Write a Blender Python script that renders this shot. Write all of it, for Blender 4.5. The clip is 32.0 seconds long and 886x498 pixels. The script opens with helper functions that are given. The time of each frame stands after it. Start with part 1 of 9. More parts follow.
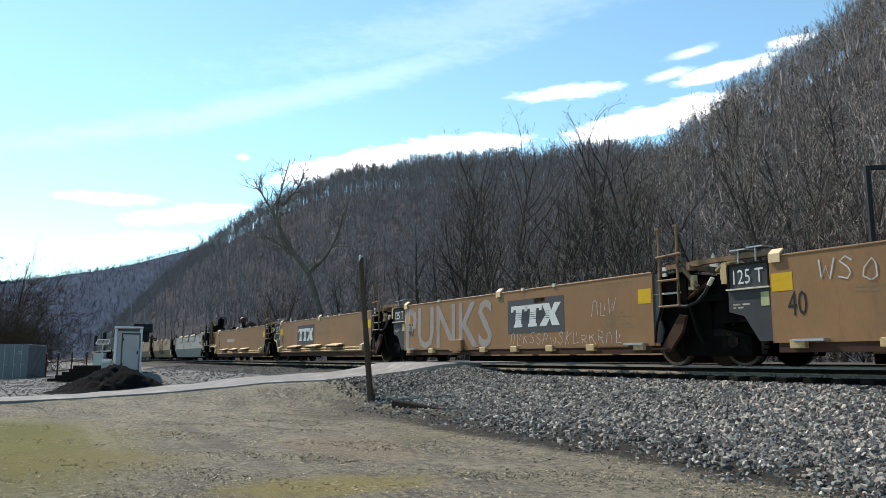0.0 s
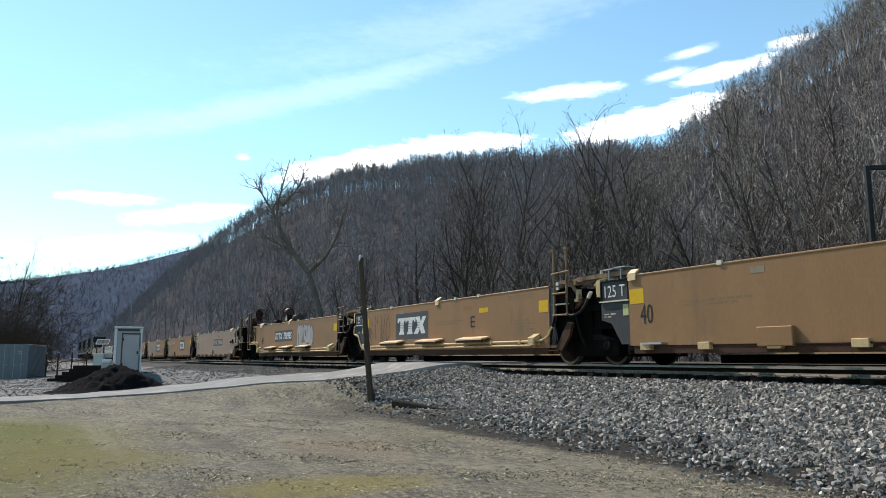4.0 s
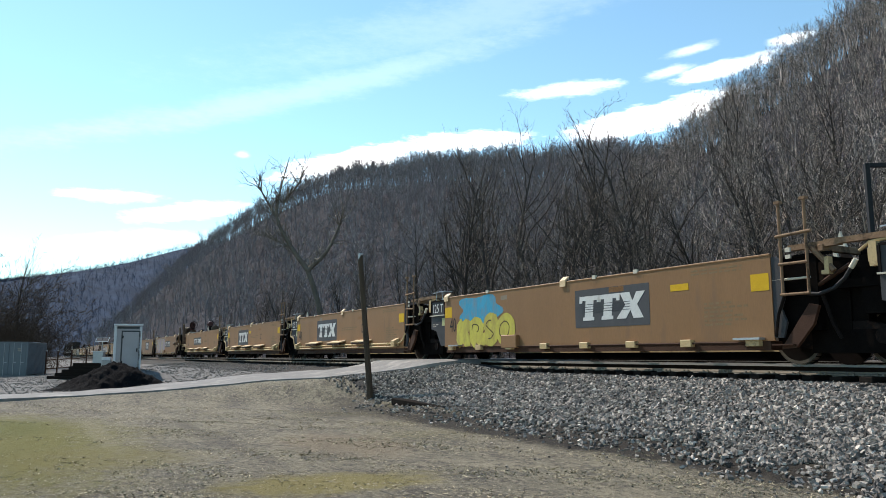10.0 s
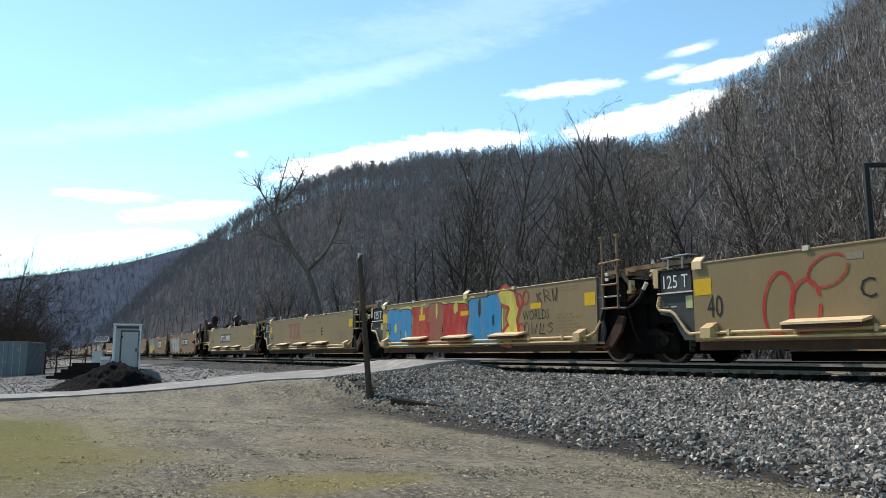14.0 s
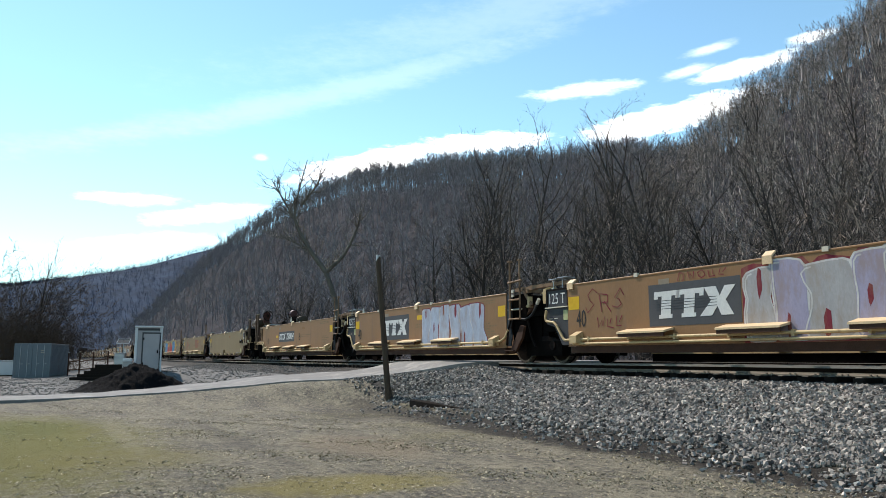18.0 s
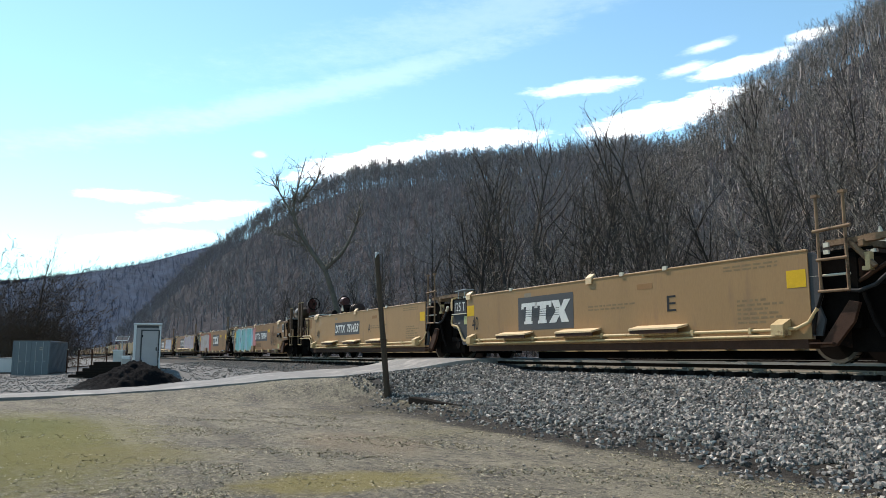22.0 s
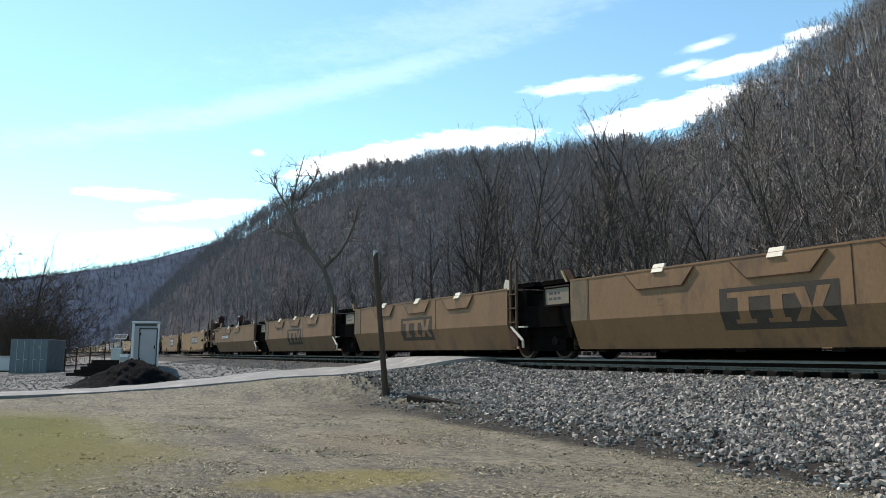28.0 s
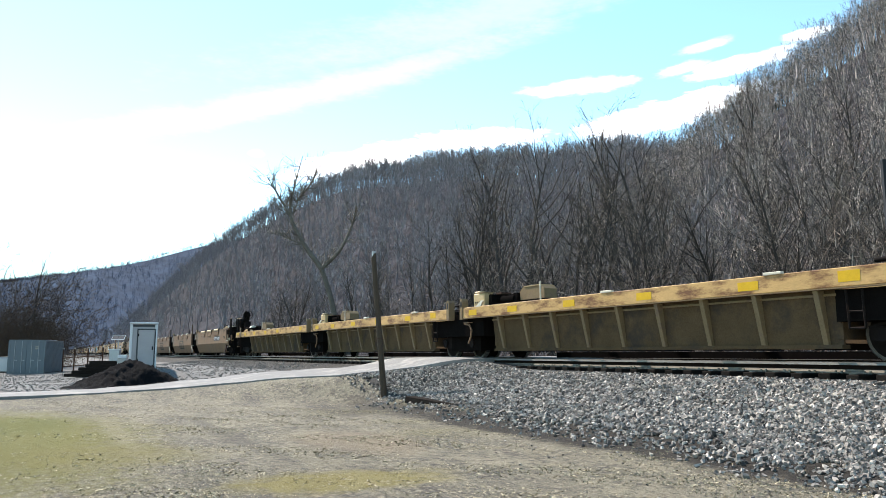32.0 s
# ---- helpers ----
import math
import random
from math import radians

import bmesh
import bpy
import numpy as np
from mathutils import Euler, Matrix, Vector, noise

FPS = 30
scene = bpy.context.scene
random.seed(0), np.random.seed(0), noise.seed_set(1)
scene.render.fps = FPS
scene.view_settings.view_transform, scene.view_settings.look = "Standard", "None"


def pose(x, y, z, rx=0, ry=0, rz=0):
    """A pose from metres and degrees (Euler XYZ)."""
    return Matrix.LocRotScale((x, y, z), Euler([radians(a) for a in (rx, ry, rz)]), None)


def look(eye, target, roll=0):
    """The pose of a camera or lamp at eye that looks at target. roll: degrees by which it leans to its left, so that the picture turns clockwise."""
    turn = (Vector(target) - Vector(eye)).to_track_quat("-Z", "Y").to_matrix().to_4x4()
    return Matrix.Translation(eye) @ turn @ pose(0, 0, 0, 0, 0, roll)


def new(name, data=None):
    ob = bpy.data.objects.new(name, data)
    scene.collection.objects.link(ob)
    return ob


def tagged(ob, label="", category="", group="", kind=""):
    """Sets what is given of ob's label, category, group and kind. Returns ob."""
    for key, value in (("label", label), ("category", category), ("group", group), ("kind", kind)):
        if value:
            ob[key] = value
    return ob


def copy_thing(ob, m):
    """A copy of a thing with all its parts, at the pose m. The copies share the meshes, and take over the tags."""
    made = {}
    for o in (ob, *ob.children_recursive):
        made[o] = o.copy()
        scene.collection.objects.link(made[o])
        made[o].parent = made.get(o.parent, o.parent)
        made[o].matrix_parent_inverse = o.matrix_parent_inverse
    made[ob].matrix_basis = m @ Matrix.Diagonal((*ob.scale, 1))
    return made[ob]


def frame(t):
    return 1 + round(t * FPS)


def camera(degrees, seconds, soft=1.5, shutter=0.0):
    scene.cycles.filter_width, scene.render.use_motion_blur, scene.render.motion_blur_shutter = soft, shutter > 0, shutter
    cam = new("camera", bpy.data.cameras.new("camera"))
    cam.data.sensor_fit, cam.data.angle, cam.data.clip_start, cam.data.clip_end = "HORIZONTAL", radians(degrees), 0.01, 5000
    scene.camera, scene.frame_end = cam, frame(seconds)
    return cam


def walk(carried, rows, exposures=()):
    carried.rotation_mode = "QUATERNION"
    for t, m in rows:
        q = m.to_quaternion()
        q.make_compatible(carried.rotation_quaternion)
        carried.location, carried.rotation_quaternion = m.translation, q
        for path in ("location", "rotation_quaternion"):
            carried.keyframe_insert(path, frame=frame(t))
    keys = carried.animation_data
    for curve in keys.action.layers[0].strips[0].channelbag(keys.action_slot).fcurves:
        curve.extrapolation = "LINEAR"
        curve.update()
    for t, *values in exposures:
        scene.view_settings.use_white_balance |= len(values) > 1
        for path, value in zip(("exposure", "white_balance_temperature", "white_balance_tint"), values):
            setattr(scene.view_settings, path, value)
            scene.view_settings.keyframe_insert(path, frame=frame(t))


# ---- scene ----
# Camera: on a tripod beside the field, 1.55 m over the ground; z = 0 is the top of the rail.
EYE = (0.0, 0.0, 0.156)
cam = camera(60.56, 32.0, soft=0.82)
# seconds, heading to the right of the track's line, upward tilt (degrees)
SIGHT = [(0.0, 29.055, 8.193), (3.5, 29.055, 8.193), (5.5, 29.057, 8.194), (8.5, 29.064, 8.2), (9.0, 29.068, 8.185), (9.5, 29.071, 8.118),
         (10.0, 29.085, 8.012), (10.5, 29.125, 7.928), (11.0, 29.14, 7.861), (11.5, 29.155, 7.805), (12.0, 29.185, 7.78), (12.5, 29.2, 7.735),
         (13.0, 29.203, 7.727), (13.5, 29.2, 7.735), (14.0, 29.138, 7.992), (14.5, 29.066, 8.185), (16.0, 29.066, 8.195), (16.5, 29.05, 8.195),
         (17.0, 28.503, 8.189), (17.5, 27.896, 8.178), (18.0, 27.742, 8.125), (18.5, 27.744, 8.11), (19.0, 27.75, 8.065), (20.0, 27.765, 8.04),
         (21.0, 27.775, 7.985), (22.0, 27.83, 7.923), (23.0, 27.87, 7.86), (24.5, 27.892, 7.855), (25.5, 27.9, 7.81), (27.5, 27.955, 7.793),
         (28.5, 27.965, 7.798), (29.0, 28.0, 7.815), (29.5, 28.022, 7.85), (30.5, 28.026, 7.857), (31.5, 28.08, 7.857), (32.0, 28.084, 7.857)]
walk(cam, [(t, pose(*EYE, 90 + tilt, 0, -head)) for t, head, tilt in SIGHT],
     exposures=[(0.0, 0.55), (3.5, 0.53), (5.5, 0.54), (9.0, 0.55), (14.5, 0.52), (25.5, 0.55), (28.5, 0.55), (30.0, 0.78), (31.0, 1.08), (32.0, 1.22)])

# ---- light ----
SUN_EL, SUN_AZ = radians(45), radians(-14.5)          # azimuth clockwise from the track's line (+Y)
sun_dir = Vector((math.cos(SUN_EL) * math.sin(SUN_AZ), math.cos(SUN_EL) * math.cos(SUN_AZ), math.sin(SUN_EL)))
sun_lamp = bpy.data.lights.new("sun", "SUN")
sun_lamp.energy, sun_lamp.angle, sun_lamp.color = 4.6, radians(0.53), (1.0, 0.905, 0.81)
sun = new("sun", sun_lamp)
sun.matrix_world = look((0, 0, 60), Vector((0, 0, 60)) - sun_dir)


def build_world():
    """Clear spring sky with the low white cloud bank and puffs over the ridge."""
    w = bpy.data.worlds.new("sky")
    scene.world = w
    w.use_nodes = True
    nt = w.node_tree
    nt.nodes.clear()
    N, Lk = nt.nodes.new, nt.links.new
    sky = N("ShaderNodeTexSky")
    sky.sky_type, sky.sun_disc = "NISHITA", False
    sky.sun_elevation, sky.sun_rotation = SUN_EL, SUN_AZ
    sky.air_density, sky.dust_density, sky.ozone_density, sky.altitude = 1.0, 0.05, 2.0, 300
    co = N("ShaderNodeTexCoord")
    sep = N("ShaderNodeSeparateXYZ")
    Lk(co.outputs["Generated"], sep.inputs[0])

    def math_node(op, a, b=None, c=None):
        n = N("ShaderNodeMath")
        n.operation = op
        for i, v in enumerate((a, b, c)):
            if v is None:
                continue
            if isinstance(v, (int, float)):
                n.inputs[i].default_value = v
            else:
                Lk(v, n.inputs[i])
        return n.outputs[0]

    az = math_node("MULTIPLY", math_node("ARCTAN2", sep.outputs[0], sep.outputs[1]), 57.2958)
    el = math_node("MULTIPLY", math_node("ARCSINE", sep.outputs[2]), 57.2958)
    com = N("ShaderNodeCombineXYZ")
    Lk(az, com.inputs[0]), Lk(el, com.inputs[1])
    stretch = N("ShaderNodeMapping")
    stretch.inputs["Scale"].default_value = (0.16, 0.5, 1)
    Lk(com.outputs[0], stretch.inputs[0])
    noise_a = N("ShaderNodeTexNoise")
    noise_a.inputs["Scale"].default_value, noise_a.inputs["Detail"].default_value, noise_a.inputs["Roughness"].default_value = 1.6, 7, 0.6
    Lk(stretch.outputs[0], noise_a.inputs["Vector"])
    noise_b = N("ShaderNodeTexNoise")
    noise_b.inputs["Scale"].default_value, noise_b.inputs["Detail"].default_value, noise_b.inputs["Roughness"].default_value = 5.5, 6, 0.65
    Lk(stretch.outputs[0], noise_b.inputs["Vector"])
    wob = math_node("ADD", math_node("MULTIPLY", math_node("SUBTRACT", noise_a.outputs[0], 0.5), 2.0), math_node("MULTIPLY", math_node("SUBTRACT", noise_b.outputs[0], 0.5), 1.3))
    total = None
    # azimuth, elevation, half width, half height, lean, softness, strength
    for a0, e0, wa, we, lean, soft_edge, amount in CLOUDS:
        da = math_node("SUBTRACT", az, a0)
        de = math_node("SUBTRACT", math_node("SUBTRACT", el, e0), math_node("MULTIPLY", da, lean))
        r = math_node("SQRT", math_node("ADD", math_node("POWER", math_node("ABSOLUTE", math_node("DIVIDE", da, wa)), 2.0),
                                        math_node("POWER", math_node("ABSOLUTE", math_node("DIVIDE", de, we)), 2.0)))
        r = math_node("ADD", r, wob)
        m = N("ShaderNodeMapRange")
        m.interpolation_type = "SMOOTHSTEP"
        Lk(r, m.inputs[0])
        for i, v in enumerate((1 - soft_edge, 1 + soft_edge, amount, 0.0)):
            m.inputs[i + 1].default_value = v
        total = m.outputs[0] if total is None else math_node("MAXIMUM", total, m.outputs[0])
    mix = N("ShaderNodeMix")
    mix.data_type = "RGBA"
    Lk(total, mix.inputs["Factor"])
    haze = N("ShaderNodeMix")
    haze.data_type, haze.blend_type = "RGBA", "MULTIPLY"
    haze.inputs["Factor"].default_value = 1.0
    Lk(sky.outputs[0], haze.inputs["A"])
    haze.inputs["B"].default_value = (0.92, 1.07, 0.95, 1)
    Lk(haze.outputs["Result"], mix.inputs["A"])
    mix.inputs["B"].default_value = (13.0, 13.0, 13.0, 1)
    bg = N("ShaderNodeBackground")
    bg.inputs["Strength"].default_value = 0.15
    Lk(mix.outputs["Result"], bg.inputs[0])
    out = N("ShaderNodeOutputWorld")
    Lk(bg.outputs[0], out.inputs[0])


CLOUDS = [(22.5, 14.6, 5.5, 0.75, 0.24, 0.5, 1.0), (30.5, 16.0, 4.5, 0.6, 0.08, 0.5, 0.9), (45.2, 17.2, 5.6, 0.8, 0.17, 0.5, 1.0), (38.8, 19.6, 3.0, 0.42, 0.06, 0.7, 0.55), (46.3, 20.3, 1.4, 0.3, 0.15, 0.8, 0.4),
          (50.4, 20.1, 2.7, 0.42, 0.12, 0.7, 0.8), (55.0, 21.4, 1.3, 0.28, 0.08, 0.7, 0.7), (47.9, 21.6, 1.2, 0.25, 0.15, 0.8, 0.3), (5.1, 11.0, 2.6, 0.36, 0.02, 0.6, 0.5), (10.4, 10.3, 3.0, 0.5, 0.14, 0.6, 0.6),
          (6.0, 7.9, 4.4, 0.5, 0.12, 0.7, 0.5), (-0.5, 6.6, 2.6, 0.4, 0.1, 0.8, 0.15), (13.9, 14.6, 0.4, 0.2, 0.0, 0.7, 0.25), (19, 19.5, 16, 0.8, 0.27, 0.9, 0.09),
          (36, 26, 16, 1.4, 0.22, 0.95, 0.07)]
build_world()
# ---- materials ----
def material(name, base, rough=0.8, metal=0.0, var=0.25, scale=6.0, grain=60.0, bump=0.3, dirt=None, dirt_amount=0.0, dirt_scale=1.5,
             stretch=(1, 1, 1), spec=0.12, random=0.0, bump_dist=0.01):
    """Principled surface with variation at two scales, dirt patches and fine relief, in object space metres."""
    m = bpy.data.materials.new(name)
    m.use_nodes = True
    nt = m.node_tree
    bs = nt.nodes["Principled BSDF"]
    N, Lk = nt.nodes.new, nt.links.new
    co = N("ShaderNodeTexCoord")
    mp = N("ShaderNodeMapping")
    mp.inputs["Scale"].default_value = stretch
    Lk(co.outputs["Object"], mp.inputs[0])
    n1, n2 = N("ShaderNodeTexNoise"), N("ShaderNodeTexNoise")
    for n, s, d in ((n1, scale, 5), (n2, grain, 3)):
        n.inputs["Scale"].default_value, n.inputs["Detail"].default_value = s, d
        n.inputs["Roughness"].default_value = 0.65
        Lk(mp.outputs[0], n.inputs["Vector"])
    mr = N("ShaderNodeMapRange")
    ad = N("ShaderNodeMath")
    ad.operation = "ADD"
    Lk(n1.outputs[0], ad.inputs[0]), Lk(n2.outputs[0], ad.inputs[1])
    Lk(ad.outputs[0], mr.inputs[0])
    for i, v in enumerate((0.6, 1.4, 1 - var, 1 + var)):
        mr.inputs[i + 1].default_value = v
    mul = N("ShaderNodeMix")
    mul.data_type, mul.blend_type = "RGBA", "MULTIPLY"
    mul.inputs["Factor"].default_value = 1.0
    mul.inputs["A"].default_value = (*base, 1)
    val = mr.outputs[0]
    if random:
        oi, rr, pm = N("ShaderNodeObjectInfo"), N("ShaderNodeMapRange"), N("ShaderNodeMath")
        Lk(oi.outputs["Random"], rr.inputs[0])
        rr.inputs[3].default_value, rr.inputs[4].default_value = 1 - random, 1 + random
        pm.operation = "MULTIPLY"
        Lk(val, pm.inputs[0]), Lk(rr.outputs[0], pm.inputs[1])
        val = pm.outputs[0]
    cb = N("ShaderNodeCombineColor")
    for i in range(3):
        Lk(val, cb.inputs[i])
    Lk(cb.outputs[0], mul.inputs["B"])
    col = mul.outputs["Result"]
    if dirt:
        n3 = N("ShaderNodeTexNoise")
        n3.inputs["Scale"].default_value, n3.inputs["Detail"].default_value, n3.inputs["Roughness"].default_value = dirt_scale, 6, 0.7
        Lk(mp.outputs[0], n3.inputs["Vector"])
        m3 = N("ShaderNodeMapRange")
        m3.inputs[1].default_value, m3.inputs[2].default_value = 0.62 - 0.3 * dirt_amount, 0.74 - 0.2 * dirt_amount
        Lk(n3.outputs[0], m3.inputs[0])
        mx = N("ShaderNodeMix")
        mx.data_type = "RGBA"
        Lk(m3.outputs[0], mx.inputs["Factor"])
        Lk(col, mx.inputs["A"])
        mx.inputs["B"].default_value = (*dirt, 1)
        col = mx.outputs["Result"]
    Lk(col, bs.inputs["Base Color"])
    bs.inputs["Roughness"].default_value, bs.inputs["Metallic"].default_value = rough, metal
    bs.inputs["Specular IOR Level"].default_value = spec
    if bump:
        bp = N("ShaderNodeBump")
        bp.inputs["Strength"].default_value, bp.inputs["Distance"].default_value = bump, bump_dist
        Lk(n2.outputs[0], bp.inputs["Height"])
        Lk(bp.outputs[0], bs.inputs["Normal"])
    return m


MAT = {}
def mat(name, *a, **k):
    MAT[name] = material(name, *a, **k)

mat("tan_paint", (0.58, 0.42, 0.15), 0.55, spec=0.16, var=0.1, scale=1.2, grain=40, bump=0.05, dirt=(0.43, 0.295, 0.105), dirt_amount=0.22, dirt_scale=1.6, stretch=(1, 1, 0.22), random=0.06)
mat("khaki_paint", (0.215, 0.152, 0.078), 0.55, spec=0.16, var=0.12, scale=1.2, grain=40, bump=0.05, dirt=(0.2, 0.14, 0.07), dirt_amount=0.22, dirt_scale=1.6, stretch=(1, 1, 0.22), random=0.05)
mat("ochre_paint", (0.28, 0.168, 0.078), 0.55, spec=0.16, var=0.12, scale=1.2, grain=40, bump=0.05, dirt=(0.211, 0.129, 0.0702), dirt_amount=0.22, dirt_scale=1.6, stretch=(1, 1, 0.22), random=0.05)
mat("mauve_paint", (0.26, 0.175, 0.128), 0.55, spec=0.16, var=0.14, scale=1.2, grain=40, bump=0.05, dirt=(0.24, 0.165, 0.12), dirt_amount=0.25, dirt_scale=1.6, stretch=(1, 1, 0.22))
mat("brown_paint", (0.23, 0.125, 0.058), 0.55, spec=0.16, var=0.14, scale=1.2, grain=40, bump=0.05, dirt=(0.172, 0.101, 0.0585), dirt_amount=0.22, dirt_scale=1.6, stretch=(1, 1, 0.22), random=0.06)
mat("slope_paint", (0.208, 0.12, 0.063), 0.55, spec=0.16, var=0.22, scale=1.0, grain=30, bump=0.05, dirt=(0.125, 0.078, 0.05), dirt_amount=0.4, dirt_scale=1.1, stretch=(1, 1, 0.4), random=0.08)
mat("yellow_chord", (0.46, 0.285, 0.115), 0.6, var=0.2, scale=2.0, grain=30, bump=0.06, dirt=(0.15, 0.072, 0.036), dirt_amount=0.5, dirt_scale=2.6, stretch=(1, 0.5, 1.5))
# darker than the ribs: the chord's shade is put into this paint
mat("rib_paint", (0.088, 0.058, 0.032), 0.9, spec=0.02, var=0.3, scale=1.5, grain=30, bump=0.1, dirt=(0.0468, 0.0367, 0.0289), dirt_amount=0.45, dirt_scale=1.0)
mat("gray_end", (0.05, 0.05, 0.053), 0.65, var=0.2, scale=3, grain=40, bump=0.1)
mat("dark_steel", (0.0109, 0.00858, 0.0078), 0.8, spec=0.04, var=0.4, scale=5, grain=50, bump=0.2, dirt=(0.0351, 0.0187, 0.0125), dirt_amount=0.25, dirt_scale=3)
mat("rust_steel", (0.0546, 0.0281, 0.0187), 0.8, var=0.35, scale=5, grain=50, bump=0.3)
mat("wheel_tread", (0.429, 0.39, 0.351), 0.3, metal=0.9, var=0.1, bump=0.05)
mat("letter_white", (0.562, 0.554, 0.53), 0.6, var=0.12, scale=10, grain=30, bump=0.03)
mat("panel_gray", (0.0663, 0.0663, 0.0702), 0.6, var=0.15, scale=6, bump=0.03)
mat("letter_black", (0.0234, 0.0234, 0.025), 0.6, var=0.2, bump=0.02)
mat("faded_black", (0.187, 0.129, 0.0702), 0.7, var=0.3, bump=0.02)
mat("decal_yellow", (0.546, 0.328, 0.0156), 0.55, var=0.15, scale=8, bump=0.02)
mat("patch_brown", (0.234, 0.125, 0.0546), 0.65, var=0.15, bump=0.02)
mat("patch_gray", (0.218, 0.179, 0.133), 0.65, var=0.15, bump=0.02)
mat("rail_head", (0.22, 0.205, 0.19), 0.5, metal=0.15, var=0.08, bump=0.02)
# rusty web, darkened for the shade under the rail's head
mat("rail_side", (0.014, 0.010, 0.008), 0.9, spec=0.0, var=0.3, scale=8, bump=0.2)
mat("tie_wood", (0.016, 0.013, 0.011), 0.9, spec=0.03, var=0.35, scale=4, grain=30, stretch=(0.3, 3, 3), bump=0.5, random=0.25)
# darker than the loose stones: shade of their gaps is in this colour
mat("ballast", (0.0429, 0.0406, 0.0374), 0.9, var=0.5, scale=9, grain=26, bump=1.0, bump_dist=0.05)
mat("asphalt", (0.179, 0.173, 0.164), 0.85, var=0.12, scale=2.5, grain=120, bump=0.25, dirt=(0.281, 0.265, 0.242), dirt_amount=0.4, dirt_scale=1.0)
mat("bark", (0.052, 0.044, 0.039), 0.95, spec=0.03, var=0.4, scale=3, grain=20, bump=0.6, random=0.3)
mat("bark_pale", (0.133, 0.117, 0.0975), 0.95, spec=0.03, var=0.4, scale=2, grain=14, bump=0.5, random=0.25)
mat("concrete", (0.351, 0.335, 0.312), 0.9, var=0.2, scale=4, bump=0.3)
mat("cinder", (0.00858, 0.00858, 0.00936), 0.95, spec=0.03, var=0.5, scale=6, grain=40, bump=1.0, bump_dist=0.04, dirt=(0.0312, 0.0281, 0.0257), dirt_amount=0.1, dirt_scale=2.5)
mat("container_blue", (0.133, 0.152, 0.164), 0.6, var=0.12, scale=1.5, grain=20, bump=0.05, dirt=(0.125, 0.0858, 0.0624), dirt_amount=0.15, dirt_scale=1.2, stretch=(1, 1, 0.3))
mat("shed_gray", (0.36, 0.335, 0.335), 0.6, var=0.08, scale=2, bump=0.05)
mat("shed_white", (0.562, 0.562, 0.562), 0.55, var=0.06, scale=2, bump=0.05)
mat("galvanized", (0.351, 0.359, 0.367), 0.45, metal=0.6, var=0.12, bump=0.05)
mat("glass_dark", (0.0156, 0.0195, 0.0234), 0.08, spec=0.5, var=0.0, bump=0)
mat("loco_black", (0.0156, 0.0156, 0.0172), 0.4, var=0.2, bump=0.05)
mat("post_wood", (0.0663, 0.0484, 0.0351), 0.9, var=0.35, scale=3, grain=25, stretch=(4, 4, 0.5), bump=0.6)
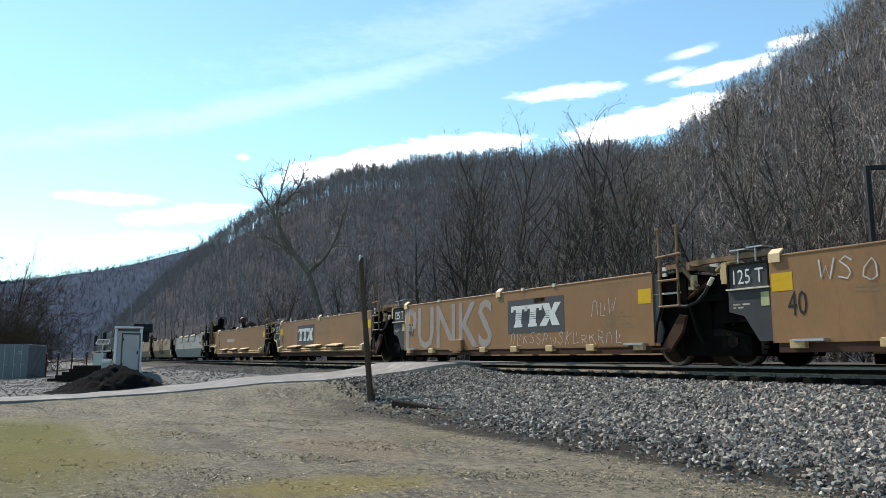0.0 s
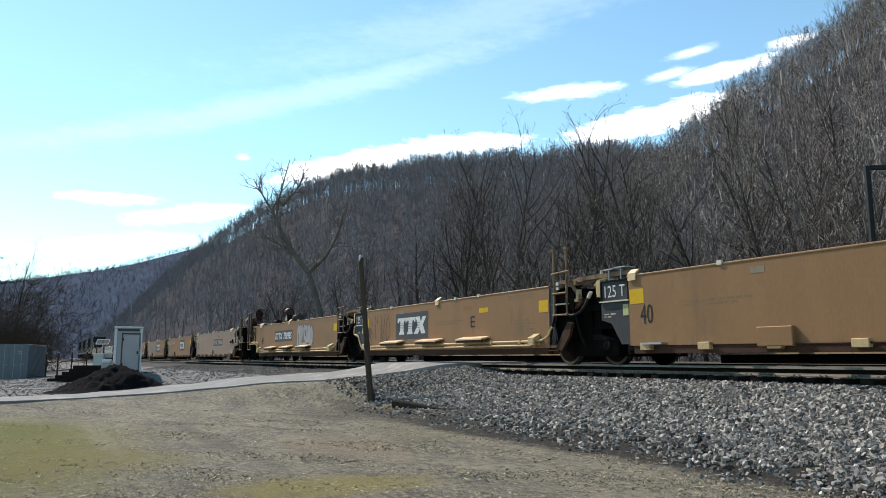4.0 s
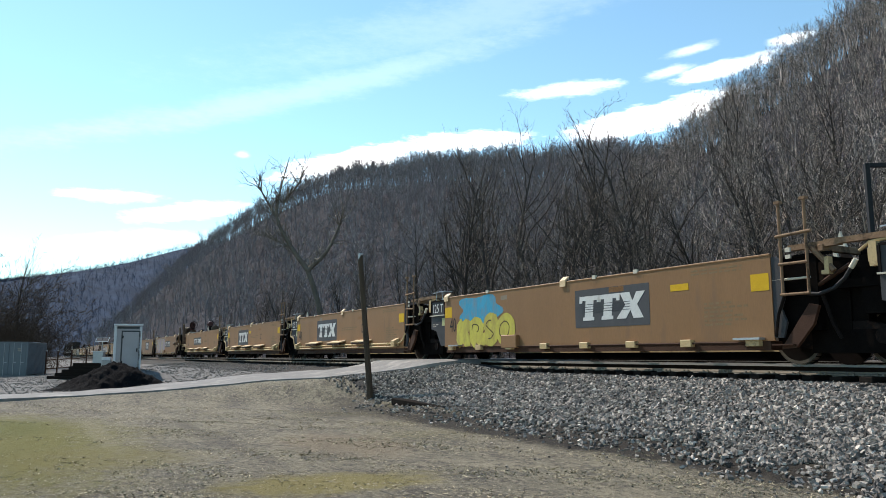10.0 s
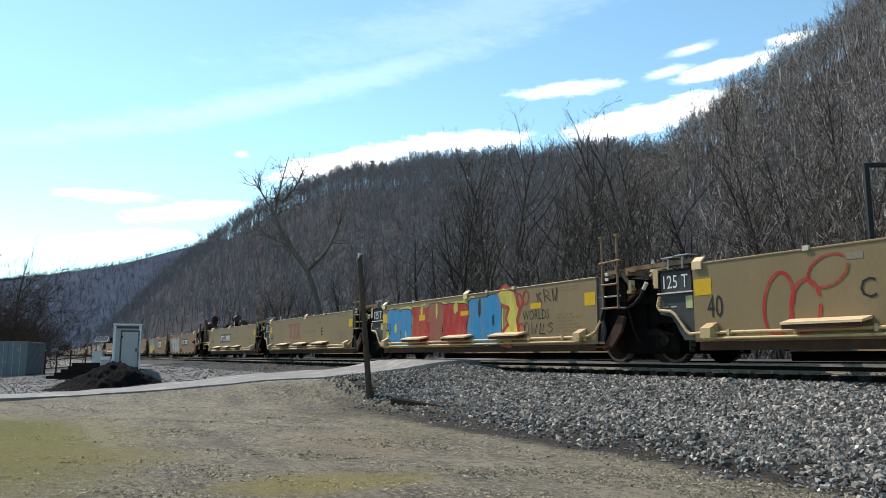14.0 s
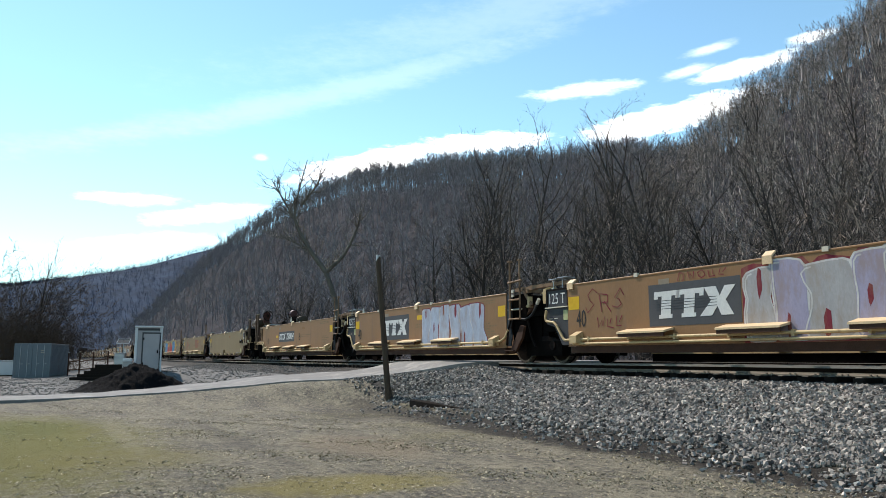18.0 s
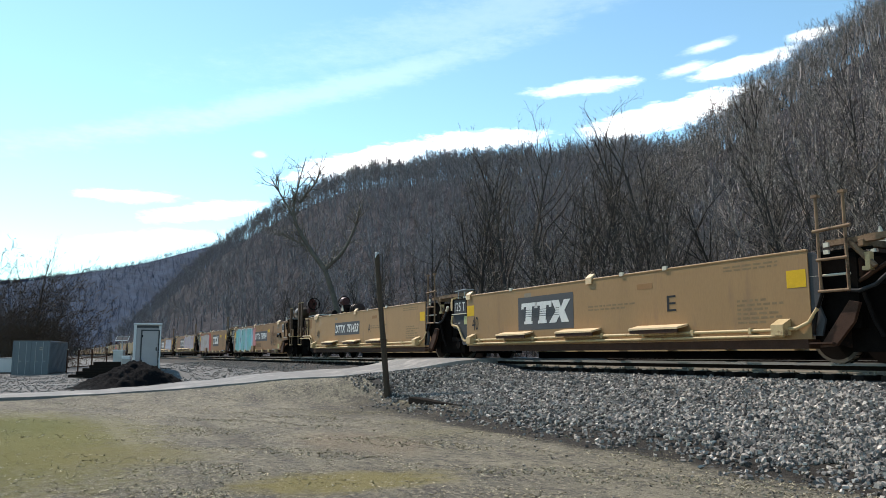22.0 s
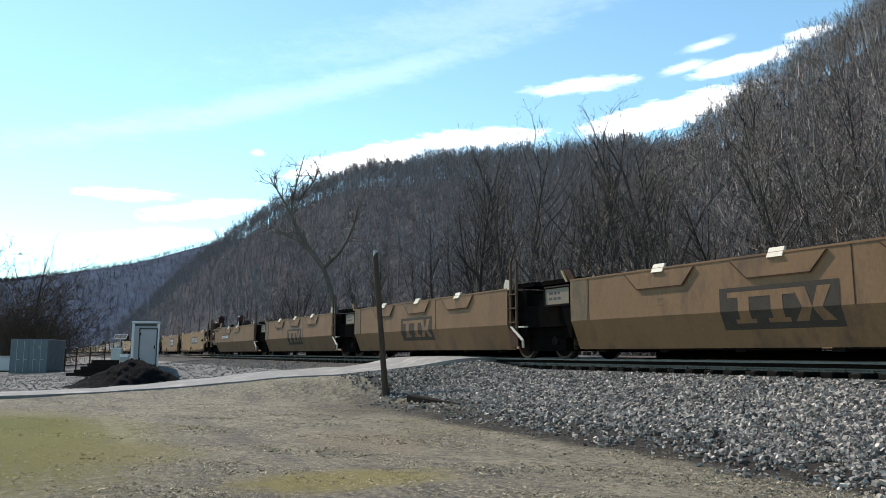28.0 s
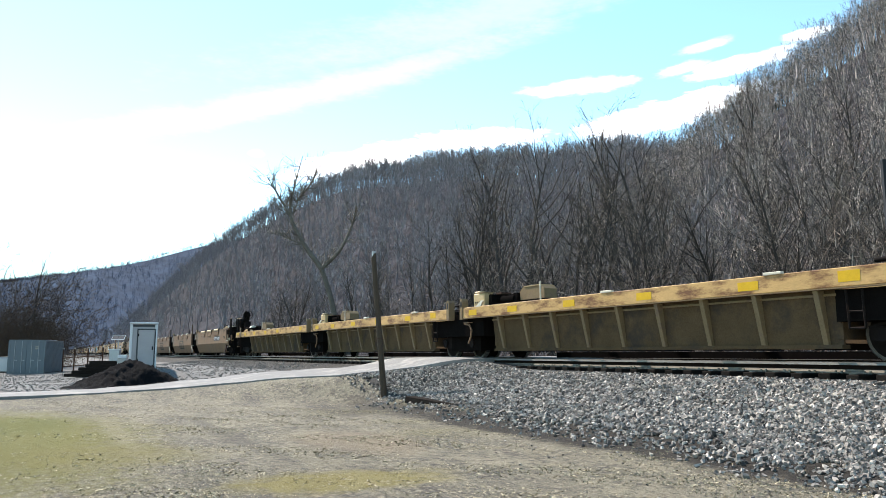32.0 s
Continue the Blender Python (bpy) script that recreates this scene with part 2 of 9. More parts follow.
# ---- mesh helpers ----
class Shape:
    """Collects vertices and faces for one mesh."""
    def __init__(self):
        self.v, self.f, self.cuts, self.round = [], [], [], None

    def add(self, verts, faces):
        k = len(self.v)
        self.cuts.append((k, len(self.f)))
        self.v.extend(verts)
        self.f.extend([tuple(i + k for i in f) for f in faces])
        return self

    def box(self, x0, x1, y0, y1, z0, z1, bev=0.0):
        if bev <= 0:
            v = [(x, y, z) for z in (z0, z1) for y in (y0, y1) for x in (x0, x1)]
            return self.add(v, [(0, 2, 3, 1), (4, 5, 7, 6), (0, 1, 5, 4), (2, 6, 7, 3), (0, 4, 6, 2), (1, 3, 7, 5)])
        self.round = False
        b = min(bev, (x1 - x0) * 0.45, (y1 - y0) * 0.45, (z1 - z0) * 0.45)
        ring = lambda i: [(x0 + i, y0 + b), (x0 + b, y0 + i), (x1 - b, y0 + i), (x1 - i, y0 + b), (x1 - i, y1 - b), (x1 - b, y1 - i), (x0 + b, y1 - i), (x0 + i, y1 - b)]
        v = [(x, y, z0) for x, y in ((x0 + b, y0 + b), (x1 - b, y0 + b), (x1 - b, y1 - b), (x0 + b, y1 - b))]
        v += [(x, y, z0 + b) for x, y in ring(0)] + [(x, y, z1 - b) for x, y in ring(0)]
        v += [(x, y, z1) for x, y in ((x0 + b, y0 + b), (x1 - b, y0 + b), (x1 - b, y1 - b), (x0 + b, y1 - b))]
        f = [(3, 2, 1, 0), (20, 21, 22, 23)]
        f += [(4 + i, 4 + (i + 1) % 8, 12 + (i + 1) % 8, 12 + i) for i in range(8)]
        for c, (i, j) in enumerate(((0, 1), (2, 3), (4, 5), (6, 7))):
            f += [(c, 4 + j, 4 + i), (20 + c, 12 + i, 12 + j)]
            n = (c + 1) % 4
            k = (j + 1) % 8
            f += [(c, n, 4 + k, 4 + j), (20 + n, 20 + c, 12 + j, 12 + k)]
        return self.add(v, f)

    def tube(self, p0, p1, r0, r1=None, n=8, caps=True):
        self.round = self.round is not False
        p0, p1 = Vector(p0), Vector(p1)
        r1 = r0 if r1 is None else r1
        d = (p1 - p0).normalized()
        a = d.orthogonal().normalized()
        b = d.cross(a)
        v = []
        for p, r in ((p0, r0), (p1, r1)):
            for i in range(n):
                t = 2 * math.pi * i / n
                v.append(tuple(p + a * (r * math.cos(t)) + b * (r * math.sin(t))))
        f = [(i, (i + 1) % n, n + (i + 1) % n, n + i) for i in range(n)]
        if caps:
            f += [tuple(range(n - 1, -1, -1)), tuple(range(n, 2 * n))]
        return self.add(v, f)

    def pipe(self, points, r, n=6):
        for a, b in zip(points, points[1:]):
            self.tube(a, b, r, n=n)
        return self

    def prism_x(self, outline, x0, x1):
        """An outline of (y, z) pushed from x0 to x1."""
        n = len(outline)
        v = [(x0, y, z) for y, z in outline] + [(x1, y, z) for y, z in outline]
        f = [(i, (i + 1) % n, n + (i + 1) % n, n + i) for i in range(n)]
        return self.add(v, f + [tuple(range(n - 1, -1, -1)), tuple(range(n, 2 * n))])

    def prism_y(self, outline, y0, y1):
        n = len(outline)
        v = [(x, y0, z) for x, z in outline] + [(x, y1, z) for x, z in outline]
        f = [((i + 1) % n, i, n + i, n + (i + 1) % n) for i in range(n)]
        return self.add(v, f + [tuple(range(n)), tuple(range(2 * n - 1, n - 1, -1))])

    def mesh(self, name, material=None, smooth=False):
        me = bpy.data.meshes.new(name)
        me.from_pydata(self.v, [], self.f)
        if material:
            me.materials.append(material)
        if smooth:
            me.shade_smooth()
        me.update()
        return me


def fix_normals(me):
    bm = bmesh.new()
    bm.from_mesh(me)
    bmesh.ops.recalc_face_normals(bm, faces=bm.faces)
    bm.to_mesh(me)
    bm.free()
    return me


def part(name, shape, material, parent, label="", fix=True):
    """One mesh object under a thing or under a part."""
    me = shape.mesh(name, material) if isinstance(shape, Shape) else shape
    if fix and isinstance(shape, Shape) and len(me.polygons) < 6000:
        fix_normals(me)
        if shape.round:
            me.shade_smooth()
            me.set_sharp_from_angle(angle=0.9)
    ob = new(name, me)
    ob.parent = parent
    return tagged(ob, label)


def pieces(name, shape, material, parent, label=""):
    """Each solid of a shape as a part of its own."""
    ends = shape.cuts[1:] + [(len(shape.v), len(shape.f))]
    for (v0, f0), (v1, f1) in zip(shape.cuts, ends):
        s = Shape()
        s.add(shape.v[v0:v1], [tuple(i - v0 for i in f) for f in shape.f[f0:f1]])
        part(name, s, material, parent, label)


def thing(name, label, category, group="", m=None):
    ob = new(name)
    ob.empty_display_size = 0.2
    if m is not None:
        ob.matrix_basis = m
    return tagged(ob, label, category, group)


def solid(name, shape, material, label, category, group="", m=None, kind=""):
    me = shape.mesh(name, material) if isinstance(shape, Shape) else shape
    if isinstance(shape, Shape) and len(me.polygons) < 6000:
        fix_normals(me)
    ob = new(name, me)
    if m is not None:
        ob.matrix_basis = m
    return tagged(ob, label, category, group, kind)


def array_mesh(name, verts, faces, material):
    """A mesh from numpy arrays of vertices and equal-sized faces."""
    me = bpy.data.meshes.new(name)
    n, k = faces.shape
    me.vertices.add(len(verts))
    me.vertices.foreach_set("co", np.asarray(verts, np.float32).ravel())
    me.loops.add(n * k)
    me.loops.foreach_set("vertex_index", np.asarray(faces, np.int32).ravel())
    me.polygons.add(n)
    me.polygons.foreach_set("loop_start", np.arange(0, n * k, k, dtype=np.int32))
    me.polygons.foreach_set("loop_total", np.full(n, k, np.int32))
    me.materials.append(material)
    me.update(calc_edges=True)
    return me


def smooth_step(a, b, x):
    t = np.clip((x - a) / (b - a), 0, 1)
    return t * t * (3 - 2 * t)


# ---- plan ----
TRACK_X = 13.47                                    # the line bends gently to the right, then a little back
_S = np.arange(-200, 1500, 1.0)
_A = 4.1e-4 * (np.clip(_S, 10, 95) - 10) - 0.02 * (np.clip(_S, 120, 260) - 120) / 140 \
    - 0.012 * (np.clip(_S, 70, 85) - 70) / 15 - 0.028 * (np.clip(_S, 85, 105) - 85) / 20 + 0.04 * (np.clip(_S, 130, 170) - 130) / 40
_X = TRACK_X + np.concatenate([[0], np.cumsum((_A[1:] + _A[:-1]) / 2)])


def line_x(s):
    return np.interp(s, _S, _X)


def line_turn(s):
    return math.degrees(float(np.interp(s, _S, _A)))


def on_line(s, across=0.0, z=0.0):
    """Pose on the train's track: s metres along it, local +y towards its far end."""
    a = line_turn(s)
    return pose(float(line_x(s)) + across * math.cos(radians(a)), s - across * math.sin(radians(a)), z, 0, 0, -a)


def lane_near(x):
    """The lane's edge on the field's side."""
    return np.interp(x, [-14, -0.4, 3.2, 6.9, 9.2, 10.7, 11.9, 15, 22], [27.0, 28.8, 29.2, 27.9, 25.0, 22.2, 20.6, 20.4, 20.2])


def ground_z(x, y):
    x, y = np.asarray(x, float), np.asarray(y, float)
    r = x - line_x(y)
    right = np.interp(r, [0, 1.3, 1.5, 7.6, 9.5, 14, 20], [-0.28, -0.28, -0.32, -0.32, -0.6, -0.5, -0.2])
    near = np.where(r > 0, right, np.interp(r, [-5.0, -4.3, -2.2, -1.7, -1.4, -1.3], [-1.4, -1.3, -0.47, -0.38, -0.32, -0.28]))
    far = np.where(r > 0, right, np.interp(r, [-14, -9.8, -6.8, -4.6, -2.5, -1.7, -1.4, -1.3], [-1.32, -1.15, -0.9, -0.62, -0.45, -0.38, -0.32, -0.28]))
    edge = lane_near(x)
    w = smooth_step(edge - 3.4, edge + 0.6, y)
    z = near * (1 - w) + far * w
    ramp = np.interp(r, [-7.5, -4.3, -2.6, -1.5, -1.4, 1.4, 1.5, 8], [-1.0, -0.62, -0.32, -0.10, -0.10, -0.10, -0.06, -0.1])
    lift = smooth_step(edge - 3.4, edge + 0.1, y) * (1 - smooth_step(26.5, 29.5, y)) * (np.abs(r) < 8)
    z = z + lift * np.maximum(ramp - z, 0)
    bumps = 0.025 * np.sin(x * 0.9 + 1.3 * np.sin(y * 0.31)) * np.sin(y * 0.73 + 0.7) + 0.012 * np.sin(x * 2.7 + y * 1.9)
    pad = 0.47 * np.exp(-((x - 4.9) / 1.7) ** 4 - ((y - 40.3) / 2.2) ** 4)
    return z + pad + bumps * smooth_step(2.6, 4.5, np.abs(r))
# ---- ground ----
def ground_material():
    """Dry spring turf: bare dirt, straw-coloured grass and greener patches."""
    m = bpy.data.materials.new("dry_turf")
    m.use_nodes = True
    nt = m.node_tree
    bs = nt.nodes["Principled BSDF"]
    N, Lk = nt.nodes.new, nt.links.new
    co = N("ShaderNodeTexCoord")

    def noise_at(scale, detail=6, rough=0.65, stretch=None):
        n = N("ShaderNodeTexNoise")
        n.inputs["Scale"].default_value, n.inputs["Detail"].default_value, n.inputs["Roughness"].default_value = scale, detail, rough
        if stretch:
            mp = N("ShaderNodeMapping")
            mp.inputs["Scale"].default_value = stretch
            Lk(co.outputs["Object"], mp.inputs[0])
            Lk(mp.outputs[0], n.inputs["Vector"])
        else:
            Lk(co.outputs["Object"], n.inputs["Vector"])
        return n.outputs[0]

    def mixed(fac, a, b, lo, hi):
        r = N("ShaderNodeMapRange")
        r.inputs[1].default_value, r.inputs[2].default_value = lo, hi
        Lk(fac, r.inputs[0])
        x = N("ShaderNodeMix")
        x.data_type = "RGBA"
        Lk(r.outputs[0], x.inputs["Factor"])
        for key, v in (("A", a), ("B", b)):
            if isinstance(v, tuple):
                x.inputs[key].default_value = (*v, 1)
            else:
                Lk(v, x.inputs[key])
        return x.outputs["Result"]

    c = mixed(noise_at(0.9, 8, 0.7, (1, 0.45, 1)), (0.104, 0.094, 0.077), (0.24, 0.213, 0.15), 0.36, 0.62)
    c = mixed(noise_at(3.2, 5, 0.7, (1, 0.5, 1)), c, (0.085, 0.074, 0.063), 0.52, 0.68)
    c = mixed(noise_at(0.16, 3, 0.5), c, (0.156, 0.139, 0.0663), 0.54, 0.66)
    c = mixed(noise_at(8, 6, 0.8, (1, 0.6, 1)), c, (0.066, 0.06, 0.05), 0.51, 0.60)
    c = mixed(noise_at(13, 4, 0.8, (1, 0.5, 1)), c, (0.3, 0.262, 0.19), 0.52, 0.62)
    c = mixed(noise_at(30, 4, 0.7), c, (0.281, 0.25, 0.195), 0.56, 0.70)
    c = mixed(noise_at(55, 3, 0.8, (1, 0.7, 1)), c, (0.046, 0.039, 0.031), 0.53, 0.66)
    def olive(c, cx, cy, rx, ry, amount, colour, ragged=0.8):
        """A greener patch of grass with a ragged edge."""
        sub, sc, ln = N("ShaderNodeVectorMath"), N("ShaderNodeVectorMath"), N("ShaderNodeVectorMath")
        sub.operation, sc.operation, ln.operation = "SUBTRACT", "MULTIPLY", "LENGTH"
        Lk(co.outputs["Object"], sub.inputs[0])
        sub.inputs[1].default_value, sc.inputs[1].default_value = (cx, cy, 0), (1 / rx, 1 / ry, 0)
        Lk(sub.outputs[0], sc.inputs[0]), Lk(sc.outputs[0], ln.inputs[0])
        ad = N("ShaderNodeMath")
        ad.operation = "MULTIPLY_ADD"
        Lk(noise_at(ragged, 7, 0.75), ad.inputs[0])
        ad.inputs[1].default_value = 1.4
        Lk(ln.outputs["Value"], ad.inputs[2])
        r = N("ShaderNodeMapRange")
        for i, v in enumerate((1.25, 1.75, amount, 0.0)):
            r.inputs[i + 1].default_value = v
        Lk(ad.outputs[0], r.inputs[0])
        x = N("ShaderNodeMix")
        x.data_type = "RGBA"
        Lk(r.outputs[0], x.inputs["Factor"]), Lk(c, x.inputs["A"])
        x.inputs["B"].default_value = (*colour, 1)
        return x.outputs["Result"]

    c = olive(c, -0.9, 16.5, 3.3, 8.0, 0.95, (0.128, 0.118, 0.03), 3.5)
    c = olive(c, -0.3, 19.5, 1.4, 2.6, 0.6, (0.09, 0.095, 0.022), 4.0)
    c = olive(c, 1.55, 17.0, 0.24, 4.0, 0.35, (0.24, 0.21, 0.14), 3.0)
    c = olive(c, 3.4, 15.0, 0.3, 5.0, 0.45, (0.075, 0.066, 0.055), 3.0)
    c = olive(c, 5.2, 13.0, 1.2, 2.2, 0.5, (0.2, 0.15, 0.1), 3.0)
    c = olive(c, 1.2, 13.0, 1.6, 1.8, 0.5, (0.16, 0.135, 0.045), 4.0)
    c = olive(c, 3.5, 9.2, 1.7, 0.9, 0.75, (0.2, 0.165, 0.05), 4.0)
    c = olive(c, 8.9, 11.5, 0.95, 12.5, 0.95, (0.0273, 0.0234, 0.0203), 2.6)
    c = olive(c, 8.0, 20.5, 1.6, 3.0, 0.55, (0.0468, 0.0406, 0.0351))
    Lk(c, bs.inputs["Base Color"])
    bs.inputs["Roughness"].default_value = 0.95
    bs.inputs["Specular IOR Level"].default_value = 0.15
    bp = N("ShaderNodeBump")
    bp.inputs["Strength"].default_value, bp.inputs["Distance"].default_value = 1.0, 0.045
    Lk(noise_at(14, 6, 0.85), bp.inputs["Height"])
    Lk(bp.outputs[0], bs.inputs["Normal"])
    return m


MAT["turf"] = ground_material()
mat("gravel", (0.133, 0.127, 0.119), 0.95, var=0.35, scale=1.2, grain=14, bump=1.0, bump_dist=0.04, dirt=(0.172, 0.156, 0.14), dirt_amount=0.25, dirt_scale=0.6)
mat("brush_floor", (0.045, 0.036, 0.027), 0.95, spec=0.03, var=0.35, scale=0.8, grain=6, bump=0.8, bump_dist=0.05)
# the distance's blue haze is mixed into this floor colour
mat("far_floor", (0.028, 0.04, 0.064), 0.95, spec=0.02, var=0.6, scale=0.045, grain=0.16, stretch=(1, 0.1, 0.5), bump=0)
mat("leaf_litter", (0.05, 0.048, 0.054), 0.95, spec=0.02, var=0.75, scale=0.12, grain=1.1, stretch=(1, 1, 0.22), bump=0.8, bump_dist=0.8, dirt=(0.0234, 0.0211, 0.0218), dirt_amount=0.5, dirt_scale=0.35)


def ground_sheet():
    xs = np.unique(np.concatenate([np.array([-3000, -1500, -700, -300, -150, -80, -50, -35, -25, -18]), np.arange(-14, 8, 0.8), np.arange(8, 17, 0.3),
                                   np.arange(17, 30, 1.0), np.array([32, 36, 42, 50, 70, 120, 300, 800, 1600, 3000])]))
    ys = np.unique(np.concatenate([np.array([-3000, -1200, -500, -200, -90, -50, -30, -20, -14, -9, -5, -2]), np.arange(0, 40, 0.6), np.arange(40, 110, 2.5),
                                   np.array([115, 130, 150, 180, 230, 300, 450, 700, 1200, 3000])]))
    X, Y = np.meshgrid(xs, ys)
    Z = ground_z(X, Y)
    Z += np.where(np.abs(X) + np.abs(Y) > 150, -0.2, 0)
    nx, ny = len(xs), len(ys)
    idx = np.arange(nx * ny).reshape(ny, nx)
    faces = np.stack([idx[:-1, :-1], idx[:-1, 1:], idx[1:, 1:], idx[1:, :-1]], -1).reshape(-1, 4)
    me = array_mesh("ground", np.stack([X, Y, Z], -1).reshape(-1, 3), faces, MAT["turf"])
    me.materials.append(MAT["gravel"])
    me.materials.append(MAT["ballast"])
    me.materials.append(MAT["brush_floor"])
    cx = (X[:-1, :-1] + X[1:, 1:]).ravel() / 2
    cy = (Y[:-1, :-1] + Y[1:, 1:]).ravel() / 2
    r = cx - line_x(cy)
    edge = 0.35 * np.sin(cy * 1.7) + 0.25 * np.sin(cy * 4.1 + 1)
    slot = np.zeros(len(cx), np.int32)
    slot[(cy > 30.5) & (r < -2)] = 1
    slot[(r > -3.9) & (r < 9) & (cy <= 30)] = 2
    slot[(r > -4.2) & (r < 9) & (cy > 30)] = 2
    slot[r >= 9] = 3
    slot[cy < -6] = np.where(np.abs(r[cy < -6]) < 4.5, 2, 0)
    me.polygons.foreach_set("material_index", slot)
    me.shade_smooth()
    ob = new("ground", me)
    return tagged(ob, "dry trampled turf, gravel yard and ballasted trackbed", "ground", kind="structure")


ground = ground_sheet()


def smooth_path(points, n=10):
    """A smooth line through a few plan points."""
    p = [Vector(q) for q in points]
    p = [2 * p[0] - p[1]] + p + [2 * p[-1] - p[-2]]
    out = []
    for i in range(1, len(p) - 2):
        for k in range(n):
            t = k / n
            a, b, c, d = p[i - 1:i + 3]
            out.append(0.5 * (2 * b + (c - a) * t + (2 * a - 5 * b + 4 * c - d) * t * t + (3 * b - a - 3 * c + d) * t ** 3))
    return out + [p[-2]]


def lane():
    """The paved lane that climbs out of the field and crosses the rails."""
    near = smooth_path([(21.5, 20.2, -0.1), (17.5, 20.3, 0.0), (14.9, 20.4, 0.0), (11.9, 20.6, -0.03), (10.7, 22.2, -0.3), (9.2, 25.0, -0.62), (6.9, 27.9, -0.9),
                        (3.2, 29.2, -1.16), (-0.4, 28.8, -1.25), (-14, 27.0, -1.28)])
    far = smooth_path([(21.5, 25.4, -0.1), (17.5, 25.5, 0.0), (14.9, 25.6, 0.0), (12.0, 26.0, -0.03), (11.4, 28.2, -0.3), (10.2, 31.0, -0.62), (7.6, 32.8, -0.9),
                       (3.5, 33.0, -1.16), (-0.4, 32.0, -1.25), (-14, 30.2, -1.28)])
    s = Shape()
    n = len(near)
    for path in (near, far):
        for p in path:
            if p.x < 11.8:
                p.z = max(p.z, float(ground_z(p.x, p.y)) + 0.02)
    for a, b in zip(near, far):
        for t in (0, 0.25, 0.5, 0.75, 1):
            p = a.lerp(b, t)
            z = p.z + 0.03 + 0.03 * math.sin(math.pi * t)
            s.v.append((p.x, p.y, max(z, float(ground_z(p.x, p.y)) + 0.03) if p.x < 11.8 else z))
        for q in (a, b):
            s.v.append((q.x, q.y, q.z - 0.35))
    for i in range(n - 1):
        k, j = 7 * i, 7 * (i + 1)
        s.f += [(k + c, k + c + 1, j + c + 1, j + c) for c in range(4)]
        s.f += [(k + 5, k, j, j + 5), (k + 4, k + 6, j + 6, j + 4)]
    me = s.mesh("road", MAT["asphalt"])
    fix_normals(me)
    return tagged(new("road", me), "narrow pale worn asphalt lane crossing the rails", "road", kind="structure")


road = lane()

# ---- track ----
# dusty flange and plates, paler because their sunlight is put into the colour
mat("rail_dust", (0.17, 0.145, 0.115), 0.6, var=0.25, scale=4, grain=30, bump=0.1)
def railway(across, lo, hi, name, z=0.0, ties_from=-4, ties_to=70):
    top = new(name)
    tagged(top, "standard gauge railway track on grey crushed stone ballast", "track", kind="structure")
    head = [(-0.038, -0.042), (0.038, -0.042), (0.034, 0.0), (-0.034, 0.0)]
    foot = [(-0.070, -0.185), (0.070, -0.185), (0.070, -0.172), (0.009, -0.15), (0.009, -0.05), (0.03, -0.05), (0.03, -0.042), (-0.03, -0.042), (-0.03, -0.05), (-0.009, -0.05), (-0.009, -0.15), (-0.070, -0.172)]
    flange = [(-0.084, -0.187), (-0.012, -0.187), (-0.012, -0.12), (-0.016, -0.12), (-0.026, -0.148), (-0.084, -0.162)]
    stations = list(np.concatenate([np.arange(lo, 10, 8), np.arange(10, 110, 6), np.arange(110, hi, 60)]))
    for side in (-0.7535, 0.7535):
        for nm, outline, m in (("rail_head", head, "rail_head"), ("rail_web", foot, "rail_side"), ("rail_flange", flange, "rail_dust")):
            s = Shape()
            k = len(outline)
            for st in stations:
                mx = on_line(float(st), across + side, z)
                s.v += [tuple(mx @ Vector((x, 0, h))) for x, h in outline]
            for i in range(len(stations) - 1):
                s.f += [(i * k + (c + 1) % k, i * k + c, (i + 1) * k + c, (i + 1) * k + (c + 1) % k) for c in range(k)]
            part(nm, s, MAT[m], top, "polished steel running surface" if nm == "rail_head" else "")
    tie = Shape().box(-1.3, 1.3, -0.115, 0.115, -0.36, -0.188, 0.012).mesh("tie", MAT["tie_wood"])
    plate = Shape().box(-0.15, 0.15, -0.1, 0.1, -0.19, -0.172).box(-0.12, -0.09, -0.07, -0.04, -0.172, -0.14).box(-0.12, -0.09, 0.04, 0.07, -0.172, -0.14) \
        .box(0.09, 0.12, -0.07, -0.04, -0.172, -0.14).box(0.09, 0.12, 0.04, 0.07, -0.172, -0.14).mesh("tie_plate", MAT["rail_dust"])
    anchor = Shape().box(-0.12, 0.10, -0.07, 0.07, -0.21, -0.186, 0.008).mesh("rail_anchor", MAT["rail_dust"])
    rnd = random.Random(7)
    s = ties_from
    while s < ties_to:
        if not (20.0 < s < 26.2):
            ob = new("tie", tie)
            ob.parent = top
            ob.matrix_basis = on_line(s, across + rnd.uniform(-0.03, 0.03), z + rnd.uniform(-0.01, 0.005)) @ pose(0, 0, 0, 0, 0, rnd.uniform(-1, 1))
            if s < 40:
                for side in (-0.7535, 0.7535):
                    for nm, me, ds in (("tie_plate", plate, 0.0), ("rail_anchor", anchor, 0.265)):
                        ob = new(nm, me)
                        ob.parent = top
                        ob.matrix_basis = on_line(s + ds, across + side, z)
        s += 0.53
    return top


railway(0.0, -60, 700, "main_track")
railway(4.3, -60, 700, "second_track", 0.05, 0, 40)


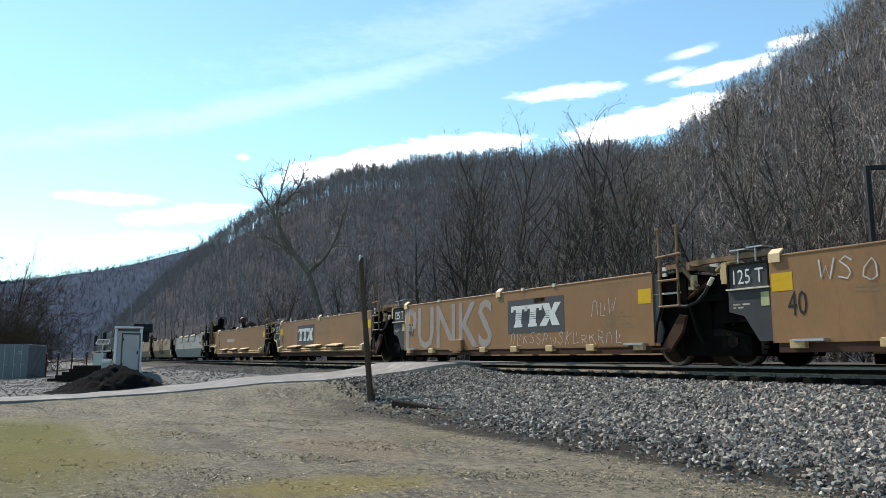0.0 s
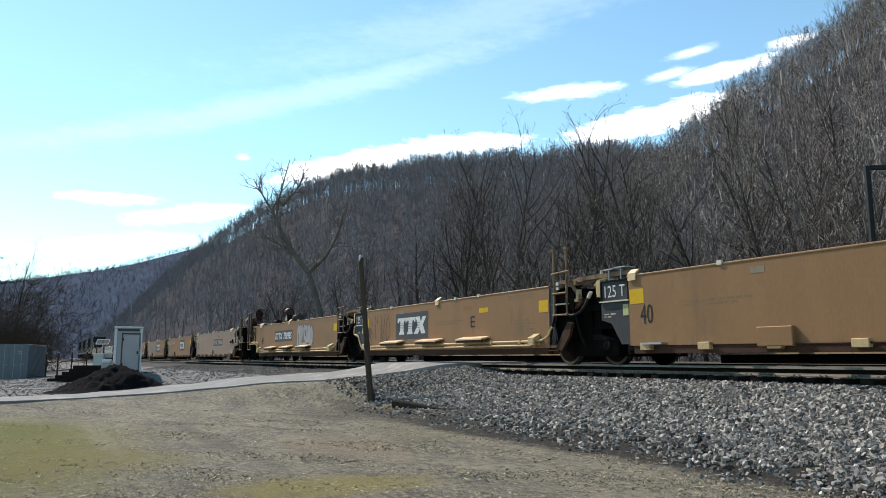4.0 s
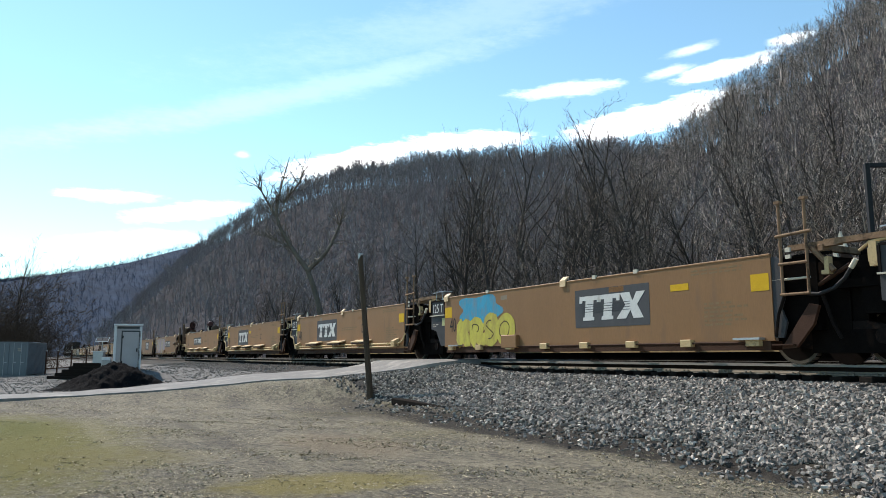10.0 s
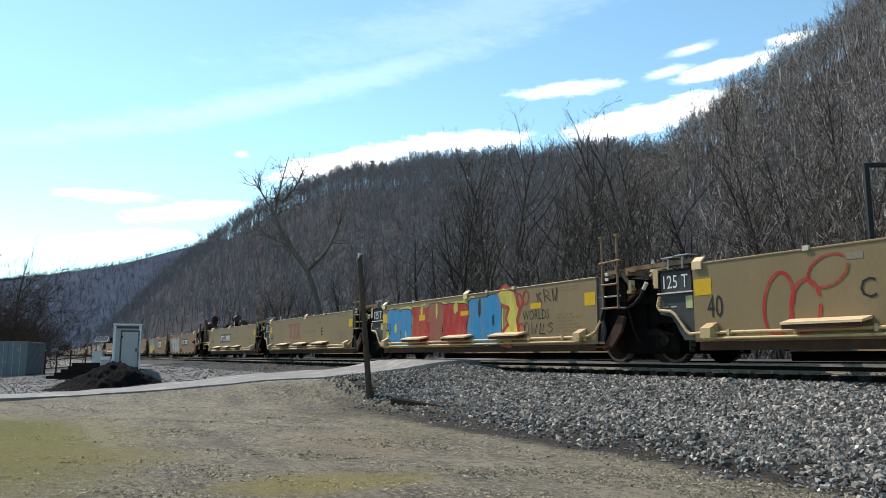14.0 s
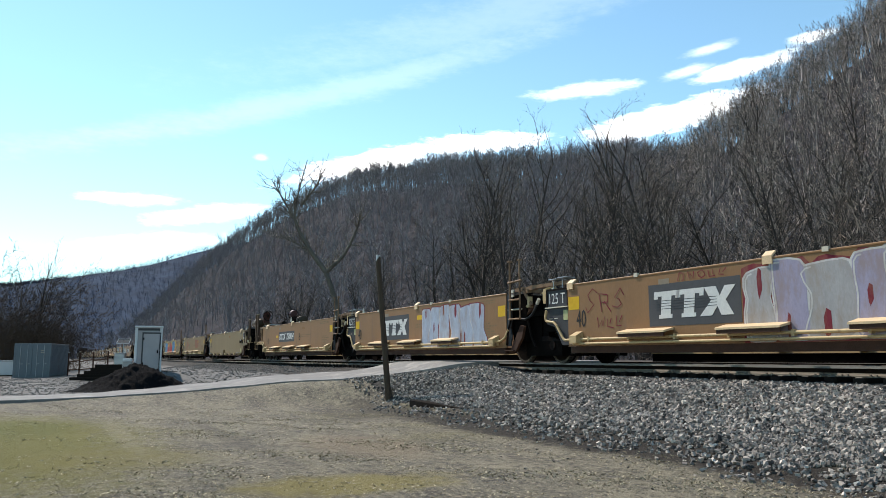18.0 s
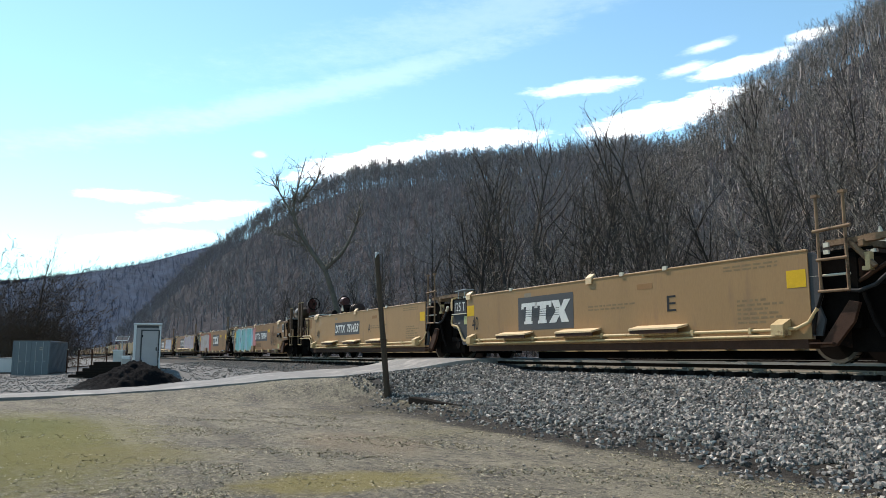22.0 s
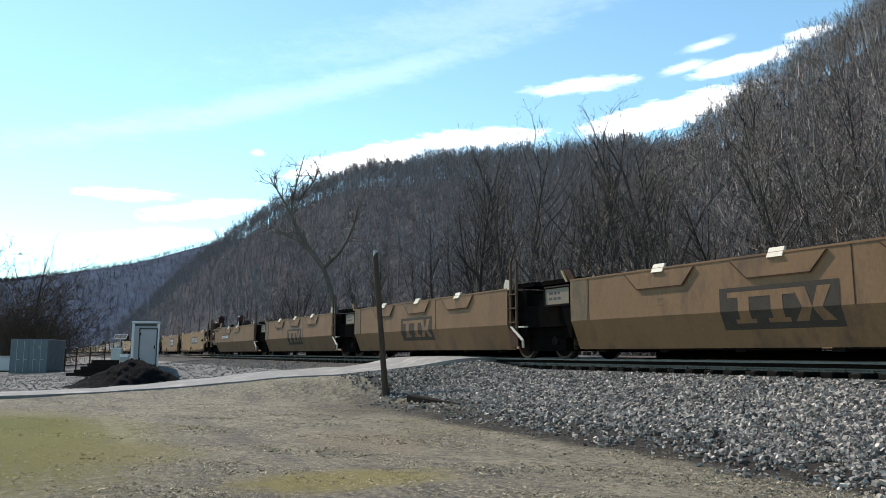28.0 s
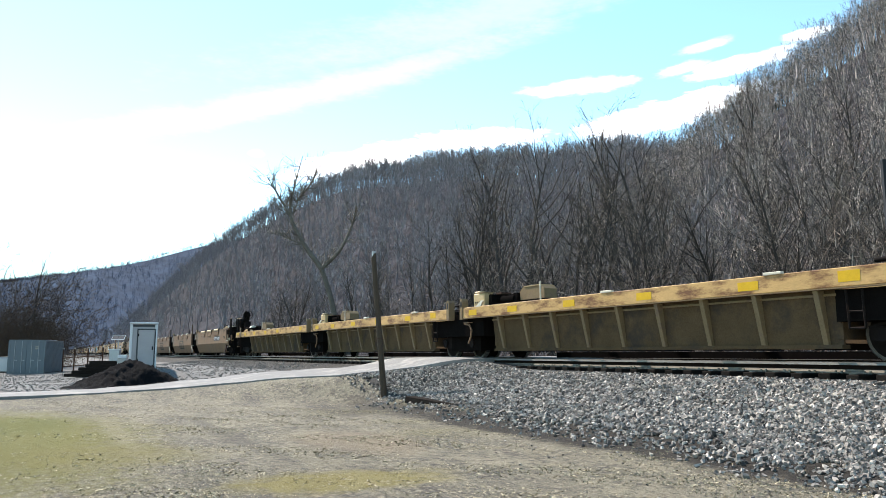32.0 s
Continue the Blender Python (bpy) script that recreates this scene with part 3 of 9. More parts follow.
# ---- loose stone of the trackbed ----
def rocks(name, label, count, lo, hi, place, material, seed, stone=(0.035, 0.075)):
    """Angular broken stones, as one mesh."""
    rng = np.random.default_rng(seed)
    iv = np.array([(a, b, c) for c in (-1, 1) for b in (-1, 1) for a in (-1, 1)]) * 0.62
    fi = np.array([(0, 2, 3), (0, 3, 1), (4, 5, 7), (4, 7, 6), (0, 1, 5), (0, 5, 4), (2, 6, 7), (2, 7, 3), (0, 4, 6), (0, 6, 2), (1, 3, 7), (1, 7, 5)])
    x, y = place(rng, count)
    z = ground_z(x, y)
    size = rng.uniform(stone[0], stone[1], count) * rng.uniform(0.8, 1.3, count)
    v = (iv[None] + rng.normal(0, 0.13, (count, 8, 3))) * (size[:, None] * rng.uniform(0.6, 1.25, (count, 3)) * np.array([1.35, 1.0, 0.82]))[:, None, :]
    ang = np.stack([rng.uniform(0, 6.28, count), rng.normal(0, 0.9, count)], -1)
    c, s = np.cos(ang), np.sin(ang)
    vx = v[..., 0] * c[:, :1] - v[..., 1] * s[:, :1]
    vy = v[..., 0] * s[:, :1] + v[..., 1] * c[:, :1]
    vy, vz = vy * c[:, 1:] - v[..., 2] * s[:, 1:], vy * s[:, 1:] + v[..., 2] * c[:, 1:]
    v = np.stack([vx + x[:, None], vy + y[:, None], vz + (z + size * rng.uniform(-0.2, 0.9, count))[:, None]], -1)
    f = fi[None] + 8 * np.arange(count)[:, None, None]
    me = array_mesh(name, v.reshape(-1, 3), f.reshape(-1, 3), material)
    me.shade_flat()
    return tagged(new(name, me), label, "ballast", kind="stuff")


def by_island(m, *tints):
    """Tints each loose piece of a joined mesh by its own random number."""
    nt = m.node_tree
    N, Lk = nt.nodes.new, nt.links.new
    bs = nt.nodes["Principled BSDF"]
    src = bs.inputs["Base Color"].links[0].from_socket
    geo, ramp, mul = N("ShaderNodeNewGeometry"), N("ShaderNodeValToRGB"), N("ShaderNodeMix")
    Lk(geo.outputs["Random Per Island"], ramp.inputs[0])
    e = ramp.color_ramp.elements
    e[0].color, e[1].color = (*tints[0], 1), (*tints[3], 1)
    e.new(0.5).color = (*tints[1], 1)
    e.new(0.9).color = (*tints[2], 1)
    mul.data_type, mul.blend_type = "RGBA", "MULTIPLY"
    mul.inputs["Factor"].default_value = 1
    Lk(src, mul.inputs["A"]), Lk(ramp.outputs[0], mul.inputs["B"])
    Lk(mul.outputs["Result"], bs.inputs["Base Color"])


mat("stone", (0.235, 0.212, 0.188), 0.9, spec=0.08, var=0.25, scale=20, grain=90, bump=0.4)
by_island(MAT["stone"], (0.22, 0.22, 0.23), (0.9, 0.9, 0.91), (1.55, 1.53, 1.5), (2.6, 2.55, 2.5))


def slope_spots(rng, n):
    y = 3.5 + 30 * rng.random(n) ** 1.5
    toe = np.interp(y, [5, 7, 10, 14, 17, 22, 26], [-4.6, -4.3, -4.0, -3.75, -3.8, -3.85, -4.0]) + 0.18 * np.sin(y * 2.3) + 0.1 * np.sin(y * 5.9)
    r = np.where(rng.random(n) < 0.97, toe + (-1.45 - toe) * rng.random(n), toe - np.abs(rng.normal(0, 0.45, n)))
    x = line_x(y) + r
    keep = (y < lane_near(x) - 0.1) & (y < 26) & ((x > 9.1) | (y < 21.5))
    y = np.where(keep, y, rng.uniform(4, 16, n))
    r = np.maximum(r, toe - 1.0)
    return line_x(y) + r, y


def yard_spots(rng, n):
    y = rng.uniform(33.2, 66, n)
    return line_x(y) - rng.uniform(1.4, 17, n), y


mat("yard_stone", (0.17, 0.16, 0.147), 0.9, var=0.2, scale=20, grain=90, bump=0.3)
by_island(MAT["yard_stone"], (0.6, 0.6, 0.62), (0.95, 0.95, 0.95), (1.15, 1.15, 1.14), (1.6, 1.58, 1.55))
rocks("yard_gravel", "coarse grey gravel over the yard and far trackbed", 9000, 0, 0, yard_spots, MAT["yard_stone"], 5, (0.012, 0.036))
rocks("ballast_stones", "grey angular crushed stone heaped beside the rails", 64000, 0, 0, slope_spots, MAT["stone"], 3, (0.025, 0.041))
# Skylines of the two wooded ridges: azimuths, elevations (degrees), distance and foot of the slope (metres)
HILL_MID = ([4, 6.3, 8.4, 10.8, 12.9, 16.9, 21.9, 28, 34, 41, 49], [1.3, 2.9, 5.3, 7.75, 9.35, 12.0, 13.75, 14.4, 14.6, 14.4, 13.4],
            [900, 820, 750, 680, 620, 540, 470, 400, 360, 330, 300], [430, 270, 205, 165, 140, 110, 90, 75, 70, 65, 60])
HILL_NEAR = ([30.6, 34, 38.4, 42.6, 46, 50.5, 54.7, 59.5, 63.7, 71, 82, 110, 140], [3.1, 7.6, 10.7, 12.95, 14.6, 17.8, 19.6, 22.5, 24.4, 26.0, 25, 22, 18],
             [260, 250, 240, 230, 225, 220, 215, 210, 205, 200, 200, 200, 220], [75, 66, 60, 55, 51, 48, 45, 43, 41, 39, 37, 40, 60])
# ---- bare woods ----
def grow(rng, height, spread=0.5, lean=(0, 0), levels=3, trunk=0.16, kids=(9, 6, 5), twig_sides=3, bare=0.25, crook=0.12, fan=1.0, reach=1.0):
    """A bare broadleaf tree: list of tapered limb segments (p0, p1, r0, r1)."""
    segs = []

    def limb(p, d, length, r, level):
        n = 5 if level == 0 else (4 if level == 1 else 2)
        pts = [p]
        dirs = []
        for i in range(n):
            d = (d + Vector(rng.normal(0, crook * (1 + 0.5 * level), 3))).normalized()
            d = (d + Vector((0, 0, 0.10 if level else 0.05))).normalized()
            q = pts[-1] + d * (length / n)
            ra, rb = r * (1 - 0.85 * i / n), r * (1 - 0.85 * (i + 1) / n)
            segs.append((pts[-1], q, ra, rb, level))
            pts.append(q)
            dirs.append(d)
        if level >= levels:
            return
        for k in range(kids[level]):
            t = (bare if level == 0 else 0.2) + (1 - (bare if level == 0 else 0.2)) * (k + rng.random()) / kids[level]
            i = min(int(t * n), n - 1)
            base = pts[i].lerp(pts[i + 1], t * n - i)
            side = dirs[i].orthogonal().normalized()
            side.rotate(Matrix.Rotation(rng.uniform(0, 6.28), 3, dirs[i]))
            tilt = rng.uniform(0.45, 0.95) * (1.15 - 0.35 * t) * fan
            nd = (dirs[i] * math.cos(tilt) + side * math.sin(tilt)).normalized()
            ln = length * rng.uniform(0.35, 0.62) * (1.05 - 0.6 * t) * (reach * (1 + spread * 0.4) if level == 0 else 1)
            limb(base, nd, ln, max(r * (1 - 0.8 * t) * 0.55, 0.006), level + 1)

    limb(Vector((0, 0, -0.3)), Vector((lean[0], lean[1], 1)).normalized(), height * 0.92, trunk, 0)
    return segs


def limb_arrays(segs, thin=0.0, tubes=2, seed=5):
    """Triangles of limb segments: tubes for the lower levels, flat slivers for twigs."""
    rng = np.random.default_rng(seed)
    V, F = [], []
    k = 0
    for p, q, ra, rb, level in segs:
        d = (q - p).normalized()
        ra, rb = max(ra, thin), max(rb, thin * 0.6)
        if level >= tubes:
            a = d.cross(Vector(rng.normal(0, 1, 3))).normalized()
            V += [p - a * ra, p + a * ra, q]
            F.append((k, k + 1, k + 2))
            k += 3
            continue
        n = 6 if level == 0 else (4 if level == 1 else 3)
        a = d.orthogonal().normalized()
        b = d.cross(a)
        for c, r in ((p, ra), (q, rb)):
            for i in range(n):
                t = 6.28318 * i / n
                V.append(c + a * (r * math.cos(t)) + b * (r * math.sin(t)))
        for i in range(n):
            j = (i + 1) % n
            F += [(k + i, k + j, k + n + j), (k + i, k + n + j, k + n + i)]
        k += 2 * n
    return np.array(V, np.float32), np.array(F, np.int32)


def scatter(name, label, protos, x, y, z, size, material, seed, lean=0.06):
    """Many trees from a few grown ones, turned and scaled, as one mesh."""
    rng = np.random.default_rng(seed)
    VV, FF, k = [], [], 0
    pick = rng.integers(0, len(protos), len(x))
    for i in range(len(x)):
        V, F = protos[pick[i]]
        a = rng.uniform(0, 6.28)
        c, s = math.cos(a) * size[i], math.sin(a) * size[i]
        vx = V[:, 0] * c - V[:, 1] * s + V[:, 2] * size[i] * rng.normal(0, lean)
        vy = V[:, 0] * s + V[:, 1] * c + V[:, 2] * size[i] * rng.normal(0, lean)
        VV.append(np.stack([vx + x[i], vy + y[i], V[:, 2] * size[i] * rng.uniform(0.9, 1.1) + z[i]], -1))
        FF.append(F + k)
        k += len(V)
    me = array_mesh(name, np.concatenate(VV), np.concatenate(FF), material)
    return tagged(new(name, me), label, "trees", kind="stuff")


def hill(name, label, az, el, dist, base, crown, rough, seed, na=90, nr=34, floor="leaf_litter"):
    """A wooded ridge: skyline elevations (degrees) at a few azimuths, its distance and the foot of its slope; crown is the height of its trees."""
    A = np.linspace(az[0], az[-1], na)
    E = np.interp(A, az, el)
    E = np.convolve(np.pad(E, 3, mode="edge"), np.ones(7) / 7, mode="valid")
    R = np.interp(A, az, dist)
    B = np.minimum(np.interp(A, az, base), R * 0.7)
    top = np.maximum(R * np.tan(np.radians(E)) - crown, 1)
    T = np.concatenate([np.linspace(0, 1, nr), [1.15, 1.5, 2.2]])
    rr = B[:, None] + (R - B)[:, None] * T[None]
    prof = np.where(T <= 1, 0.25 * T + 0.75 * T * T * (3 - 2 * T), 1 - 0.12 * (T - 1))
    rng = np.random.default_rng(seed)
    ph = rng.uniform(0, 6.28, 6)
    aa = np.radians(A)[:, None]
    fold = sum(np.sin(aa * f + ph[i] + 1.5 * T[None] * (i % 3)) / (i + 1) for i, f in enumerate((9, 17, 31, 53)))
    Z = top[:, None] * prof[None] + rough * top[:, None] * fold * (prof * (1 - np.clip(T, 0, 1)) * 2)[None] - 0.6
    X, Y = rr * np.sin(aa), rr * np.cos(aa)
    m, n = X.shape
    idx = np.arange(m * n).reshape(m, n)
    F = np.stack([idx[:-1, :-1], idx[:-1, 1:], idx[1:, 1:], idx[1:, :-1]], -1).reshape(-1, 4)
    me = array_mesh(name, np.stack([X, Y, Z], -1).reshape(-1, 3), F[:, ::-1], MAT[floor])
    me.shade_smooth()
    ob = tagged(new(name, me), label, "hill", kind="structure")

    def at(a, t):
        """Place on the slope at azimuth a (degrees) and fraction t of the climb."""
        ia = np.clip((a - A[0]) / (A[-1] - A[0]) * (na - 1), 0, na - 1.001)
        it = np.clip(t * (nr - 1), 0, nr - 1.001)
        i, j = ia.astype(int), it.astype(int)
        u, v = ia - i, it - j
        out = []
        for G in (X, Y, Z):
            out.append((G[i, j] * (1 - u) + G[i + 1, j] * u) * (1 - v) + (G[i, j + 1] * (1 - u) + G[i + 1, j + 1] * u) * v)
        return out
    return ob, at


# far twigs are tinted blue to stand for haze
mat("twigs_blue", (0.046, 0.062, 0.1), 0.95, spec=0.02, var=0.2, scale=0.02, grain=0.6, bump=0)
mat("twigs", (0.295, 0.252, 0.226), 0.95, spec=0.02, var=0.3, scale=0.15, grain=4, bump=0)
mat("twigs_far", (0.235, 0.212, 0.214), 0.95, spec=0.02, var=0.3, scale=0.02, grain=0.6, bump=0)
mat("twigs_line", (0.19, 0.155, 0.13), 0.95, spec=0.02, var=0.3, scale=0.15, grain=4, bump=0)
for nm in ("twigs", "twigs_line"):
    by_island(MAT[nm], (0.12, 0.12, 0.125), (0.52, 0.52, 0.53), (1.45, 1.42, 1.38), (3.2, 3.1, 3.0))
by_island(MAT["twigs_far"], (0.45, 0.45, 0.46), (0.8, 0.8, 0.81), (1.15, 1.14, 1.12), (1.7, 1.68, 1.65))
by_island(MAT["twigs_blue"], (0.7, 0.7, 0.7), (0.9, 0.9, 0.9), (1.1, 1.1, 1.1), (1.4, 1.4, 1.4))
mat("pine", (0.0234, 0.0351, 0.0195), 0.95, spec=0.02, var=0.3, scale=0.5, bump=0)
_, far_at = hill("hill_far", "distant ridge under bare woods, blue haze in its colour", [-40, -14, -3, 3, 7.5, 11, 16], [4.25, 4.6, 4.7, 5.65, 6.65, 7.9, 8.7], [1900] * 7, [500] * 7, 11, 0.1, 11, floor="far_floor")
_, mid_at = hill("hill_middle", "wooded ridge with bare grey-brown trees", HILL_MID[0], HILL_MID[1], HILL_MID[2], HILL_MID[3], 13, 0.1, 12)
_, near_at = hill("hill_near", "steep wooded hillside with bare trees behind the railway", HILL_NEAR[0], HILL_NEAR[1], HILL_NEAR[2], HILL_NEAR[3], 11, 0.06, 13)


def forest():
    rng = np.random.default_rng(21)
    rich = [limb_arrays(grow(rng, 13, levels=3, trunk=0.15, kids=(10, 6, 4), bare=0.3, crook=0.085, fan=0.8), 0.03, 1) for _ in range(6)]
    plain = [limb_arrays(grow(rng, 13, levels=2, trunk=0.2, kids=(10, 6), bare=0.35, crook=0.08, fan=0.75), 0.085, 1) for _ in range(6)]
    coarse = [limb_arrays(grow(rng, 13, levels=1, trunk=0.35, kids=(9,), bare=0.2), 0.22, 0) for _ in range(4)]
    crest = [limb_arrays(grow(rng, 11, levels=1, trunk=0.6, kids=(12,), bare=0.1), 0.5, 0) for _ in range(4)]
    n = 1350
    a, t = rng.uniform(31, 63, n), rng.random(n) ** 0.6
    t[:260] = rng.uniform(0.95, 1.0, 260)
    x, y, z = near_at(a, t)
    scatter("near_hill_woods", "dense bare broadleaf woods on the steep slope", rich, x, y, z, rng.uniform(0.55, 1.05, n), MAT["twigs"], 1, 0.09)
    n = 3700
    a, t = rng.uniform(HILL_MID[0][0], HILL_MID[0][-1], n), rng.random(n) ** 0.6
    t[:550], t[550:1350] = rng.uniform(0.95, 1.0, 550), rng.uniform(0.84, 0.95, 800)
    x, y, z = mid_at(a, t)
    scatter("middle_hill_woods", "dense bare broadleaf woods on the ridge", plain, x, y, z, rng.uniform(0.6, 1.1, n) * (1 + 0.25 * (t > 0.84) * rng.random(n)), MAT["twigs_far"], 2, 0.08)
    n = 3600
    a, t = rng.uniform(-5, 15, n), 0.1 + 0.9 * rng.random(n) ** 0.8
    t[:900] = rng.uniform(0.97, 1.0, 900)
    x, y, z = far_at(a, t)
    scatter("far_hill_woods", "distant bare woods, tinted blue as by haze", coarse, x, y, z, rng.uniform(0.5, 0.95, n), MAT["twigs_blue"], 3)
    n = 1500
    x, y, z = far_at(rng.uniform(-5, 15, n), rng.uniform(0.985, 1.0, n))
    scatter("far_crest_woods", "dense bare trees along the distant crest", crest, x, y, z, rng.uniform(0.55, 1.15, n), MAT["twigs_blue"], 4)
    # saplings and brush along the foot of the slope
    brush = [limb_arrays(grow(rng, 4.0, levels=2, trunk=0.03, kids=(9, 5), bare=0.1, crook=0.2), 0.008, 0) for _ in range(5)]
    n = 900
    a = rng.uniform(8, 66, n)
    r = rng.uniform(21, 34, n) / np.sin(np.radians(a))
    x, y = r * np.sin(np.radians(a)), r * np.cos(np.radians(a))
    x = x + line_x(y) - TRACK_X
    scatter("lineside_brush", "tangle of bare saplings and brush beside the railway", brush, x, y, ground_z(x, y), rng.uniform(0.5, 1.7, n), MAT["twigs_line"], 4, 0.15)


forest()


# single trees along the railway
def tree_proto(seed, height, trunk, kids, lean=(0, 0), bare=0.25, crook=0.13, spread=0.5, wood="bark", fan=0.72, reach=1.0):
    rng = np.random.default_rng(seed)
    segs = grow(rng, height, spread, lean, 3, trunk, kids, bare=bare, crook=crook, fan=fan, reach=reach)
    top = thing("bare_tree", "leafless grey-brown broadleaf tree beside the railway", "tree", "bare trees along the railway")
    V, F = limb_arrays([s for s in segs if s[4] < 2], 0.012, 2)
    t = new("trunk", array_mesh("trunk", V, F, MAT[wood]))
    t.parent = top
    t.data.shade_smooth()
    V, F = limb_arrays([s for s in segs if s[4] >= 2], 0.011, 2)
    c = new("crown", array_mesh("crown", V, F, MAT["twigs_line"]))
    c.parent = top
    return top


def tree_line():
    rng = np.random.default_rng(77)
    protos = [tree_proto(100 + i, 13, 0.14 + 0.03 * (i % 3), (17, 8, 5), bare=0.3 + 0.06 * (i % 3), crook=0.1, fan=1.05, reach=0.72) for i in range(8)]
    used = set()
    for i in range(84):
        az = rng.uniform(12, 62)
        r = rng.uniform(21.5, 36) / math.sin(radians(az))
        if r > 130:
            r = rng.uniform(90, 130)
        el = float(np.interp(az, [12, 20, 27, 30, 42, 46, 62], [4.5, 8.2, 11.4, 14.8, 15.9, 15.4, 15.5])) * rng.uniform(0.55, 1.06)
        h = min(max(r * math.tan(radians(el)), 5), 19)
        x, y = r * math.sin(radians(az)), r * math.cos(radians(az))
        x += float(line_x(y)) - TRACK_X
        k = int(rng.integers(0, len(protos)))
        m = pose(x, y, float(ground_z(x, y)), rng.normal(0, 3), rng.normal(0, 3), rng.uniform(0, 360)) @ Matrix.Scale(h / 13, 4)
        if k not in used:
            used.add(k)
            ob = protos[k]
        else:
            ob = copy_thing(protos[k], pose(0, 0, 0))
        ob.matrix_basis = m
    # the tall pair on the skyline
    for seed, x, y, h, lean, tr in ((9, 26.5, 40.0, 13.8, (0.02, 0.02), 0.24), (12, 31.5, 34.5, 16.6, (-0.03, 0), 0.26), (18, 28.6, 39.0, 14.8, (0, 0), 0.22), (21, 25.2, 41.5, 13.2, (0.03, 0), 0.2), (23, 32.8, 33.2, 16.2, (0.02, 0), 0.2)):
        ob = tree_proto(seed, h, tr, (12, 7, 5), lean, 0.22, 0.16)
        ob.matrix_basis = pose(x, y, float(ground_z(x, y)))
    ob = tree_proto(33, 13.0, 0.17, (13, 8, 6), (0.03, 0), 0.2, 0.14)
    ob.matrix_basis = pose(-0.6, 88.0, -1.5)
    ob["label"] = "leafless tree behind the shipping container"
    # a broad spreading crown on the slope
    for seed, az, t, h, tr in ((41, 51.2, 0.33, 17, 0.28), (43, 57.5, 0.28, 15, 0.24), (46, 46.0, 0.2, 13, 0.2)):
        ob = tree_proto(seed, h, tr, (16, 9, 6), (-0.12, 0.05), 0.12, 0.1, 0.9, fan=1.0)
        x, y, z = (float(v[0]) for v in near_at(np.array([az]), np.array([t])))
        ob.matrix_basis = pose(x, y, z - 0.3)
        ob["label"] = "broad spreading leafless tree on the slope"


def forked_tree():
    """The crooked pale tree beyond the crossing, forked halfway up."""
    rng = np.random.default_rng(14)
    limbs = [([(20.4, 52.2, -0.6), (19.2, 52.5, 2.6), (18.7, 52.5, 4.4), (18.0, 52.5, 6.3)], 0.23, 0.17),
             ([(18.0, 52.5, 6.3), (16.8, 52.9, 8.0), (15.8, 53.2, 10.1), (15.9, 52.8, 12.1), (16.3, 52.2, 14.4)], 0.2, 0.02),
             ([(15.8, 53.2, 10.1), (14.7, 53.4, 11.9), (14.1, 53.6, 12.9)], 0.09, 0.02), ([(16.8, 52.9, 8.0), (15.5, 53.6, 8.6), (14.4, 54.1, 8.9)], 0.09, 0.02),
             ([(18.0, 52.5, 6.3), (19.1, 51.7, 7.6), (19.8, 51.1, 9.5), (20.0, 50.8, 10.7)], 0.17, 0.03), ([(16.1, 52.8, 11.1), (17.0, 52.1, 12.5), (17.3, 51.7, 13.5)], 0.09, 0.02)]
    segs = []
    for pts, ra, rb in limbs:
        P = smooth_path(pts, 3)
        n = len(P) - 1
        for i in range(n):
            a, b = ra + (rb - ra) * i / n, ra + (rb - ra) * (i + 1) / n
            segs.append((P[i], P[i + 1], a, b, 0 if ra > 0.12 else 1))
            if pts[0][2] < 0:
                continue
            for _ in range(3 if ra > 0.12 else 4):
                d = (P[i + 1] - P[i]).normalized() * 0.5 + Vector(rng.normal(0, 0.55, 3)) + Vector((0, 0, 0.35))
                q, l, r = P[i], rng.uniform(0.8, 2.1), min(b, 0.05)
                for k in range(3):
                    e = q + (d + Vector(rng.normal(0, 0.25, 3))).normalized() * l / 3
                    segs.append((q, e, r * (1 - k / 3.5), r * (1 - (k + 1) / 3.5), 1))
                    for _ in range(3):
                        f = e + (d + Vector(rng.normal(0, 0.6, 3))).normalized() * rng.uniform(0.3, 0.9)
                        segs.append((e, f, 0.014, 0.006, 2))
                    q = e
    top = thing("bare_tree", "crooked pale-barked leafless tree forked halfway up", "tree", "bare trees along the railway")
    for nm, keep, m in (("trunk", lambda s: s[4] < 2, "bark_pale"), ("crown", lambda s: s[4] >= 2, "twigs")):
        V, F = limb_arrays([s for s in segs if keep(s)], 0.012, 2)
        ob = new(nm, array_mesh(nm, V, F, MAT[m]))
        ob.parent = top


tree_line()
forked_tree()


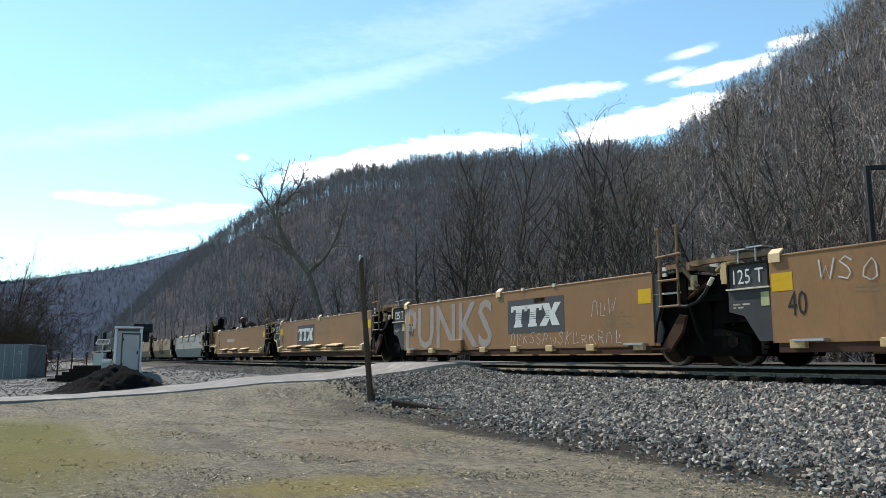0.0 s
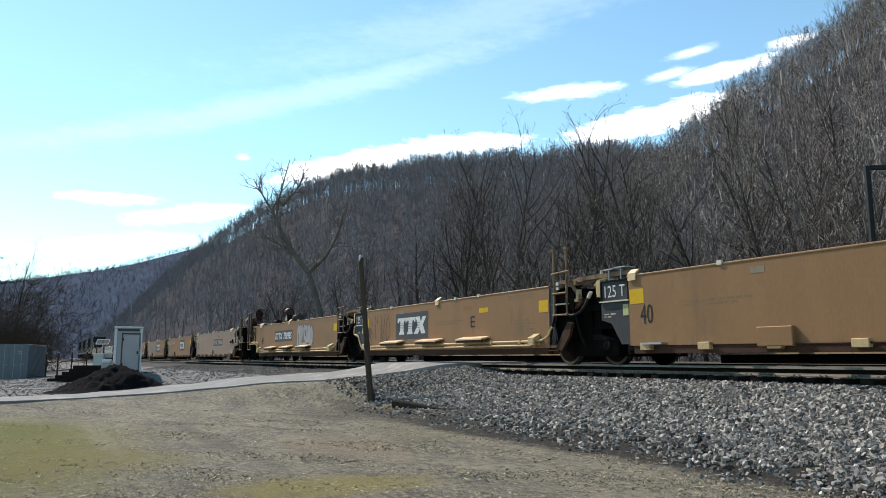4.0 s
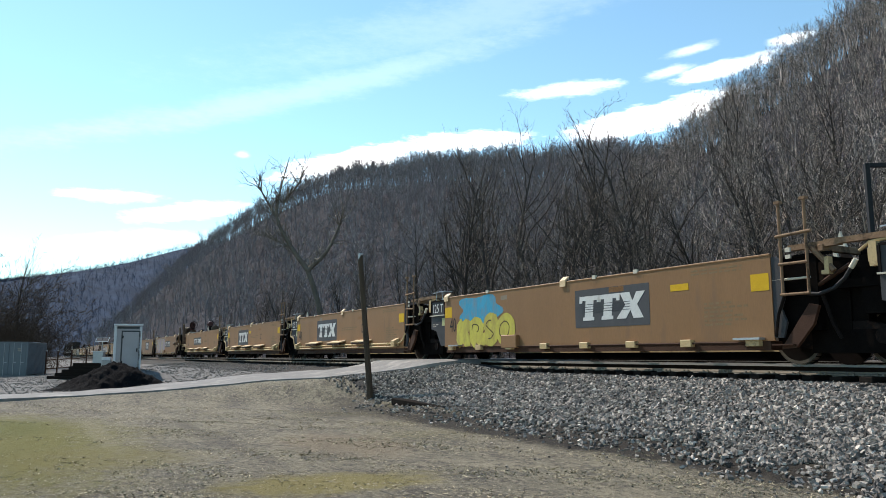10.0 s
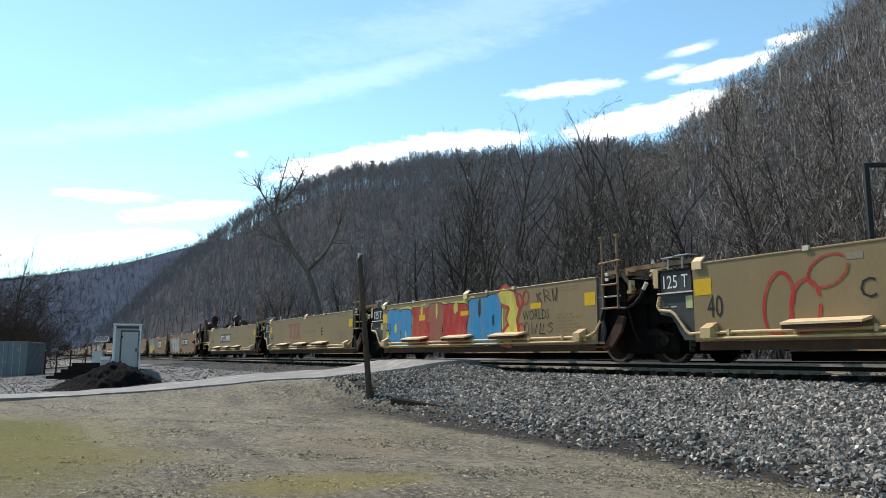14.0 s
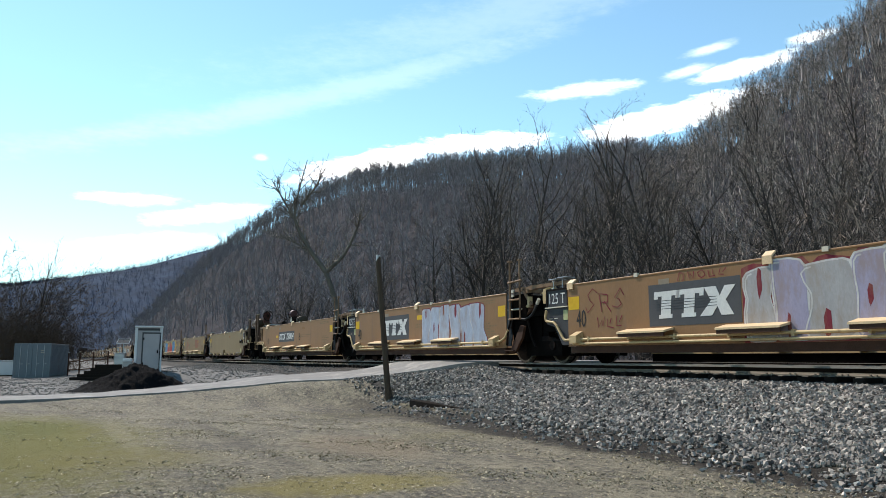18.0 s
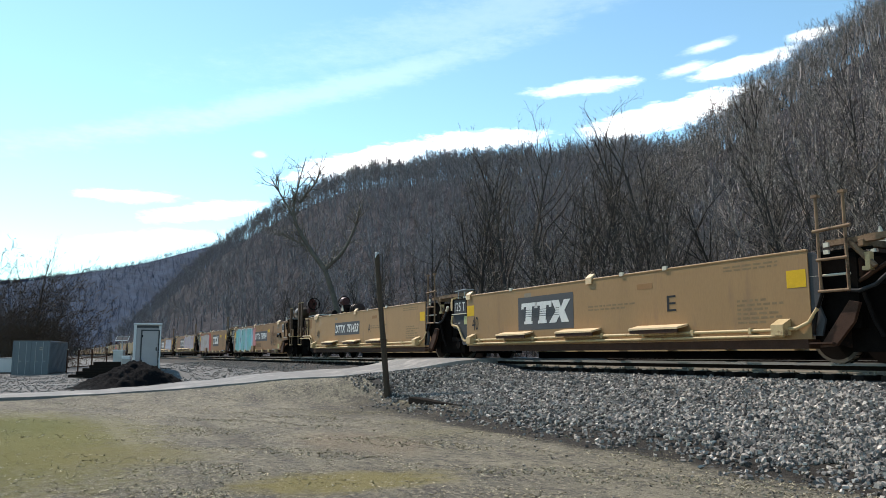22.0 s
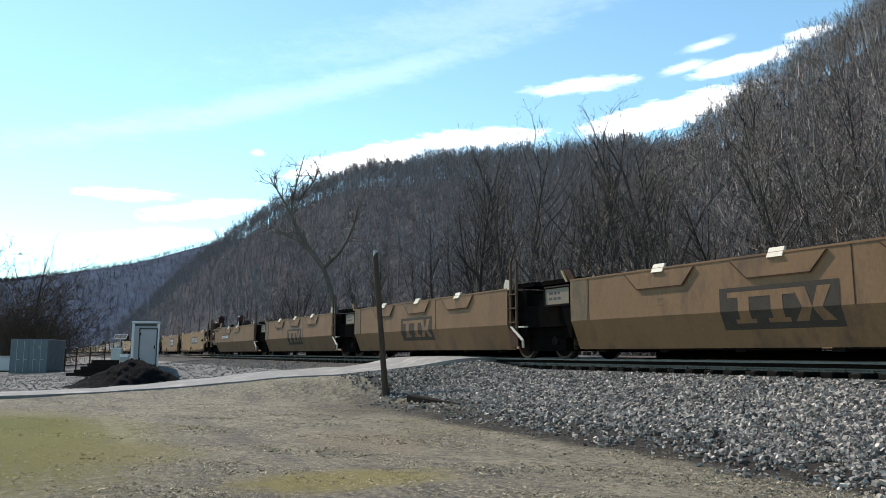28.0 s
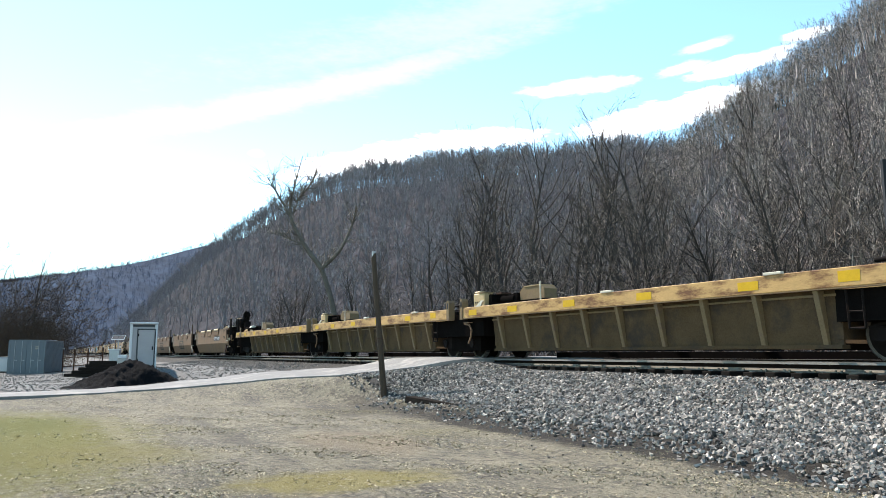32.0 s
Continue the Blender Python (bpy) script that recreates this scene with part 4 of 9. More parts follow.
def conifers():
    """A few dark pines on the skyline of the near slope."""
    for az, t, h in ((50.6, 0.985, 10), (53.0, 0.99, 11), (52.3, 0.97, 8), (46.4, 0.98, 7)):
        x, y, z = (float(v[0]) for v in near_at(np.array([az]), np.array([t])))
        rng = np.random.default_rng(int(az * 10))
        top = thing("pine_tree", "dark evergreen pine on the ridge", "tree", "pines on the ridge", pose(x, y, z))
        part("trunk", Shape().tube((0, 0, -0.5), (0, 0, h), 0.2, 0.03, n=6), MAT["bark"], top)
        s = Shape()
        for k in range(110):
            u = (k / 110) ** 0.8
            a, zz = rng.uniform(0, 6.28), 1.5 + (h - 1.6) * u
            l = (1 - u) * 2.3 * rng.uniform(0.6, 1.1) + 0.2
            c, sn = math.cos(a), math.sin(a)
            w = 0.25 + 0.2 * (1 - u)
            s.add([(0, 0, zz), (c * l - sn * w, sn * l + c * w, zz - 0.35), (c * l * 1.15, sn * l * 1.15, zz - 0.15), (c * l + sn * w, sn * l - c * w, zz - 0.35)], [(0, 1, 2), (0, 2, 3)])
        part("crown", s, MAT["pine"], top, fix=False)


conifers()
# ---- lettering and paint on the cars ----
SIDE = 1.48                      # half width of a car
_GLYPHS = {}


def glyphs(body, fat=0.0):
    """Mesh of a line of the built-in font: vertices (x right, y up) scaled to unit height, and faces."""
    key = (body, fat)
    if key not in _GLYPHS:
        cu = bpy.data.curves.new("line", "FONT")
        cu.body, cu.offset, cu.resolution_u = body, fat, 2
        ob = bpy.data.objects.new("line", cu)
        scene.collection.objects.link(ob)
        me = bpy.data.meshes.new_from_object(ob.evaluated_get(bpy.context.evaluated_depsgraph_get()))
        v = np.array([q.co[:2] for q in me.vertices])
        f = [tuple(p.vertices) for p in me.polygons]
        bpy.data.objects.remove(ob)
        bpy.data.meshes.remove(me)
        bpy.data.curves.remove(cu)
        v -= v.min(0)
        _GLYPHS[key] = (v / v[:, 1].max(), f)
    return _GLYPHS[key]


def flat_shape(pts, faces, y0, y1, z0, z1, depth, x=-SIDE, slant=0.0):
    """Unit-square outline points onto a car's near side, y0 (left) to y1 (right), as a thin coat of paint."""
    s = Shape()
    s.v = [(x - depth, y0 + (y1 - y0) * (u + slant * (v - 0.5)), z0 + (z1 - z0) * v) for u, v in pts]
    s.f = [tuple(reversed(f)) for f in faces]
    return s


def letters(parent, body, y0, y1, z0, z1, m, depth=0.008, name="lettering", fat=0.0, slant=0.0, x=-SIDE, label=""):
    v, f = glyphs(body, fat)
    w = v[:, 0].max()
    words, edge = [], None                           # one part for each word
    for face in sorted(f, key=lambda q: v[list(q), 0].min()):
        if edge is None or v[list(face), 0].min() - edge > 0.3:
            words.append([])
            edge = -1e9
        words[-1].append(face)
        edge = max(edge, v[list(face), 0].max())
    for faces in words:
        used = sorted({i for q in faces for i in q})
        at = {i: k for k, i in enumerate(used)}
        pts = [(v[i, 0] / w, v[i, 1]) for i in used]
        ob = part(name, flat_shape(pts, [tuple(at[i] for i in q) for q in faces], y0, y1, z0, z1, depth, x, slant), MAT[m], parent, label, fix=False)
    return ob


def patch(parent, y0, y1, z0, z1, m, depth=0.004, name="paint_patch", x=-SIDE, label=""):
    a, b = sorted((y0, y1))
    return part(name, Shape().box(x - depth, x + 0.001, a, b, z0, z1), MAT[m], parent, label, fix=False)


def bars(parent, y0, y1, z0, z1, rows, m="faded_black", seed=1, name="small_print", x=-SIDE):
    """Small print that cannot be read: short plain bars."""
    rnd = random.Random(seed)
    s = Shape()
    h = (z1 - z0) / rows
    for r in range(rows):
        y = y0
        end = y0 + (y1 - y0) * rnd.uniform(0.6, 1.0)
        while y > end + 0.05:
            w = rnd.uniform(0.06, 0.22)
            s.box(x - 0.002, x + 0.001, max(y - w, end), y, z1 - (r + 0.7) * h, z1 - (r + 0.2) * h)
            y -= w + 0.05
    return part(name, s, MAT[m], parent, fix=False)


def emblem(parent, y, z0=0.83, z1=1.75, faded=None, panel=True, x=-SIDE):
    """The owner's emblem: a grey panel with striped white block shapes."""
    w, h = 2.55, z1 - z0
    fg = faded or "letter_white"
    top = patch(parent, y, y - w, z0, z1, "panel_gray" if panel else fg, 0.004, "emblem_panel", x) if panel else None
    base = (0.18, 0.82) if panel else (0.0, 1.0)
    b0, b1 = (z0 + h * base[0], z0 + h * base[1])
    l, r = (0.06, 0.94) if panel else (0.0, 1.0)
    U = lambda u: y - w * (l + (r - l) * u)
    H = b1 - b0

    def block(outline, name):
        s = Shape()
        s.prism_x([(U(u + 0.03 * (v - 0.5)), b0 + H * v) for u, v in outline], x - 0.009, x - 0.003)
        part(name, s, MAT[fg], top or parent, fix=True)
    for k in (0.0, 0.30):
        block([(k, 1), (k + 0.34, 1), (k + 0.34, 0.72), (k + 0.29, 0.72), (k + 0.29, 0.82), (k + 0.235, 0.82), (k + 0.235, 0.14), (k + 0.26, 0.14), (k + 0.26, 0), (k + 0.08, 0), (k + 0.08, 0.14),
               (k + 0.105, 0.14), (k + 0.105, 0.82), (k + 0.05, 0.82), (k + 0.05, 0.72), (k, 0.72)], "emblem_block")
    block([(0.64, 1), (0.78, 1), (0.83, 0.66), (0.88, 1), (1.0, 1), (0.90, 0.52), (1.0, 0), (0.86, 0), (0.81, 0.32), (0.75, 0), (0.61, 0), (0.73, 0.52)], "emblem_block")
    if panel:
        s = Shape()
        for v in (0.34, 0.44, 0.54, 0.64):
            s.box(x - 0.0105, x - 0.004, U(0.8), U(0.02), b0 + H * v, b0 + H * v + 0.014)
        part("emblem_stripes", s, MAT["panel_gray"], top, fix=False)


def number_board(parent, body, y0, y1, z0, z1, m="letter_white"):
    top = patch(parent, y0, y1, z0, z1, "panel_gray", 0.004, "number_board")
    d, h = (y1 - y0), (z1 - z0)
    letters(top, body, y0 + 0.04 * d, y1 - 0.04 * d, z0 + 0.18 * h, z1 - 0.18 * h, m, fat=0.03, slant=0.03)


def blob(rng, lobes):
    n = 36
    ph, am = rng.uniform(0, 6.28, 4), rng.uniform(0.03, 0.14, 4)
    out = []
    for i in range(n):
        a = 6.28318 * i / n
        c, s = math.cos(a), math.sin(a)
        k = (abs(c) ** 3.2 + abs(s) ** 3.2) ** (-1 / 3.2)
        r = k * (0.47 + am[0] * math.cos(lobes * a + ph[0]) * 0.6 + am[1] * math.cos(2 * a + ph[1]) * 0.5 + am[2] * math.cos(5 * a + ph[2]) * 0.4)
        out.append((0.5 + r * c, 0.5 + r * s))
    return out


def ribbon(path, w, x):
    """A flat stroke of paint along (y, z) points, with rounded ends."""
    s = Shape()
    n = len(path)
    for i, (y, z) in enumerate(path):
        a, b = path[max(i - 1, 0)], path[min(i + 1, n - 1)]
        dy, dz = b[0] - a[0], b[1] - a[1]
        l = math.hypot(dy, dz) or 1
        oy, oz = -dz / l * w, dy / l * w
        xi = x - 0.00006 * i
        s.v += [(xi, y - oy, z - oz), (xi, y + oy, z + oz)]
    s.f = [(2 * i, 2 * i + 1, 2 * i + 3, 2 * i + 2) for i in range(n - 1)]
    for (y, z), (py, pz), k in ((path[0], path[1], 0), (path[-1], path[-2], 2 * n - 2)):
        dy, dz = y - py, z - pz
        l = math.hypot(dy, dz) or 1
        s.v.append((s.v[k][0], y + dy / l * w, z + dz / l * w))
        s.f.append((k, k + 1, len(s.v) - 1))
    return s


STROKES = [[[(0.18, 0), (0.2, 1)], [(0.2, 0.55), (0.8, 1)], [(0.3, 0.6), (0.85, 0)]],
           [[(0.85, 0.85), (0.5, 1), (0.15, 0.75), (0.5, 0.5), (0.85, 0.28), (0.5, 0), (0.12, 0.15)]],
           [[(0.2, 1), (0.2, 0.1), (0.85, 0.05)], [(0.6, 0.45), (0.75, 0.9)]],
           [[(0.5, 0), (0.15, 0.25), (0.15, 0.75), (0.5, 1), (0.85, 0.75), (0.85, 0.25), (0.5, 0)]],
           [[(0.15, 0), (0.2, 0.9), (0.5, 1), (0.8, 0.85), (0.85, 0.3)], [(0.85, 0.3), (0.8, 0)]],
           [[(0.1, 1), (0.25, 0.05), (0.5, 0.7), (0.7, 0.05), (0.9, 1)]],
           [[(0.2, 0), (0.2, 1), (0.75, 0.9), (0.75, 0.55), (0.25, 0.45)], [(0.45, 0.45), (0.9, 0)]]]


def bubble_tag(parent, y0, y1, z0, z1, n, fill, edge, seed, back=None, inner=None, drip=0.0, label=""):
    """Spray-painted lettering that cannot be read: fat rounded strokes with an outline, on a ragged colour cloud."""
    rng = np.random.default_rng(seed)
    d = (y1 - y0) / n
    top = parent
    if back:
        for k in range(3):
            pts = [(u, v) for u, v in blob(rng, 5 + k)]
            q = (y1 - y0) / 3
            s = flat_shape(pts, [tuple(range(len(pts)))], y0 + q * (k - 0.18), y0 + q * (k + 1.18), z0 - 0.02, z1 - 0.02, 0.004 + 0.0006 * k)
            part("spray_cloud", s, MAT[back], parent, label or "spray-painted colour cloud", fix=False)
    order = list(rng.permutation(len(STROKES))) + list(rng.permutation(len(STROKES)))
    for i in range(n):
        a, b = y0 + d * (i + 0.06), y0 + d * (i + 0.94)
        fat = min(abs(d) * 0.25, 0.25) * rng.uniform(0.92, 1.12)
        lo, hi = z0 + fat * 0.6 + rng.uniform(0.03, 0.08), z1 - fat * 0.6 - rng.uniform(0.02, 0.16)
        col = fill[i % len(fill)] if isinstance(fill, (list, tuple)) else fill
        lean = rng.uniform(-0.12, 0.12)
        paths = []
        for st in STROKES[order[i]]:
            P = []
            for (u0, v0), (u1, v1) in zip(st, st[1:]):
                P += [(u0 + (u1 - u0) * t, v0 + (v1 - v0) * t) for t in (0, 0.33, 0.66)]
            P.append(st[-1])
            P = [P[0]] + [((p[0] + 2 * q[0] + r[0]) / 4, (p[1] + 2 * q[1] + r[1]) / 4) for p, q, r in zip(P, P[1:], P[2:])] + [P[-1]]
            paths.append([(a + (b - a) * (u + lean * (v - 0.5)), lo + (hi - lo) * v) for u, v in P])
        for j, path in enumerate(paths):
            e = 0.0002 * j
            outer = part("graffiti_outline", ribbon(path, fat + 0.035, -SIDE - 0.0065 - 0.0008 * (i % 2) - e), MAT[edge], top, label if i == 0 and j == 0 and not back else "", fix=False)
            part("graffiti_fill", ribbon(path, fat, -SIDE - 0.009 - 0.0008 * (i % 2) - e), MAT[col], outer, fix=False)
            if inner and len(path) > 4:
                part("graffiti_stroke", ribbon([(y + 0.3 * fat, z) for y, z in path[2:-2]], 0.016, -SIDE - 0.0115 - e), MAT[inner], outer, fix=False)


def column_tag(parent, y0, y1, z0, z1, n, fill, edge, seed, label="", slit=None, shine=None, band=None, lean=0.08):
    """Spray-painted block lettering that cannot be read: tall pinched columns side by side, with slits and outlines."""
    rng = np.random.default_rng(seed)
    d = (y1 - y0) / n
    if band:
        m = 5 * n
        tops = [(k / m, 1.0 - 0.07 * rng.random() - 0.05 * (k % 5 == 0)) for k in range(m + 1)]
        pts = [(0.0, 0.0), (1.0, 0.0)] + tops[::-1]
        q = 0.12 * (1 if y1 > y0 else -1)
        part("spray_band", flat_shape(pts, [tuple(range(len(pts)))], y0 - q, y1 + q, z0 - 0.03, z1 + 0.03, 0.002), MAT[band], parent, label, fix=False)
    cuts = np.concatenate([[0], np.cumsum(rng.uniform(0.65, 1.35, n))])
    cuts = y0 + (y1 - y0) * cuts / cuts[-1]
    for i in range(n):
        q = 0.05 * d
        a, b = cuts[i] - q, cuts[i + 1] + q
        lo, hi = z0 + rng.uniform(0, 0.05), z1 - rng.uniform(0, 0.14)
        col = fill[i % len(fill)] if isinstance(fill, (list, tuple)) else fill
        tilt, pinch, at, wave, slope = rng.uniform(-lean, lean), rng.uniform(0.05, 0.3), rng.uniform(0.3, 0.7), rng.uniform(2, 6), rng.uniform(-0.14, 0.14)

        def contour(grow_u, grow_v):
            out = []
            for k in range(34):
                q = 6.28318 * k / 34
                c, sn = math.cos(q), math.sin(q)
                r = (abs(c) ** 9 + abs(sn) ** 9) ** (-1 / 9)
                v = 0.5 + 0.5 * r * sn
                u = 0.5 + 0.5 * r * c * (1 - pinch * math.exp(-((v - at) / 0.16) ** 2)) + tilt * math.sin(wave * v + i)
                v += slope * (u - 0.5) * (v > 0.6)
                v = min(v, 1.0)
                out.append((0.5 + (u - 0.5) * (1 + grow_u), 0.5 + (v - 0.5) * (1 + grow_v)))
            return out
        if fill is None:                              # outlines alone
            path = [(a + (b - a) * u, lo + (hi - lo) * v) for u, v in contour(0.0, 0.0)]
            part("graffiti_outline", ribbon(path + path[:1], 0.026, -SIDE - 0.005 - 0.0006 * (i % 2)), MAT[edge], parent, label if i == 0 else "", fix=False)
            m = (a + b) / 2
            part("graffiti_stroke", ribbon([(m, lo + 0.3 * (hi - lo)), (m + 0.1 * (b - a), lo + 0.5 * (hi - lo)), (m, lo + 0.75 * (hi - lo))], 0.03, -SIDE - 0.0045), MAT[slit or edge], parent, fix=False)
            continue
        face = [tuple(range(34))]
        lift = 0.0006 * (i % 2)
        o = 0.07 / abs(d)
        outer = part("graffiti_outline", flat_shape(contour(o, 0.05), face, a, b, lo, hi, 0.0034 + lift), MAT[edge], parent, label if i == 0 and not band else "", fix=False)
        part("graffiti_fill", flat_shape(contour(0.0, 0.0), face, a, b, lo, hi, 0.005 + lift), MAT[col], outer, fix=False)
        if slit:
            up, h, w = rng.random() < 0.5, rng.uniform(0.25, 0.45), rng.uniform(0.05, 0.09)
            v0, v1 = ((1.0 - h, 1.02) if up else (-0.02, h))
            if rng.random() < 0.4:
                v0, v1 = 0.35, 0.62
            m = 0.5 + rng.uniform(-0.1, 0.1)
            pts = [(m - w * 0.3, v0), (m + w, v0 + 0.3 * (v1 - v0)), (m + w * 0.9, v1 - 0.1 * (v1 - v0)), (m - w * 0.2, v1), (m - w, v1 - 0.3 * (v1 - v0)), (m - w * 0.8, v0 + 0.2 * (v1 - v0))]
            part("graffiti_slit", flat_shape(pts, [tuple(range(6))], a, b, lo, hi, 0.0064 + lift), MAT[slit], outer, fix=False)
        if shine:
            c = contour(-0.1, -0.06)
            path = [(a + (b - a) * u, lo + (hi - lo) * v) for u, v in c[11:23]]
            part("graffiti_stroke", ribbon(path, 0.016, -SIDE - 0.0066 - lift), MAT[shine], outer, fix=False)


def loop_tag(parent, y0, y1, z0, z1, m, w):
    """Big hollow loops sprayed in one line."""
    d = y1 - y0
    for k, (u, v, a, b, lean) in enumerate(((0.25, 0.42, 0.17, 0.4, 0.1), (0.55, 0.36, 0.16, 0.34, 0.05), (0.8, 0.78, 0.2, 0.2, 0.3))):
        pts = [(y0 + d * (u + a * math.cos(q) + lean * b * math.sin(q)), z0 + (z1 - z0) * (v + b * math.sin(q))) for q in np.linspace(0.4 * k, 6.0 + 0.3 * k, 22)]
        r = ribbon(pts, w * (1 if k < 2 else 0.6), -SIDE - 0.005 - 0.001 * k)
        part("graffiti_loop", r, MAT[m], parent, "hollow red spray-painted loop", fix=False)


def scribble(parent, y0, y1, z0, z1, m, seed, loops=5, w=0.02, label="illegible spray-can scribble"):
    """A quick tag: thin crooked strokes in a row, as one flat layer of paint."""
    rng = np.random.default_rng(seed)
    n = max(3, int(abs(y1 - y0) / max(z1 - z0, 0.3) * 1.15)) if z1 - z0 < 0.7 else loops
    d = (y1 - y0) / n
    for i in range(n):
        S = Shape()
        lean, lift, tall = rng.uniform(-0.25, 0.35), rng.uniform(-0.08, 0.12), rng.uniform(0.65, 1.0)
        for st in STROKES[int(rng.integers(0, len(STROKES)))]:
            P = [(u + rng.normal(0, 0.07), v + rng.normal(0, 0.07)) for u, v in st]
            path = [(y0 + d * (i + 0.1 + 0.85 * (u + lean * (v - 0.5))), z0 + (z1 - z0) * (lift + tall * v)) for u, v in P]
            path = [(a, min(max(b, z0), z1)) for a, b in path]
            r = ribbon(path, w * rng.uniform(0.42, 0.7), -SIDE - 0.0085 - 0.0002 * (i % 3))
            S.add(r.v, r.f)
        part("graffiti_scribble", S, MAT[m], parent, label if i == 0 else "", fix=False)


for nm, col in (("spray_ice", (0.32, 0.36, 0.34)), ("spray_faded", (0.281, 0.246, 0.226)), ("spray_silver", (0.312, 0.3, 0.3)), ("spray_pale", (0.328, 0.367, 0.452)), ("spray_violet", (0.281, 0.257, 0.343)), ("spray_cyan", (0.0468, 0.281, 0.429)), ("spray_blue", (0.0234, 0.195, 0.39)),
                ("spray_yellow", (0.484, 0.429, 0.078)), ("spray_teal", (0.101, 0.328, 0.343)), ("spray_red", (0.328, 0.0273, 0.0234)), ("spray_maroon", (0.156, 0.0195, 0.0312)), ("spray_pink", (0.429, 0.156, 0.172)),
                ("spray_white", (0.484, 0.468, 0.452)), ("spray_black", (0.0195, 0.0172, 0.0172)), ("spray_green", (0.0936, 0.218, 0.0624)), ("spray_brown", (0.172, 0.0624, 0.0312)), ("faded_red", (0.257, 0.078, 0.0546)),
                ("tan_mist", (0.38, 0.3, 0.2)), ("spray_haze", (0.31, 0.26, 0.27)), ("spray_ice_blue", (0.2, 0.34, 0.42)), ("spray_dusk", (0.05, 0.06, 0.075)), ("patch_green", (0.39, 0.39, 0.195)), ("faded_blue", (0.281, 0.281, 0.312)), ("worn_white", (0.374, 0.343, 0.296)), ("worn_gray", (0.125, 0.0936, 0.0624))):
    mat(nm, col, 0.6, var=0.16, scale=4, grain=30, bump=0.02, dirt=tuple(0.55 * c + 0.45 * b for c, b in zip(col, (0.23, 0.15, 0.08))), dirt_amount=0.55, dirt_scale=3.5, stretch=(1, 1, 0.4))


def common_marks(top, ends, length, f0, r0, pipes):
    """Marks that every straight-sided unit carries."""
    if ends != "lead":
        letters(top, "125 T", -1.24, -1.92, 1.56, 1.84, "letter_white", 0.012, "load_plate_text", x=-SIDE + 0.03)
        patch(top, -1.84, -2.02, 1.12, 1.38, "patch_green", 0.008, "inspection_label", x=-SIDE + 0.03)
        letters(top, "40", -2.42, -2.80, 0.9, 1.34, "letter_black", 0.006, "length_mark")
        patch(top, -2.1, -2.54, 1.36, 1.69, "decal_yellow", 0.004, "reflector_patch", label="worn yellow patch")
    else:
        letters(top, "40", -4.31, -4.69, 0.94, 1.35, "letter_black", 0.006, "length_mark")
        patch(top, -3.02, -3.43, 1.47, 1.92, "patch_brown", 0.004, "repaint_patch")
    if ends != "tail":
        patch(top, r0 + 0.05, r0 + 0.45, 1.35, 1.67, "decal_yellow", 0.004, "reflector_patch", label="worn yellow patch")
        bars(top, r0 + 1.6, r0 + 0.5, 0.72, 1.22, 6, seed=4)
        bars(top, r0 + 1.9, r0 + 0.3, 1.76, 1.9, 2, seed=5)
    else:
        y = -(length - 2.45)
        board = patch(top, y, y - 0.5, 1.42, 1.87, "worn_white", 0.006, "inspection_label", label="white framed inspection panel")
        for a, b in ((0.04, 0.23), (0.27, 0.46)):
            patch(board, y - a, y - b, 1.53, 1.82, "panel_gray", 0.009, "panel_field")
        y = -(length - 2.95)
        part("uncoupling_latch", Shape().prism_x([(y + 0.42, 1.22), (y + 0.3, 1.36), (y - 0.32, 1.38), (y - 0.45, 1.12), (y - 0.36, 1.12), (y - 0.2, 1.27), (y + 0.18, 1.26), (y + 0.3, 1.16)], -SIDE - 0.07, -SIDE), MAT["dark_steel"], top)
        part("latch_plate", Shape().box(-SIDE - 0.1, -SIDE - 0.06, y - 0.16, y + 0.06, 1.3, 1.38), MAT["galvanized"], top)
        patch(top, y + 0.35, y + 0.1, 0.52, 0.78, "patch_green", 0.006, "inspection_label")
        bars(top, y + 0.6, y - 0.2, 1.5, 1.86, 4, "patch_gray", seed=9)
    if ends != "tail":
        b0 = -11.35 if ends == "lead" else (-8.2 if pipes else -3.7)
        bars(top, b0, b0 - 1.9, 1.2, 1.36, 2, seed=6)
    patch(top, f0 - 3.3, f0 - 3.62, 1.74, 1.86, "patch_gray", 0.004, "repaint_patch")
    patch(top, f0 - 7.9, f0 - 8.4, 1.62, 1.74, "patch_brown", 0.004, "repaint_patch")
# ---- the train: articulated well cars ----
SPEED = 17.607                   # metres a second along +y

PITCH, END = 15.28, 17.45        # one unit between pivots; an end unit from pivot to coupler
Z0, Z1 = 0.43, 1.98              # lower and upper edge of a car's side
HOPS = {}                        # thing -> its place along the line at 0 s


